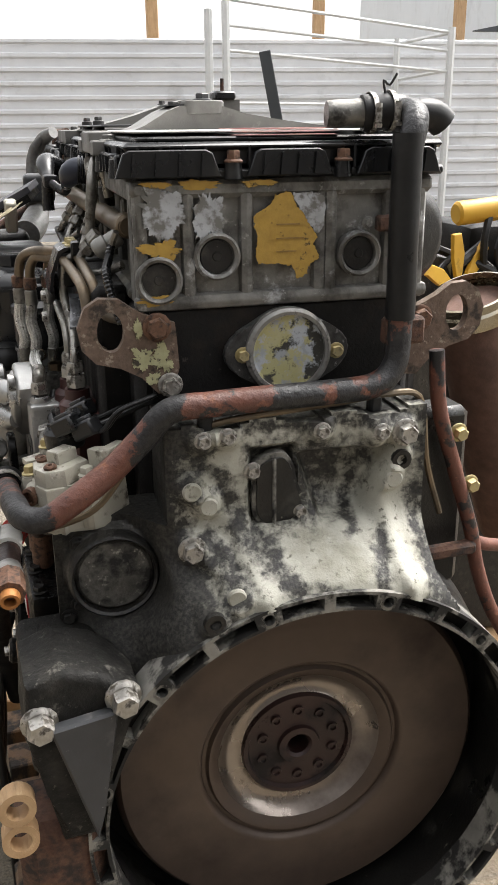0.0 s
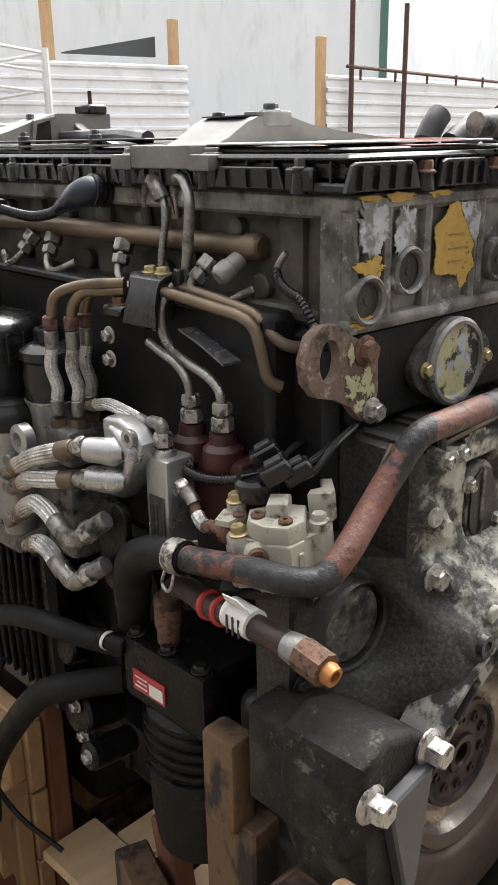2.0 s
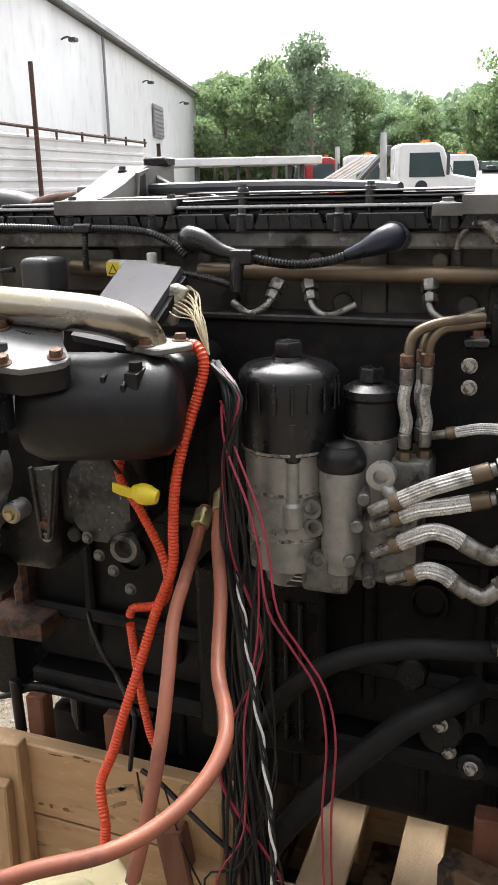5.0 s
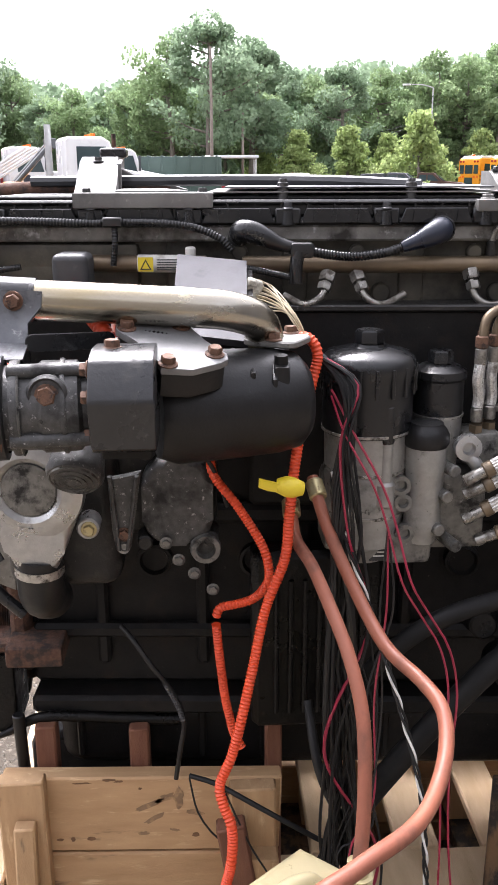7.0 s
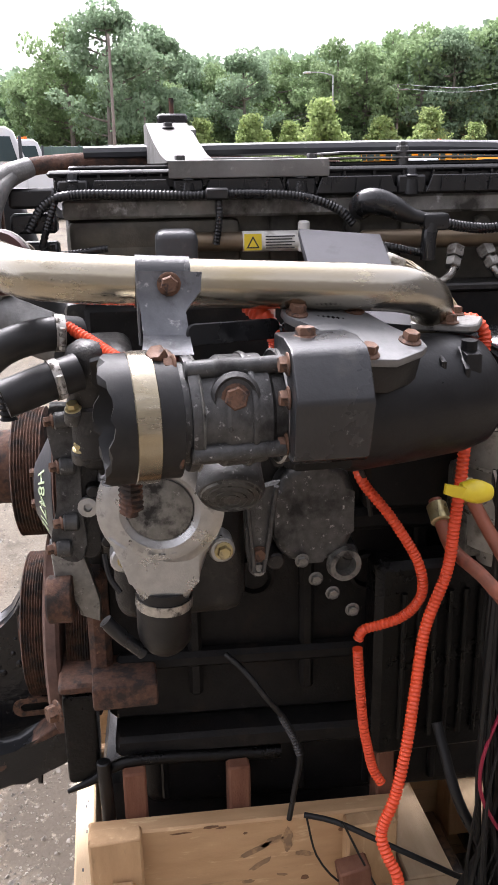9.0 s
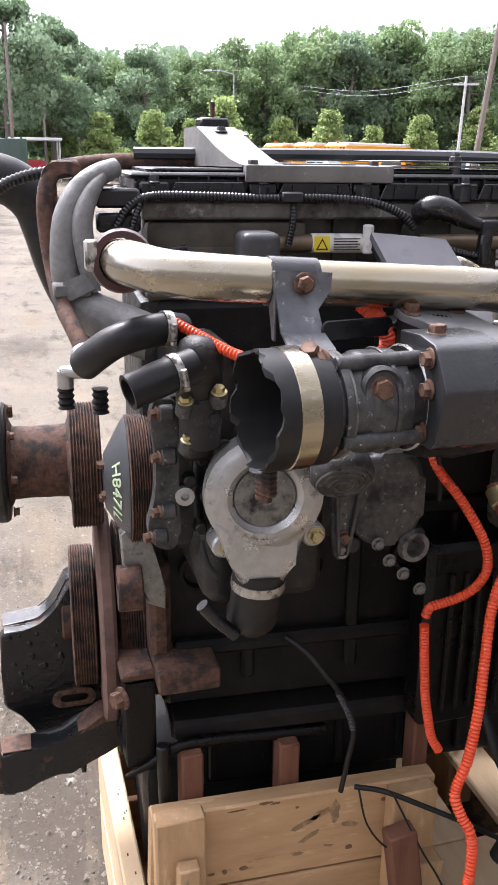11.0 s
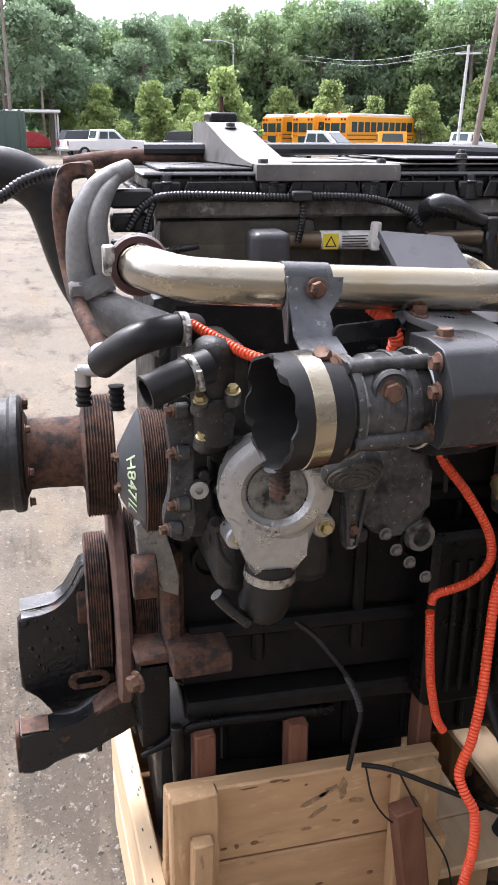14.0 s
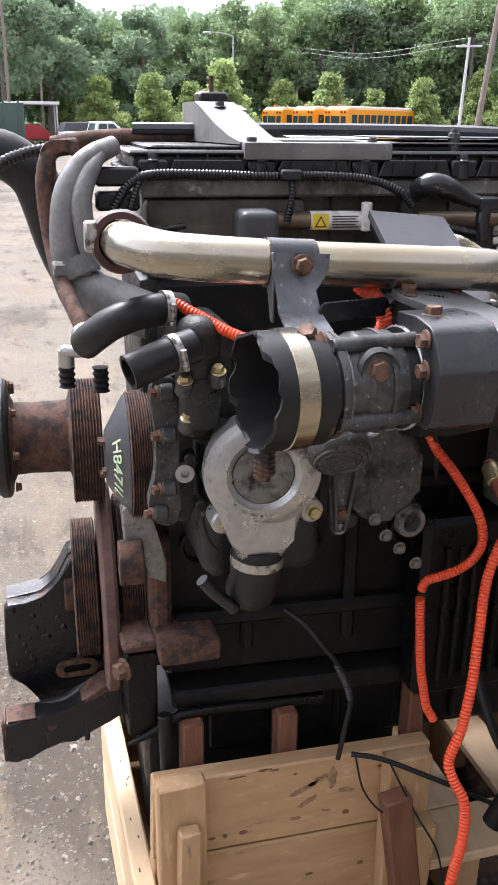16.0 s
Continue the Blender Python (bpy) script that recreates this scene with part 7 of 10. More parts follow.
# dark red pump with its fittings
rp = part("fuel_pump", box(B(), (0.13, 1.15, 1.23), (0.20, 1.31, 1.325), 0.012, seg=2), "red_dark", engine, "dark red fuel pump body")
for y in (1.25, 1.193):
    part("pump_riser", lathe(B(), [(0.026, 1.31), (0.026, 1.335), (0.018, 1.342), (0.017, 1.356)], (0.141, y, 0), (0, 0, 1), 18), "red_dark", rp)
    nut(rp, (0.141, y, 1.365), (0, 0, 1), 0.0145, 0.022, "steel")
    nut(rp, (0.141, y, 1.385), (0, 0, 1), 0.0125, 0.018, "steel")
part("conduit", tube(B(), [(0.12, 1.31, 1.318), (0.108, 1.25, 1.31), (0.105, 1.19, 1.305), (0.112, 1.13, 1.318), (0.12, 1.09, 1.34), (0.125, 1.075, 1.36)], 0.0065, 10, ribs=0.0012, pitch=0.005), "plastic", engine, "black corrugated conduit")


# braided hoses between filter block and manifold
def braided_hose(pts, r=0.0125, elbow=False):
    root = part("braided_hose", tube(B(), pts, r, 32, 0.006, flute=0.0014), "braid", engine, "silver steel-braided hose")
    a, b = [Vector(p) for p in pts[:2]]
    d = (a - b).normalized()
    part("collar", cyl(B(), a - d * 0.002, a + d * 0.014, r + 0.0012, seg=18, bevel=0.002), "rail", root, "brown tarnished hose collar")
    part("end_fitting", cyl(B(), a + d * 0.012, a + d * 0.05, r * 0.8, seg=12, bevel=0.002), "tube", root)
    a, b = [Vector(p) for p in (pts[-1], pts[-2])]
    d = (a - b).normalized()
    part("collar", cyl(B(), a - d * 0.003, a + d * 0.026, r + 0.0006, seg=18, bevel=0.002), "rail" if not elbow else "tube", root, "brown tarnished hose collar")
    if not elbow:
        part("end_fitting", cyl(B(), a + d * 0.024, a + d * 0.034, r * 0.8, seg=12, bevel=0.001), "tube", root)
        nut(root, a + d * 0.041, d, r * 1.12, 0.016, "steel")
    return root


braided_hose([(0.018, 1.480, 1.273), (0.016, 1.44, 1.295), (0.018, 1.41, 1.307), (0.024, 1.380, 1.317)])
braided_hose([(0.020, 1.478, 1.247), (0.016, 1.45, 1.262), (0.018, 1.41, 1.271), (0.024, 1.380, 1.277)])
braided_hose([(0.016, 1.478, 1.207), (0.011, 1.455, 1.222), (0.010, 1.430, 1.233), (0.010, 1.405, 1.229), (0.010, 1.388, 1.220)], elbow=True)
braided_hose([(0.016, 1.452, 1.163), (0.012, 1.435, 1.171), (0.012, 1.414, 1.167), (0.012, 1.399, 1.157)], elbow=True)
braided_hose([(0.112, 1.415, 1.353), (0.103, 1.375, 1.364), (0.098, 1.335, 1.364), (0.099, 1.305, 1.358)], 0.0085, True)
for p0, p1, p2 in (((0.010, 1.366, 1.210), (0.010, 1.345, 1.203), (0.019, 1.324, 1.220)), ((0.012, 1.379, 1.147), (0.012, 1.356, 1.138), (0.020, 1.334, 1.154))):
    el = part("elbow_fitting", tube(B(), [p0, p1, p2], 0.0125, 12, 0.005), "tube", engine, "grey elbow fitting")
    nut(el, p2, Vector(p2) - Vector(p1), 0.0155, 0.02, "steel")
    part("elbow_tail", cyl(B(), p2, Vector(p2) + (Vector(p2) - Vector(p1)) * 1.3, 0.013, seg=14, bevel=0.002), "alu_dirty", el)

# cast manifold
mf = part("fuel_manifold", box(B(), (0.075, 1.226, 1.195), (0.125, 1.272, 1.325), 0.008, seg=2), "alu", engine, "raw aluminium fuel manifold casting")
ARMP = [(1.338, 1.360), (1.330, 1.365), (1.303, 1.367), (1.276, 1.358), (1.259, 1.342), (1.260, 1.324), (1.276, 1.300), (1.290, 1.276), (1.304, 1.258), (1.330, 1.256), (1.338, 1.266), (1.334, 1.31)]
bm = prism(B(), ARMP, (0.062, 0, 0), (0, 1, 0), (0, 0, 1), 0.030, 0.006, 3)
for z in (1.328, 1.289):
    lathe(bm, [(0.0150, -0.004), (0.0165, 0), (0.0175, 0.020), (0.0195, 0.036), (0.012, 0.05)], (0.035, 1.330, z), (0.55, -1, 0), 20)
tube(bm, [(0.064, 1.318, 1.352), (0.060, 1.292, 1.345), (0.060, 1.274, 1.328), (0.061, 1.284, 1.298), (0.064, 1.305, 1.268)], 0.010, 14, 0.006, radii=[0.006, 0.009, 0.0105, 0.009, 0.006])
part("port_arm", bm, "alu", mf, "pale cast ports and curved arm")
part("lug", lathe(B(), [(0.010, 0), (0.012, 0.003), (0.012, 0.010), (0.006, 0.010), (0.005, 0.003), (0, 0.003)], (0.062, 1.272, 1.351), (-1, 0, 0), 16), "alu", mf)
part("riser", lathe(B(), [(0.015, 1.30), (0.015, 1.328), (0.012, 1.333)], (0.094, 1.250, 0), (0, 0, 1), 16), "alu", mf)
nut(mf, (0.094, 1.252, 1.343), (0, 0, 1), 0.0125, 0.022, "steel")
part("riser_elbow", tube(B(), [(0.094, 1.253, 1.350), (0.095, 1.257, 1.362), (0.098, 1.278, 1.361)], 0.0088, 12, 0.005), "tube", mf)
part("block_slot", box(B(), (0.0735, 1.233, 1.205), (0.0755, 1.262, 1.275), 0.001), "grey_cast", mf, "recessed grey panel")
for k in range(2):
    part("marking", box(B(), (0.0728, 1.252 - k * 0.006, 1.222), (0.0733, 1.2535 - k * 0.006, 1.262)), "ink", mf, "dark stamped bar")
side = part("side_outlet", cyl(B(), (0.10, 1.243, 1.293), (0.0945, 1.214, 1.284), 0.0105, seg=14, bevel=0.002), "alu", mf)
nut(side, (0.0955, 1.221, 1.286), (-0.2, -1, -0.3), 0.0135, 0.016, "steel")
ot = part("outlet_tube", tube(B(), [(0.094, 1.212, 1.284), (0.092, 1.199, 1.279), (0.089, 1.190, 1.269), (0.085, 1.180, 1.260), (0.079, 1.163, 1.258), (0.074, 1.140, 1.264), (0.070, 1.112, 1.268)], 0.0068, 12, 0.004), "rust_bolt", mf, "brown outlet tube bent towards the module")
part("ferrule", tube(B(), [(0.094, 1.214, 1.2845), (0.0925, 1.202, 1.281), (0.0905, 1.194, 1.274)], 0.0094, 14, 0.004), "tube", ot)
part("braid", tube(B(), [(0.087, 1.185, 1.264), (0.083, 1.174, 1.2585), (0.078, 1.160, 1.2585)], 0.0088, 20, 0.004, flute=0.0008), "braid", ot, "frayed silver braid")
nut(ot, (0.0755, 1.148, 1.262), (-0.2, -1, 0.2), 0.0095, 0.012, "rust_bolt")
part("tube_end", lathe(B(), [(0.010, 0), (0.014, 0.004), (0.014, 0.018), (0.010, 0.022)], (0.072, 1.122, 1.267), (-0.15, -1, 0.12), 14), "rust_bolt", ot, "rusty round end fitting")
part("flange_plate", prism(B(), rounded(0.06, 0.13, 0.02, 4, 1.305, 1.195), (0.055, 0, 0), (0, 1, 0), (0, 0, 1), -0.012, 0.002), "oily", engine, "dark oval flange plate")

# filters
f1 = part("oil_filter", lathe(B(), [(0.038, 1.09), (0.045, 1.115), (0.064, 1.125), (0.066, 1.17), (0.068, 1.175), (0.068, 1.245), (0.066, 1.25), (0.069, 1.26), (0.070, 1.318), (0.066, 1.328)], (0.10, 1.670, 0), (0, 0, 1), 36), "filter_alu", engine, "oil filter with grimy aluminium housing")
part("filter_cap", lathe(B(), [(0.073, 1.318), (0.0745, 1.326), (0.074, 1.40), (0.078, 1.425), (0.077, 1.437), (0.068, 1.448), (0.04, 1.456), (0.028, 1.458), (0.026, 1.462), (0, 1.463)], (0.10, 1.670, 0), (0, 0, 1), 36), "plastic", f1, "black plastic screw cap")
for k in range(18):
    a = 2 * math.pi * k / 18
    part("cap_rib", box(B(), (0.076, -0.003, 1.385), (0.0795, 0.003, 1.432), 0.001, pose(0.10, 1.670, 0, 0, 0, math.degrees(a))), "plastic", f1)
for z_, r_ in ((1.255, 0.070), (1.18, 0.0695), (1.322, 0.0755)):
    part("filter_ring", lathe(B(), [(r_ - 0.003, z_ - 0.003), (r_, z_ - 0.002), (r_, z_ + 0.002), (r_ - 0.003, z_ + 0.003)], (0.10, 1.670, 0), (0, 0, 1), 36, cap=False), "steel", f1, "bright steel ring")
part("cap_hex", hexhead(B(), (0.10, 1.670, 1.458), (0, 0, 1), 0.024, 0.026, washer=False), "plastic", f1)
f2_ = part("fuel_filter", lathe(B(), [(0.03, 1.21), (0.036, 1.22), (0.038, 1.30), (0.041, 1.305), (0.041, 1.34)], (0.125, 1.545, 0), (0, 0, 1), 28), "filter_alu", engine, "fuel filter with grimy aluminium housing")
part("filter_cap", lathe(B(), [(0.041, 1.336), (0.042, 1.342), (0.041, 1.395), (0.045, 1.40), (0.044, 1.412), (0.03, 1.42), (0.022, 1.422), (0, 1.422)], (0.125, 1.545, 0), (0, 0, 1), 28), "plastic", f2_, "black plastic screw cap")
part("filter_ring", lathe(B(), [(0.040, 1.333), (0.0435, 1.334), (0.0435, 1.338), (0.040, 1.339)], (0.125, 1.545, 0), (0, 0, 1), 28, cap=False), "steel", f2_, "bright steel ring")
part("cap_hex", hexhead(B(), (0.125, 1.545, 1.418), (0, 0, 1), 0.021, 0.026, washer=False), "plastic", f2_)
f3 = part("separator", lathe(B(), [(0.024, 1.13), (0.026, 1.15), (0.031, 1.16), (0.032, 1.255), (0.034, 1.26), (0.034, 1.30)], (0.065, 1.577, 0), (0, 0, 1), 26), "filter_alu", engine, "small pale separator canister")
part("filter_cap", lathe(B(), [(0.0345, 1.298), (0.0375, 1.304), (0.037, 1.318), (0.032, 1.328), (0.027, 1.333), (0.026, 1.337), (0.012, 1.340), (0, 1.340)], (0.065, 1.577, 0), (0, 0, 1), 26), "gloss_black", f3, "glossy black screw cap")
pg = part("drain_valve", lathe(B(), [(0.010, 1.20), (0.017, 1.205), (0.017, 1.24), (0.012, 1.245), (0.012, 1.325)], (0.042, 1.648, 0), (0, 0, 1), 16), "filter_alu", engine, "grimy valve stem")
part("valve_cap", lathe(B(), [(0.0125, 1.31), (0.014, 1.315), (0.0135, 1.37), (0.010, 1.374), (0, 1.374)], (0.042, 1.648, 0), (0, 0, 1), 16), "plastic", pg, "black plug cap")
bm = box(B(), (0.085, 1.46, 1.10), (0.175, 1.74, 1.24), 0.015, seg=2)
box(bm, (0.08, 1.445, 1.255), (0.15, 1.51, 1.312), 0.010, seg=2)
box(bm, (0.05, 1.56, 1.09), (0.12, 1.64, 1.16), 0.012, seg=2)
part("filter_block", bm, "alu_dirty", engine, "grimy cast filter carrier")
part("carrier_lug", lathe(B(), [(0.014, 0), (0.022, 0.004), (0.022, 0.02), (0.011, 0.022), (0.009, 0.01), (0, 0.01)], (0.06, 1.513, 1.298), (-1, 0, 0), 20), "alu", engine, "pale round carrier lug")
part("carrier_arm", tube(B(), [(0.05, 1.51, 1.285), (0.045, 1.495, 1.265), (0.05, 1.48, 1.235)], 0.011, 10, 0.006), "alu", engine)
for y, z in ((1.555, 1.160), (1.525, 1.130), (1.545, 1.218), (1.535, 1.262)):
    part("port_fitting", cyl(B(), (0.03, y, z), (0.09, y + 0.015, z), 0.0105, seg=14, bevel=0.002), "alu_dirty", engine, "grimy hose port")
for y, z, r in ((1.62, 1.235, 0.017), (1.615, 1.205, 0.015), (1.70, 1.155, 0.02), (1.61, 1.15, 0.016)):
    part("port_boss", lathe(B(), [(r, 0), (r, 0.012), (r * 0.6, 0.012), (r * 0.5, 0.003), (0, 0.003)], (0.055, y, z), (-1, 0, 0), 16), "alu_dirty", engine)
part("data_plate", box(B(), (0.060, 1.625, 1.095), (0.062, 1.665, 1.125)), "ink", engine, "small black data plate")
for k in range(3):
    part("print_bar", box(B(), (0.0590, 1.63, 1.103 + k * 0.007), (0.0596, 1.658 - 0.006 * k, 1.1055 + k * 0.007)), "white_label", engine)

# dosing module on its tilted bed
DU, DV = Vector((0.712, -0.70, 0.085)).normalized(), Vector((0.70, 0.712, 0.02)).normalized()
DW = DU.cross(DV)
DO = Vector((0.061, 1.087, 1.279))


def dp(u, v, w=0.0):
    """A place on the module: along its front edge, inwards and up, from its near bolt."""
    return DO + DU * u + DV * v + DW * w


def dslab(bm, ring, w0, w1, bevel=0.002):
    return prism(bm, ring, dp(0, 0, w0), DU, DV, w1 - w0, bevel, 2)


bm = dslab(B(), [(-0.013, -0.004), (-0.006, -0.012), (0.007, -0.012), (0.014, -0.010), (0.030, -0.030), (0.056, -0.041), (0.074, -0.026), (0.082, -0.012), (0.100, -0.012), (0.107, 0.0), (0.110, 0.052), (0.0, 0.054), (-0.018, 0.034)], -0.066, -0.004, 0.004)
md = part("dosing_module", bm, "alu_cream", engine, "pale cream cast dosing module")
bm = dslab(B(), [(0.011, -0.006), (0.029, -0.027), (0.055, -0.037), (0.075, -0.022), (0.080, 0.020), (0.052, 0.034), (0.014, 0.024)], -0.006, 0.018, 0.004)
dslab(bm, [(0.034, -0.004), (0.058, -0.010), (0.064, 0.020), (0.040, 0.026)], 0.016, 0.034, 0.003)
part("module_cap", bm, "alu_cream", md)
bm = dslab(B(), [(0.082, 0.018), (0.108, 0.012), (0.114, 0.020), (0.114, 0.056), (0.100, 0.058), (0.102, 0.030), (0.086, 0.030)], -0.004, 0.032, 0.002)
part("module_wall", bm, "alu_cream", md, "pale upright wall of the casting")
part("side_plate", dslab(B(), [(-0.026, 0.016), (-0.010, 0.006), (0.010, 0.024), (0.004, 0.044), (-0.016, 0.044)], 0.004, 0.012, 0.001), "alu_cream", md)
for u_, v_ in ((0.0, 0.0), (0.092, -0.001), (0.0, 0.040)):
    part("bolt_column", cyl(B(), dp(u_, v_, -0.064), dp(u_, v_, 0.005 if u_ > 0.05 else 0.022 if v_ > 0.01 else -0.001), 0.0125, 0.0115, seg=18, bevel=0.002), "alu_cream", md)
    bolts([dp(u_, v_, 0.005 if u_ > 0.05 else 0.022 if v_ > 0.01 else -0.001)], DW, 0.0088, 0.011, "brass" if v_ > 0.01 or u_ < 0.01 else "alu_cream", md)
for u_ in (0.022, 0.045, 0.068):
    part("module_rib", prism(B(), [(u_ - 0.003, -0.042 + 0.55 * abs(u_ - 0.056)), (u_ + 0.003, -0.042 + 0.55 * abs(u_ - 0.056)), (u_ + 0.003, 0.0), (u_ - 0.003, 0.0)], dp(0, 0, -0.066), DU, DV, 0.05, 0.001), "alu_cream", md)
for u_, v_ in ((0.024, 0.000), (0.054, -0.023)):
    part("screw", lathe(B(), [(0.008, 0), (0.0085, 0.003), (0.006, 0.0055), (0.003, 0.005), (0.003, 0.002), (0, 0.002)], dp(u_, v_, 0.018), DW, 16), "rust_bolt", md, "rusty socket screw")
part("screw", lathe(B(), [(0.0065, 0), (0.007, 0.003), (0.004, 0.005), (0, 0.004)], dp(0.002, 0.020, 0.012), DW, 14), "rust_bolt", md)
part("solenoid", lathe(B(), [(0.0245, 0), (0.026, 0.004), (0.0265, 0.022), (0.022, 0.027), (0, 0.028)], dp(0.026, 0.046, 0.022), DW, 26), "plastic", md, "round black solenoid cap")
part("solenoid_grip", box(B(), (-0.020, -0.003, 0.0), (0.020, 0.003, 0.005), 0.001, Matrix.Translation(dp(0.026, 0.046, 0.0485)) @ Matrix.Rotation(-0.3, 4, "Z")), "plastic", md)
part("module_boss", lathe(B(), [(0.016, 0), (0.0165, 0.010), (0.013, 0.014), (0.012, 0.016)], dp(0.020, -0.010, -0.020), -DV, 18), "alu_cream", md)
part("module_port", lathe(B(), [(0.010, 0.012), (0.0125, 0.014), (0.012, 0.024), (0.008, 0.025), (0.007, 0.018), (0, 0.018)], dp(0.020, -0.010, -0.020), -DV, 18), "rust_bolt", md, "copper-brown open port")
part("module_foot", dslab(B(), [(-0.03, -0.004), (0.02, -0.02), (0.11, -0.012), (0.118, 0.06), (-0.02, 0.06)], -0.078, -0.067, 0.002), "black_dusty", md, "dusty black bed plate")
part("bleed_pipe", tube(B(), [dp(0.022, -0.036, -0.034), dp(0.050, -0.048, -0.050), dp(0.086, -0.036, -0.044), dp(0.118, -0.016, -0.026), dp(0.15, 0.012, 0.020), dp(0.185, 0.045, 0.07)], 0.0042, 8, 0.008), "rail", md, "thin brown bleed pipe")
for (u_, v_, w_), lead in (((0.050, 0.026, 0.046), ((0.075, 0.045, 0.052), (0.105, 0.06, 0.062), (0.14, 0.09, 0.075))), ((0.074, 0.034, 0.040), ((0.095, 0.042, 0.05), (0.12, 0.05, 0.075), (0.15, 0.085, 0.085))), ((0.040, 0.072, 0.050), ((0.055, 0.085, 0.05), (0.08, 0.11, 0.058), (0.11, 0.15, 0.05)))):
    w_ += 0.012
    q_ = dp(u_, v_, w_)
    cn = part("connector", box(B(), (-0.018, -0.012, -0.010), (0.018, 0.012, 0.012), 0.003, Matrix.Translation(q_) @ Matrix.Rotation(-0.75, 4, "Z") @ Matrix.Rotation(-0.5, 4, "Y")), "plastic", engine, "black plug connector")
    part("latch", box(B(), (-0.008, -0.007, 0.012), (0.012, 0.007, 0.017), 0.001, Matrix.Translation(q_) @ Matrix.Rotation(-0.75, 4, "Z") @ Matrix.Rotation(-0.5, 4, "Y")), "dark_grey", cn)
    for s_ in (-0.004, 0.004):
        part("lead", tube(B(), [q_ + DV * s_] + [dp(*p_) + DV * s_ for p_ in lead], 0.0032, 7, 0.008), "rubber", cn, "thin black lead")
# elbow hose and lower hose
eh = part("elbow_hose", tube(B(), [(0.030, 1.142, 1.239), (0.030, 1.165, 1.236), (0.031, 1.19, 1.230), (0.034, 1.218, 1.220), (0.040, 1.252, 1.198), (0.052, 1.278, 1.165), (0.066, 1.300, 1.12), (0.08, 1.32, 1.06)], 0.022, 18, 0.008, radii=[0.0185, 0.0195, 0.022, 0.024, 0.026, 0.026, 0.024, 0.022]), "hose_dull", engine, "black rubber elbow hose")
clamp(eh, (0.030, 1.155, 1.2375), (0, 1, -0.15), 0.0205, "spring band clamp", 0.022)
part("clamp_tail", tube(B(), [(0.016, 1.150, 1.222), (0.011, 1.150, 1.206), (0.012, 1.160, 1.198), (0.014, 1.170, 1.205), (0.018, 1.168, 1.220)], 0.0022, 8, 0.004), "steel", eh, "bright bent clamp tail")
LOW = [(0.075, 1.237, 1.120), (0.068, 1.215, 1.158), (0.050, 1.165, 1.183), (0.034, 1.11, 1.190), (0.025, 1.06, 1.199), (0.019, 1.0, 1.203), (0.017, 0.965, 1.203)]
lh = part("lower_hose", tube(B(), LOW, 0.0150, 16, 0.008), "maroon", engine, "dark maroon-black return hose")
part("paper_tag", tube(B(), [(0.0235, 1.062, 1.2048), (0.020, 1.022, 1.2045)], 0.0178, 18, 0.006), "white_label", lh, "white paper tag with small print")
part("tag_flap", prism(B(), [(0, 0), (0.040, 0.0), (0.038, 0.016), (0.010, 0.022), (0.0, 0.012)], (0.012, 1.022, 1.2195), (0.1, 1, 0), (-0.5, 0, 0.86), 0.0012), "white_label", lh, "loose end of the paper tag")
for k in range(3):
    part("print_bar", box(B(), (0.0030, 1.030 + 0.009 * k, 1.192), (0.0042, 1.0325 + 0.009 * k, 1.214)), "ink", lh)
part("silver_sleeve", tube(B(), [(0.0175, 0.972, 1.2032), (0.0165, 0.948, 1.2025)], 0.0165, 16, 0.006, radii=[0.0155, 0.0172, 0.0165]), "flange_alu", lh, "scuffed pale sleeve")
part("crimp", tube(B(), [(0.0165, 0.953, 1.2025), (0.0145, 0.918, 1.198)], 0.0185, 8, 0.01), "rust_bolt", lh, "rusty crimped end")
part("open_end", lathe(B(), [(0.011, 0), (0.0125, 0.006), (0.011, 0.014), (0.0075, 0.014), (0.006, 0.0)], (0.0145, 0.920, 1.198), (-0.05, -1, -0.2), 16), "orange_brass", lh, "orange-brown open fitting")
for y in (1.108, 1.080):
    q_ = min(spline(LOW, 0.002), key=lambda p: abs(p.y - y))
    part("red_band", lathe(B(), [(0.0150, -0.004), (0.0182, -0.0025), (0.0182, 0.0025), (0.0150, 0.004)], q_, (0.2, 1, -0.2), 20, cap=False), "red", lh, "red rubber band")
# air compressor low on the side
ac = part("air_compressor", box(B(), (0.045, 1.14, 0.965), (0.19, 1.31, 1.065), 0.014, seg=2), "oily", engine, "black air compressor head")
part("compressor_body", lathe(B(), [(0.05, 0.72), (0.075, 0.74), (0.08, 0.80), (0.08, 0.96), (0.07, 0.97)], (0.12, 1.225, 0), (0, 0, 1), 28), "oily", ac, "black cylindrical compressor barrel")
for k in range(5):
    part("fin", lathe(B(), [(0.08, 0.87 + k * 0.018), (0.086, 0.872 + k * 0.018), (0.086, 0.876 + k * 0.018), (0.08, 0.878 + k * 0.018)], (0.12, 1.225, 0), (0, 0, 1), 28, cap=False), "oily", ac)
lb = part("type_label", box(B(), (0.0425, 1.214, 0.992), (0.0445, 1.280, 1.023)), "red_label", ac, "red and white type label")
part("white_field", box(B(), (0.0415, 1.217, 0.996), (0.0422, 1.245, 1.014)), "white_label", lb)
for k in range(3):
    part("print_bar", box(B(), (0.0415, 1.250, 0.999 + k * 0.007), (0.0422, 1.275 - 0.005 * (k % 2), 1.0012 + k * 0.007)), "white_label", lb)
bolts([(0.06 + dx, y, 1.065) for dx in (0.0, 0.1) for y in (1.16, 1.225, 1.29)], (0, 0, 1), 0.009, 0.009, "black_dusty", ac)
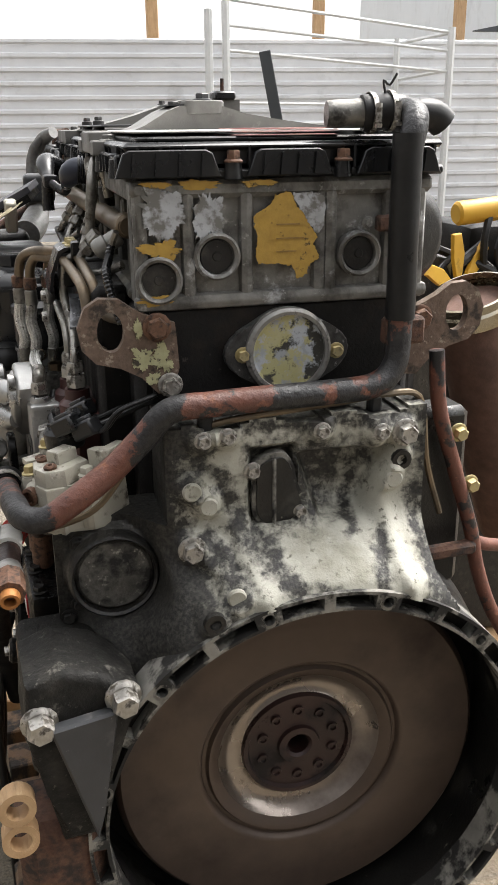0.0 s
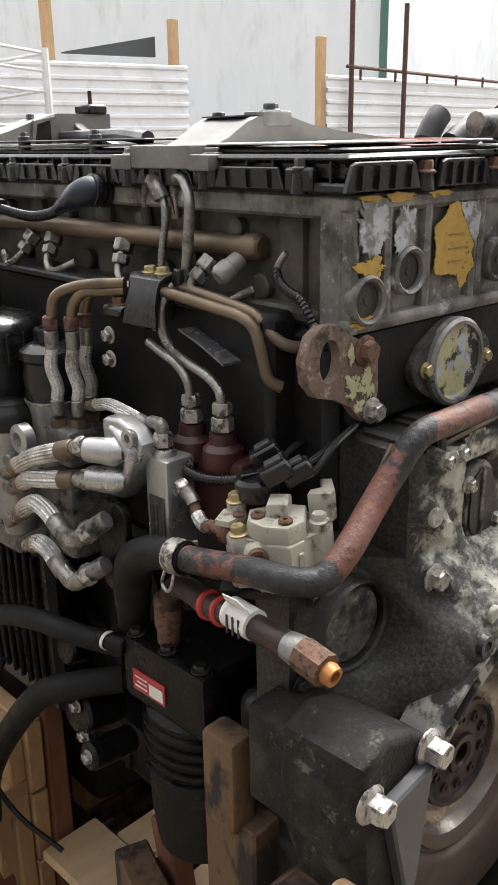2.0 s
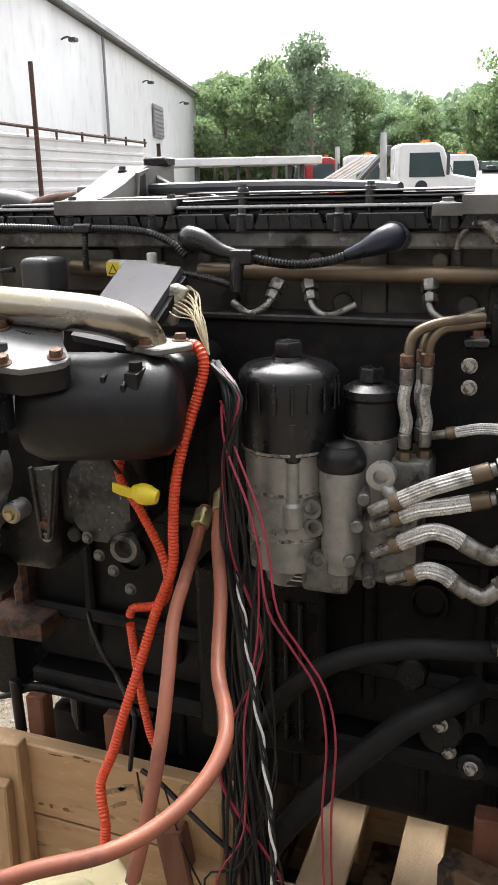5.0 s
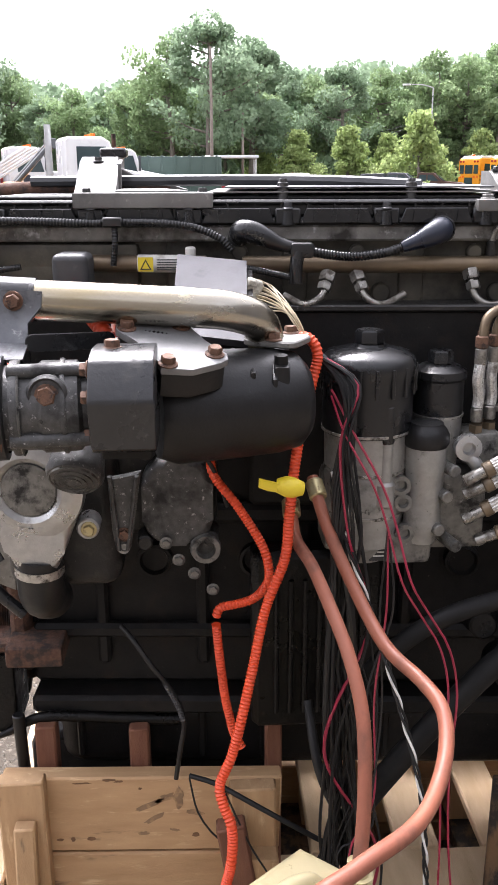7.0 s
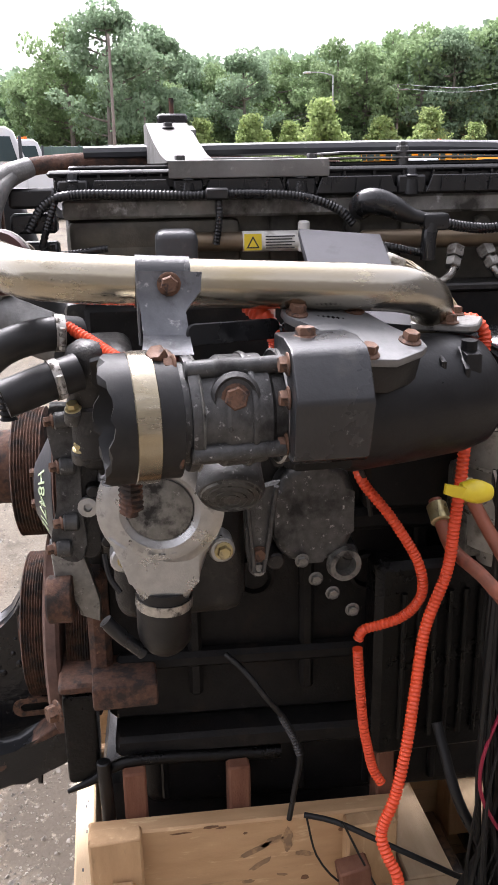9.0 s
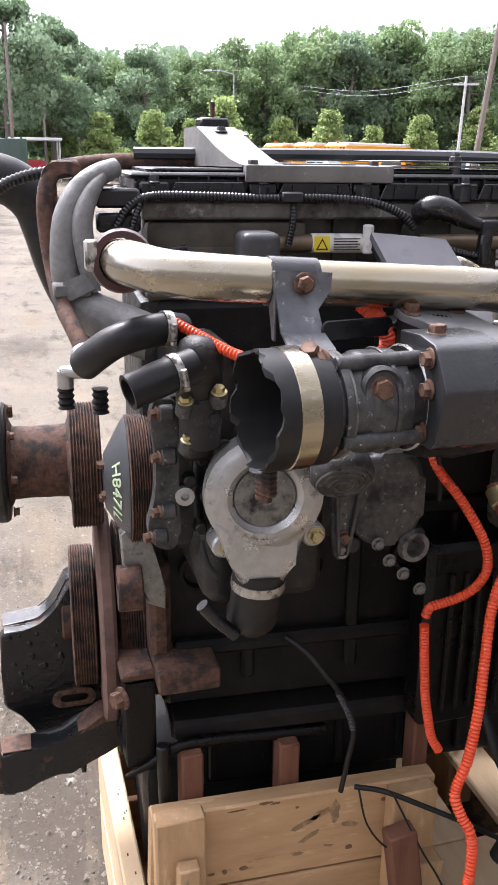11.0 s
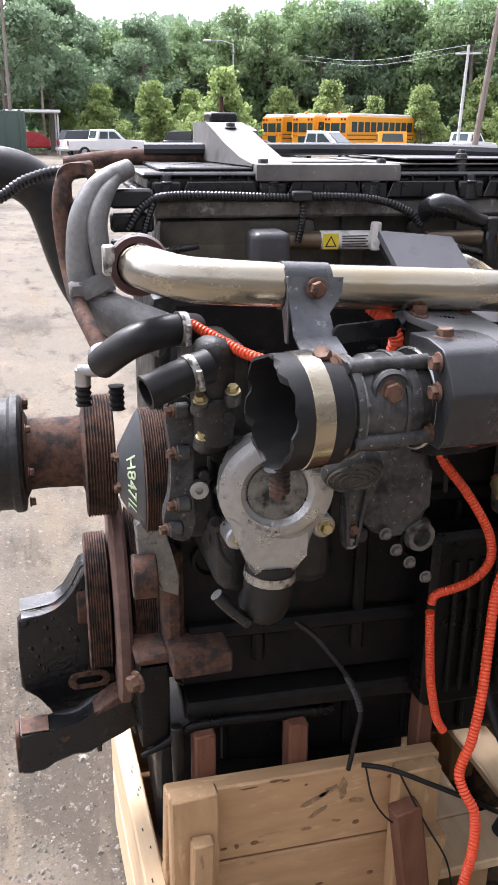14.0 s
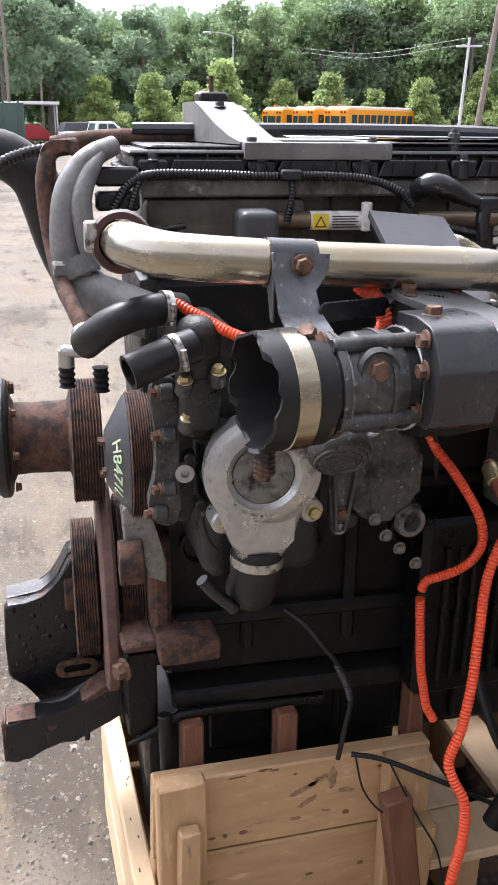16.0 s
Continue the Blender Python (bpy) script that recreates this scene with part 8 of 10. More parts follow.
part("brown_fitting", lathe(B(), [(0.013, 1.065), (0.016, 1.07), (0.016, 1.09), (0.0185, 1.095), (0.0185, 1.135), (0.012, 1.14)], (0.075, 1.238, 0), (0, 0, 1), 14), "rust_bolt", ac, "brown threaded outlet fitting")
part("inlet_tape", lathe(B(), [(0.0125, 0), (0.014, 0.001), (0.014, 0.005), (0.0125, 0.006)], (0.040, 1.326, 1.046), (0, 1, 0), 14, cap=False), "white_label", ac, "white thread tape")
part("inlet_stub", cyl(B(), (0.05, 1.300, 1.045), (0.037, 1.345, 1.046), 0.0128, seg=16, bevel=0.002), "oily", ac)
for p0, r, h, m in (((0.10, 1.41, 0.88), 0.035, 0.07, "oily"), ((0.09, 1.36, 0.84), 0.022, 0.08, "oily"), ((0.10, 1.46, 0.96), 0.025, 0.05, "oily")):
    part("valve_body", cyl(B(), p0, Vector(p0) + Vector((-h, 0, 0.01)), r, seg=14, bevel=0.004), m, engine, "dark governor valve")
bolts([(0.03, 1.41, 0.905), (0.03, 1.395, 0.86), (0.012, 1.36, 0.85)], (-1, 0, 0), 0.009, 0.010, "steel", engine)
part("rear_casting", box(B(), (0.075, 1.0, 0.80), (0.20, 1.12, 1.05), 0.025, seg=3), "housing_dark", engine, "scuffed grey-black casting")
part("casting_stub", cyl(B(), (0.08, 1.03, 0.80), (0.03, 0.97, 0.76), 0.02, seg=14, bevel=0.003), "alu_dirty", engine)
part("brown_bracket", box(B(), (0.018, 1.062, 0.89), (0.060, 1.118, 1.025), 0.008, seg=2), "wood_stain_shade", engine, "brown stained wooden wedge")
part("big_hose", tube(B(), [(0.03, 1.69, 0.86), (0.005, 1.64, 0.945), (0.0, 1.56, 1.01), (0.004, 1.46, 1.043), (0.02, 1.38, 1.045), (0.06, 1.32, 1.03)], 0.016, 14, 0.015), "hose_dull", engine, "thick dull black looping hose")
part("big_hose", tube(B(), [(0.02, 1.73, 0.50), (0.005, 1.68, 0.63), (0.0, 1.59, 0.765), (0.004, 1.47, 0.905), (0.03, 1.40, 0.945), (0.08, 1.36, 0.95)], 0.021, 14, 0.015), "hose_dull", engine, "thick dull black looping hose")

# sensor boots and conduit along the head
sc = part("sensor_conduit", tube(B(), [(0.190, 1.770, 1.602), (0.198, 1.72, 1.593), (0.203, 1.68, 1.590), (0.202, 1.63, 1.596), (0.199, 1.595, 1.607)], 0.0085, 10, ribs=0.0014, pitch=0.0055), "plastic", engine, "black corrugated sensor conduit")
part("boot", tube(B(), [(0.225, 1.876, 1.622), (0.206, 1.872, 1.631), (0.195, 1.862, 1.633), (0.191, 1.842, 1.627), (0.190, 1.812, 1.613), (0.190, 1.785, 1.606)], 0.02, 18, 0.005, radii=[0.018, 0.0195, 0.0185, 0.0155, 0.0115, 0.0095]), "plastic", sc, "glossy black sensor boot")
part("boot", tube(B(), [(0.232, 1.532, 1.630), (0.214, 1.534, 1.632), (0.203, 1.545, 1.628), (0.199, 1.57, 1.617), (0.199, 1.602, 1.605)], 0.02, 18, 0.005, radii=[0.0215, 0.0215, 0.019, 0.0135, 0.0095]), "blue", sc, "black sensor boot with its bluish sheen as colour")
for k in range(5):
    part("boot_rib", lathe(B(), [(0.0215, k * 0.006), (0.0235, k * 0.006 + 0.001), (0.0235, k * 0.006 + 0.003), (0.0215, k * 0.006 + 0.004)], (0.238, 1.530, 1.630), (-1, 0.12, 0.1), 20, cap=False), "plastic", sc)
tb = part("tee_block", box(B(), (0.176, 1.752, 1.590), (0.204, 1.792, 1.615), 0.006, seg=2), "plastic", sc)
part("tee_drop", tube(B(), [(0.186, 1.778, 1.60), (0.184, 1.782, 1.575), (0.184, 1.782, 1.548)], 0.0115, 12, 0.008), "plastic", tb)
part("loop_cable", tube(B(), [(0.184, 1.782, 1.556), (0.188, 1.81, 1.562), (0.194, 1.85, 1.57), (0.20, 1.885, 1.575)], 0.0065, 9, ribs=0.001, pitch=0.005), "plastic", sc)
ws_ = part("wire_sleeve", tube(B(), [(0.194, 1.150, 1.553), (0.188, 1.138, 1.540), (0.181, 1.1175, 1.532), (0.177, 1.0955, 1.526), (0.179, 1.082, 1.505), (0.188, 1.070, 1.468)], 0.0062, 9, ribs=0.0012, pitch=0.005), "plastic", engine, "black corrugated wire sleeve")
part("sleeve_tip", tube(B(), [(0.194, 1.150, 1.552), (0.197, 1.146, 1.563), (0.200, 1.139, 1.573)], 0.0042, 8, 0.004), "tube", ws_, "bare wire end")


# ---- engine: front half of the left side ----
# silver charge pipe with its bracket
sp = part("charge_pipe", tube(B(), [(0.12, 2.365, 1.570), (0.06, 2.376, 1.575), (0.01, 2.380, 1.580), (-0.03, 2.370, 1.580), (-0.062, 2.338, 1.574), (-0.078, 2.29, 1.570), (-0.081, 2.22, 1.5645), (-0.081, 2.145, 1.5595), (-0.080, 2.05, 1.554), (-0.079, 1.955, 1.548), (-0.070, 1.905, 1.542), (-0.049, 1.868, 1.528), (-0.026, 1.852, 1.508), (-0.018, 1.847, 1.488)], 0.0275, 28, 0.008), "silver_pipe", engine, "heat-tinted bright steel charge pipe")
part("pipe_collar", lathe(B(), [(0.0285, -0.012), (0.037, -0.011), (0.039, 0.0), (0.037, 0.012), (0.0285, 0.013)], (0.018, 2.3795, 1.5795), (1, -0.10, -0.06), 28, cap=False), "red_dark", sp, "dull maroon rubber collar")
cc_ = part("collar_clamp", box(B(), (0.010, 2.408, 1.568), (0.032, 2.425, 1.606), 0.003), "steel", sp, "steel clamp bolt")
part("clamp_band", lathe(B(), [(0.0385, -0.005), (0.0400, -0.004), (0.0400, 0.004), (0.0385, 0.005)], (0.026, 2.3785, 1.579), (1, -0.10, -0.06), 28, cap=False), "steel", cc_)
part("pipe_flange", prism(B(), rounded(0.075, 0.085, 0.016, 4), (-0.022, 1.830, 1.486), (0.87, -0.49, 0), (0.49, 0.87, 0), 0.010, 0.002), "flange_alu", sp, "grey pipe flange")
bolts([(-0.050, 1.838, 1.496), (0.006, 1.808, 1.496), (0.0, 1.862, 1.496)], (0, 0, 1), 0.0095, 0.011, "rust_bolt", sp)
pb_ = part("pipe_strap", lathe(B(), [(0.0278, -0.030), (0.0295, -0.030), (0.0295, 0.030), (0.0278, 0.030)], (-0.081, 2.193, 1.5628), (0, 1, 0.06), 28, cap=False), "guard_paint", sp, "charcoal strap round the pipe")
bm = B()
SHEET = [((-0.1115, 2.222, 1.580), (-0.1095, 2.150, 1.576)), ((-0.1135, 2.222, 1.558), (-0.1115, 2.152, 1.556)), ((-0.120, 2.219, 1.535), (-0.120, 2.170, 1.535)), ((-0.130, 2.218, 1.512), (-0.135, 2.168, 1.512)), ((-0.175, 2.222, 1.499), (-0.178, 2.168, 1.499))]
rows = [[bm.verts.new(p) for p in (a, b, Vector(b) + Vector((0.004, 0, -0.002)), Vector(a) + Vector((0.004, 0, -0.002)))] for a, b in SHEET]
for a, b in zip(rows, rows[1:]):
    for k in range(4):
        j = (k + 1) % 4
        bm.faces.new((a[k], a[j], b[j], b[k]))
bm.faces.new(rows[0])
bm.faces.new(rows[-1])
prism(bm, [(0, 0.082), (0.026, 0.080), (0.030, 0.055), (0.014, 0.02), (0.008, 0.0), (0, 0.0)], (-0.114, 2.2225, 1.498), (1, 0, 0), (0, 0, 1), 0.0035, 0.001)
part("stay", bm, "zinc_sheet", sp, "scuffed sheet stay below the pipe")
part("stay_arm", prism(B(), rounded(0.125, 0.024, 0.010, 4, 0.062, 0.0), (-0.136, 2.172, 1.512), (0.42, -0.90, -0.05), (0, 0, 1), 0.004, 0.001), "plastic", sp, "dark sheet arm of the stay")
bolts([(-0.1165, 2.187, 1.565)], (-1, 0, 0), 0.0098, 0.010, "rust_bolt", sp)
bolts([(-0.196, 2.206, 1.499)], (-0.5, 0.3, 0.8), 0.011, 0.013, "rust_bolt", sp)

# inlet manifold with its cover plate
im = part("inlet_manifold", lathe(B(), [(0.03, 0), (0.055, 0.006), (0.070, 0.02), (0.076, 0.05), (0.079, 0.12), (0.08, 0.2), (0.07, 0.225), (0.03, 0.23)], (-0.044, 1.787, 1.408), (-0.22, 1, 0), 36), "gloss_black", engine, "glossy black cast inlet manifold")
part("manifold_neck", box(B(), (0.0, 1.80, 1.33), (0.19, 1.97, 1.475), 0.03, seg=3), "gloss_black", im)
part("post", cyl(B(), (-0.098, 1.831, 1.45), (-0.100, 1.831, 1.484), 0.0105, 0.0095, seg=12), "black", im, "short black post")
PN = Vector((-0.2627, -0.1112, 0.9585))
PU = Vector((0.0, 1.0, 0.1160)).normalized()
PV = PU.cross(PN).normalized()
PO = Vector((-0.1246, 1.983, 1.505))


def pl_at(x, y, up=0.0):
    """A place on the tilted cover plate, by its plan."""
    return Vector((x, y, 1.505 + (x + 0.1246) * 0.274 + (y - 1.983) * 0.116)) + PN * up


def plate_ring(bm, ring, depth, bevel):
    flat = [((pl_at(x, y) - PO).dot(PU), (pl_at(x, y) - PO).dot(PV)) for x, y in ring]
    return prism(bm, flat, PO - PN * depth * 0.5, PU, PV, depth if PU.cross(PV).dot(PN) > 0 else -depth, bevel, 2)


COVER = [(-0.104, 2.056), (-0.088, 2.058), (-0.066, 2.040), (-0.064, 2.026), (-0.076, 2.006), (-0.066, 1.972), (-0.074, 1.955), (-0.111, 1.938), (-0.142, 1.907), (-0.158, 1.906), (-0.170, 1.916), (-0.196, 1.952), (-0.200, 1.992), (-0.170, 2.0), (-0.134, 2.024), (-0.118, 2.044)]
cvp = part("cover_plate", plate_ring(B(), COVER, 0.010, 0.002), "plate_grey", im, "flat grey cover plate with rounded lugs")
part("plate_seat", plate_ring(B(), [(x + (-0.13 - x) * 0.06, y + (1.97 - y) * 0.06) for x, y in COVER], 0.034, 0.003), "gloss_black", im).location = -PN * 0.0225
bolts([pl_at(x_, y_, 0.005) for x_, y_ in ((-0.098, 2.042), (-0.0765, 1.969), (-0.149, 1.924), (-0.188, 1.984))], PN, 0.0098, 0.012, "rust_bolt", cvp)
for y_, h_ in ((1.90, 0.05), (1.875, 0.065), (1.845, 0.055)):
    part("web", prism(B(), [(-0.125, 1.40), (-0.125, 1.40 + h_), (-0.095, 1.475), (-0.03, 1.482), (-0.03, 1.40)], (0, y_, 0), (1, 0, 0), (0, 0, 1), 0.008, 0.003, 2), "gloss_black", im, "cast web on the manifold")
part("post_boss", prism(B(), [(-0.120, 1.42), (-0.118, 1.47), (-0.07, 1.478), (-0.06, 1.42)], (0, 1.842, 0), (1, 0, 0), (0, 0, 1), 0.022, 0.004, 2), "gloss_black", im)
part("tag_screw", cyl(B(), (-0.045, 2.062, 1.505), (-0.045, 2.062, 1.534), 0.006, seg=10), "white_label", im, "small white cap screw")

# air throttle unit: torn rubber boot, steel band, ribbed body, black guard box
AX = Vector((-0.165, 2.0, 1.437))
D = Vector((-0.10, 1, 0.0)).normalized()


def along(y):
    return AX + D * ((y - 2.0) / D.y)


th = part("throttle_body", lathe(B(), [(0.056, 0), (0.060, 0.004), (0.060, 0.03), (0.054, 0.035), (0.052, 0.075), (0.059, 0.08), (0.060, 0.125), (0.056, 0.13), (0.055, 0.18)], along(2.02), D, 32), "grey_cast", engine, "dull grey cast throttle body")
bm = B()
for a in (62, 150, 242, 330):
    u, v = basis(D)
    q = (u * math.cos(radians(a)) + v * math.sin(radians(a))) * 0.060
    cyl(bm, along(2.075) + q, along(2.185) + q, 0.0095, seg=12, bevel=0.002)
for y_, w_ in ((2.078, 0.004), (2.118, 0.003), (2.178, 0.005)):
    lathe(bm, [(0.052, -w_), (0.0615, -w_), (0.0625, 0), (0.0615, w_), (0.052, w_)], along(y_), D, 36)
part("body_rib", bm, "grey_cast", th, "cast ribs and bolt columns")
part("seam", lathe(B(), [(0.061, -0.0018), (0.0634, 0.0), (0.061, 0.0018)], along(2.0825), D, 32, cap=False), "alu", th, "pale corrosion along the joint")
part("seam", lathe(B(), [(0.061, -0.0018), (0.0634, 0.0), (0.061, 0.0018)], along(2.172), D, 32, cap=False), "alu_dirty", th)
pgp = part("plug_boss", lathe(B(), [(0.026, -0.01), (0.026, 0.012), (0.022, 0.016), (0.019, 0.013), (0, 0.013)], (-0.216, 2.132, 1.462), (-1, 0, 0.12), 22), "grey_cast", th)
part("hex_plug", hexhead(B(), (-0.227, 2.132, 1.463), (-1, 0, 0.12), 0.0125, 0.010, washer=True), "rust_bolt", pgp, "rusty hexagon plug")
bolts([(-0.232, 2.19, 1.405), (-0.205, 2.192, 1.494)], (-0.2, 1, 0.1), 0.009, 0.012, "rust_bolt", th)
band = part("boot_band", lathe(B(), [(0.0685, 0), (0.070, 0.001), (0.070, 0.024), (0.0685, 0.025)], along(2.215), D, 36, cap=False), "silver_pipe", th, "bright wide steel band")
bm = lathe(B(), [(0.058, 0), (0.067, 0.002), (0.068, 0.04), (0.069, 0.075), (0.065, 0.0752), (0.063, 0.04), (0.056, 0.008)], along(2.19), D, 44, cap=False)
rr = random.Random(4)
tear = [rr.uniform(-0.006, 0.009) for _ in range(44)]
far = max((v.co - along(2.19)).dot(D) for v in bm.verts)
for v in bm.verts:
    if (v.co - along(2.19)).dot(D) > far - 0.002:
        u, w = basis(D)
        q = v.co - along(2.19)
        k = int((math.atan2(q.dot(w), q.dot(u)) + math.pi) / (2 * math.pi) * 44) % 44
        v.co += D * tear[k]
part("torn_boot", bm, "rubber", th, "torn black rubber boot with a ragged mouth")
part("butterfly", lathe(B(), [(0.055, 0), (0.055, 0.003), (0, 0.003)], along(2.20), D, 30), "black", th, "dark throttle plate")
vo_ = part("volute", lathe(B(), [(0.036, -0.04), (0.040, 0.0), (0.042, 0.012), (0.038, 0.02), (0.02, 0.026), (0, 0.027)], (-0.095, 2.122, 1.325), (-0.75, 0.1, -0.62), 30), "grey_cast", th, "ringed cast underside")
for r_ in (0.012, 0.02, 0.028, 0.035):
    part("cast_ring", lathe(B(), [(r_ - 0.0012, 0.02), (r_, 0.0275 - (r_ - 0.02) * 0.25 if r_ > 0.02 else 0.0275), (r_ + 0.0012, 0.02)], (-0.095, 2.122, 1.325), (-0.75, 0.1, -0.62), 28, cap=False), "alu_dirty", vo_)
GB = [(-0.150, 1.513), (-0.200, 1.517), (-0.236, 1.512), (-0.246, 1.505), (-0.270, 1.468), (-0.268, 1.458), (-0.256, 1.402), (-0.246, 1.394), (-0.150, 1.390)]
gb = part("guard_box", prism(B(), GB, (0, 2.078, 0), (1, 0, 0), (0, 0, 1), 0.080, 0.003, 2), "guard_paint", engine, "charcoal painted guard box with a sloping face")
part("box_skirt", prism(B(), [(-0.160, 1.41), (-0.225, 1.41), (-0.215, 1.375), (-0.160, 1.36)], (0, 2.07, 0), (1, 0, 0), (0, 0, 1), 0.065, 0.004, 2), "black", gb)
bolts([(-0.193, 2.0525, 1.514)], (0, 0, 1), 0.0105, 0.012, "rust_bolt", gb)
bolts([(-0.232, 2.079, 1.496), (-0.236, 2.079, 1.462), (-0.225, 2.079, 1.41)], (0, 1, 0), 0.009, 0.010, "rust_bolt", gb)
part("dark_flange", box(B(), (-0.205, 2.066, 1.385), (-0.12, 2.085, 1.49), 0.006), "black", engine, "black flange between box and body")
sprg = part("coil_spring", tube(B(), [(-0.160 + 0.0105 * math.cos(k * 1.57), 2.242 + 0.0105 * math.sin(k * 1.57), 1.362 - k * 0.0016) for k in range(27)], 0.0036, 6, 0.006), "rust", engine, "rusty coil spring")
part("spring_core", cyl(B(), (-0.160, 2.242, 1.365), (-0.160, 2.242, 1.316), 0.0075, seg=10), "rust", sprg)

# water pump housing: raw aluminium volute with a spout
WD = Vector((-1, 0.12, 0)).normalized()
wp = part("water_pump", lathe(B(), [(0.078, -0.05), (0.083, -0.02), (0.082, -0.004), (0.072, 0.0), (0.068, 0.004), (0.052, 0.006), (0.048, 0.002), (0.044, 0.0), (0.042, -0.003), (0, -0.003)], (-0.035, 2.205, 1.270), WD, 40), "alu", engine, "raw cast aluminium pump housing")
bm = B()
prism(bm, [(2.275, 1.235), (2.135, 1.225), (2.158, 1.165), (2.172, 1.135), (2.235, 1.137), (2.25, 1.17)], (0.02, 0, 0), (0, 1, 0), (0, 0, 1), -0.055, 0.016, 3)
for y, z in ((2.255, 1.192), (2.124, 1.195)):
    cyl(bm, (0.03, y, z), (-0.012, y, z), 0.018, seg=16, bevel=0.003)
part("spout", bm, "alu", wp, "tapering cast spout")
part("pump_disc", lathe(B(), [(0.042, 0), (0.042, 0.002), (0.038, 0.003), (0, 0.003)], (-0.034, 2.205, 1.270), WD, 32), "alu_dirty", wp, "stained inner disc")
# Black disc for a small hole; the hole's shade is in its colour.
part("disc_hole", cyl(B(), (-0.0362, 2.19, 1.262), (-0.0375, 2.19, 1.262), 0.003, seg=8), "ink", wp)
bolts([(-0.010, 2.252, 1.192), (-0.012, 2.122, 1.195)], (-1, 0, 0), 0.0095, 0.010, "brass", wp)
for k in range(9):
    a = radians(200 + k * 14)
    part("cast_mark", box(B(), (-0.0362, -0.002, -0.0045), (-0.0345, 0.002, 0.0045), 0.0, Matrix.Translation((-0.0065, 2.205 + 0.062 * math.cos(a), 1.270 + 0.062 * math.sin(a))) @ Matrix.Rotation(a, 4, "X")), "alu", wp, "raised casting mark")
lw = part("lower_hose", tube(B(), [(-0.005, 2.203, 1.150), (-0.002, 2.205, 1.115), (0.01, 2.205, 1.075), (0.05, 2.20, 1.05)], 0.037, 20, 0.008), "rubber", engine, "short thick black coolant hose")
clamp(lw, (-0.004, 2.204, 1.128), (0.05, 0.05, -1), 0.0375, width=0.014)
part("sensor_plug", tube(B(), [(0.0, 2.285, 1.10), (0.0, 2.265, 1.075), (0.0, 2.235, 1.045)], 0.010, 10, 0.008), "plastic", engine, "black sensor plug")
part("sensor_lead", tube(B(), [(0.0, 2.262, 1.14), (0.01, 2.275, 1.16), (0.02, 2.28, 1.19)], 0.004, 7, 0.01), "rubber", engine)
# casting behind the pump
tc = part("timing_casting", box(B(), (0.075, 1.92, 1.14), (0.20, 2.10, 1.33), 0.03, seg=3), "black_dusty", engine, "dusty black casting with lugs")
part("casting_shoulder", box(B(), (0.05, 2.08, 1.06), (0.26, 2.27, 1.36), 0.03, seg=3), "black_dusty", tc)
part("casting_pad", prism(B(), rounded(0.115, 0.15, 0.045, 6, 1.985, 1.215), (0.085, 0, 0), (0, 1, 0), (0, 0, 1), -0.045, 0.014, 4), "grey_cast", tc, "rounded grey pad of the casting")
for y_, z_ in ((2.035, 1.30), (1.93, 1.30), (1.932, 1.15), (2.04, 1.145)):
    part("casting_lug", cyl(B(), (0.09, y_, z_), (0.042, y_, z_), 0.015, 0.013, seg=16, bevel=0.003), "black_dusty", tc)
bm = prism(B(), [(2.092, 1.27), (2.040, 1.28), (2.052, 1.20), (2.060, 1.152), (2.066, 1.142), (2.076, 1.140), (2.084, 1.148), (2.088, 1.18)], (0.022, 0, 0), (0, 1, 0), (0, 0, 1), -0.012, 0.003)
for y_ in (2.046, 2.088):
    prism(bm, [(y_ - 0.003, 1.275), (y_ + 0.003, 1.275), (2.074 + (y_ - 2.067) * 0.3, 1.15), (2.069 + (y_ - 2.067) * 0.3, 1.15)], (0.012, 0, 0), (0, 1, 0), (0, 0, 1), -0.010, 0.001)
lug = part("lug_bracket", bm, "grey_cast", engine, "grey lug bracket")
bolts([(0.009, 2.070, 1.176)], (-1, 0, 0), 0.009, 0.007, "rust_bolt", lug)
part("lug_hole", lathe(B(), [(0.009, 0), (0.009, 0.003), (0.0045, 0.003), (0.004, 0.0005), (0, 0.0005)], (0.010, 2.071, 1.152), (-1, 0, 0), 14), "flange_alu", lug)
part("port_ring", lathe(B(), [(0.022, 0), (0.026, 0.006), (0.024, 0.018), (0.016, 0.018), (0.015, 0.0)], (0.05, 1.942, 1.135), (-1, -0.1, 0), 22), "alu_dirty", engine, "open grimy port ring")
bolts([(0.03, 1.985, 1.12), (0.03, 1.96, 1.095), (0.03, 1.93, 1.065), (0.03, 2.005, 1.15)], (-1, 0, 0), 0.008, 0.008, "alu_dirty", engine)
part("cable_loop", tube(B(), [(0.0, 2.0, 1.345), (-0.01, 1.965, 1.335), (0.0, 1.935, 1.30), (0.02, 1.915, 1.25), (0.035, 1.905, 1.21)], 0.0035, 8, 0.01), "rubber", engine, "thin black cable over the casting")

# thermostat hoses and the front cast elbow
th1 = part("upper_hose", tube(B(), [(0.098, 2.424, 1.434), (0.074, 2.410, 1.452), (0.062, 2.388, 1.469), (0.058, 2.358, 1.480), (0.06, 2.322, 1.485), (0.075, 2.295, 1.480)], 0.0225, 18, 0.008), "rubber", engine, "black bent coolant hose")
clamp(th1, (0.0605, 2.318, 1.485), (0.2, -1, -0.05), 0.023, "spring clamp", 0.012)
th2 = part("cut_hose", tube(B(), [(-0.03, 2.384, 1.424), (-0.024, 2.36, 1.431), (-0.016, 2.33, 1.440), (-0.004, 2.295, 1.448)], 0.0235, 20, 0.008, hollow=0.22), "rubber", engine, "cut open black coolant hose")
clamp(th2, (-0.0135, 2.322, 1.4415), (0.3, -1, 0.2), 0.0242, width=0.011)
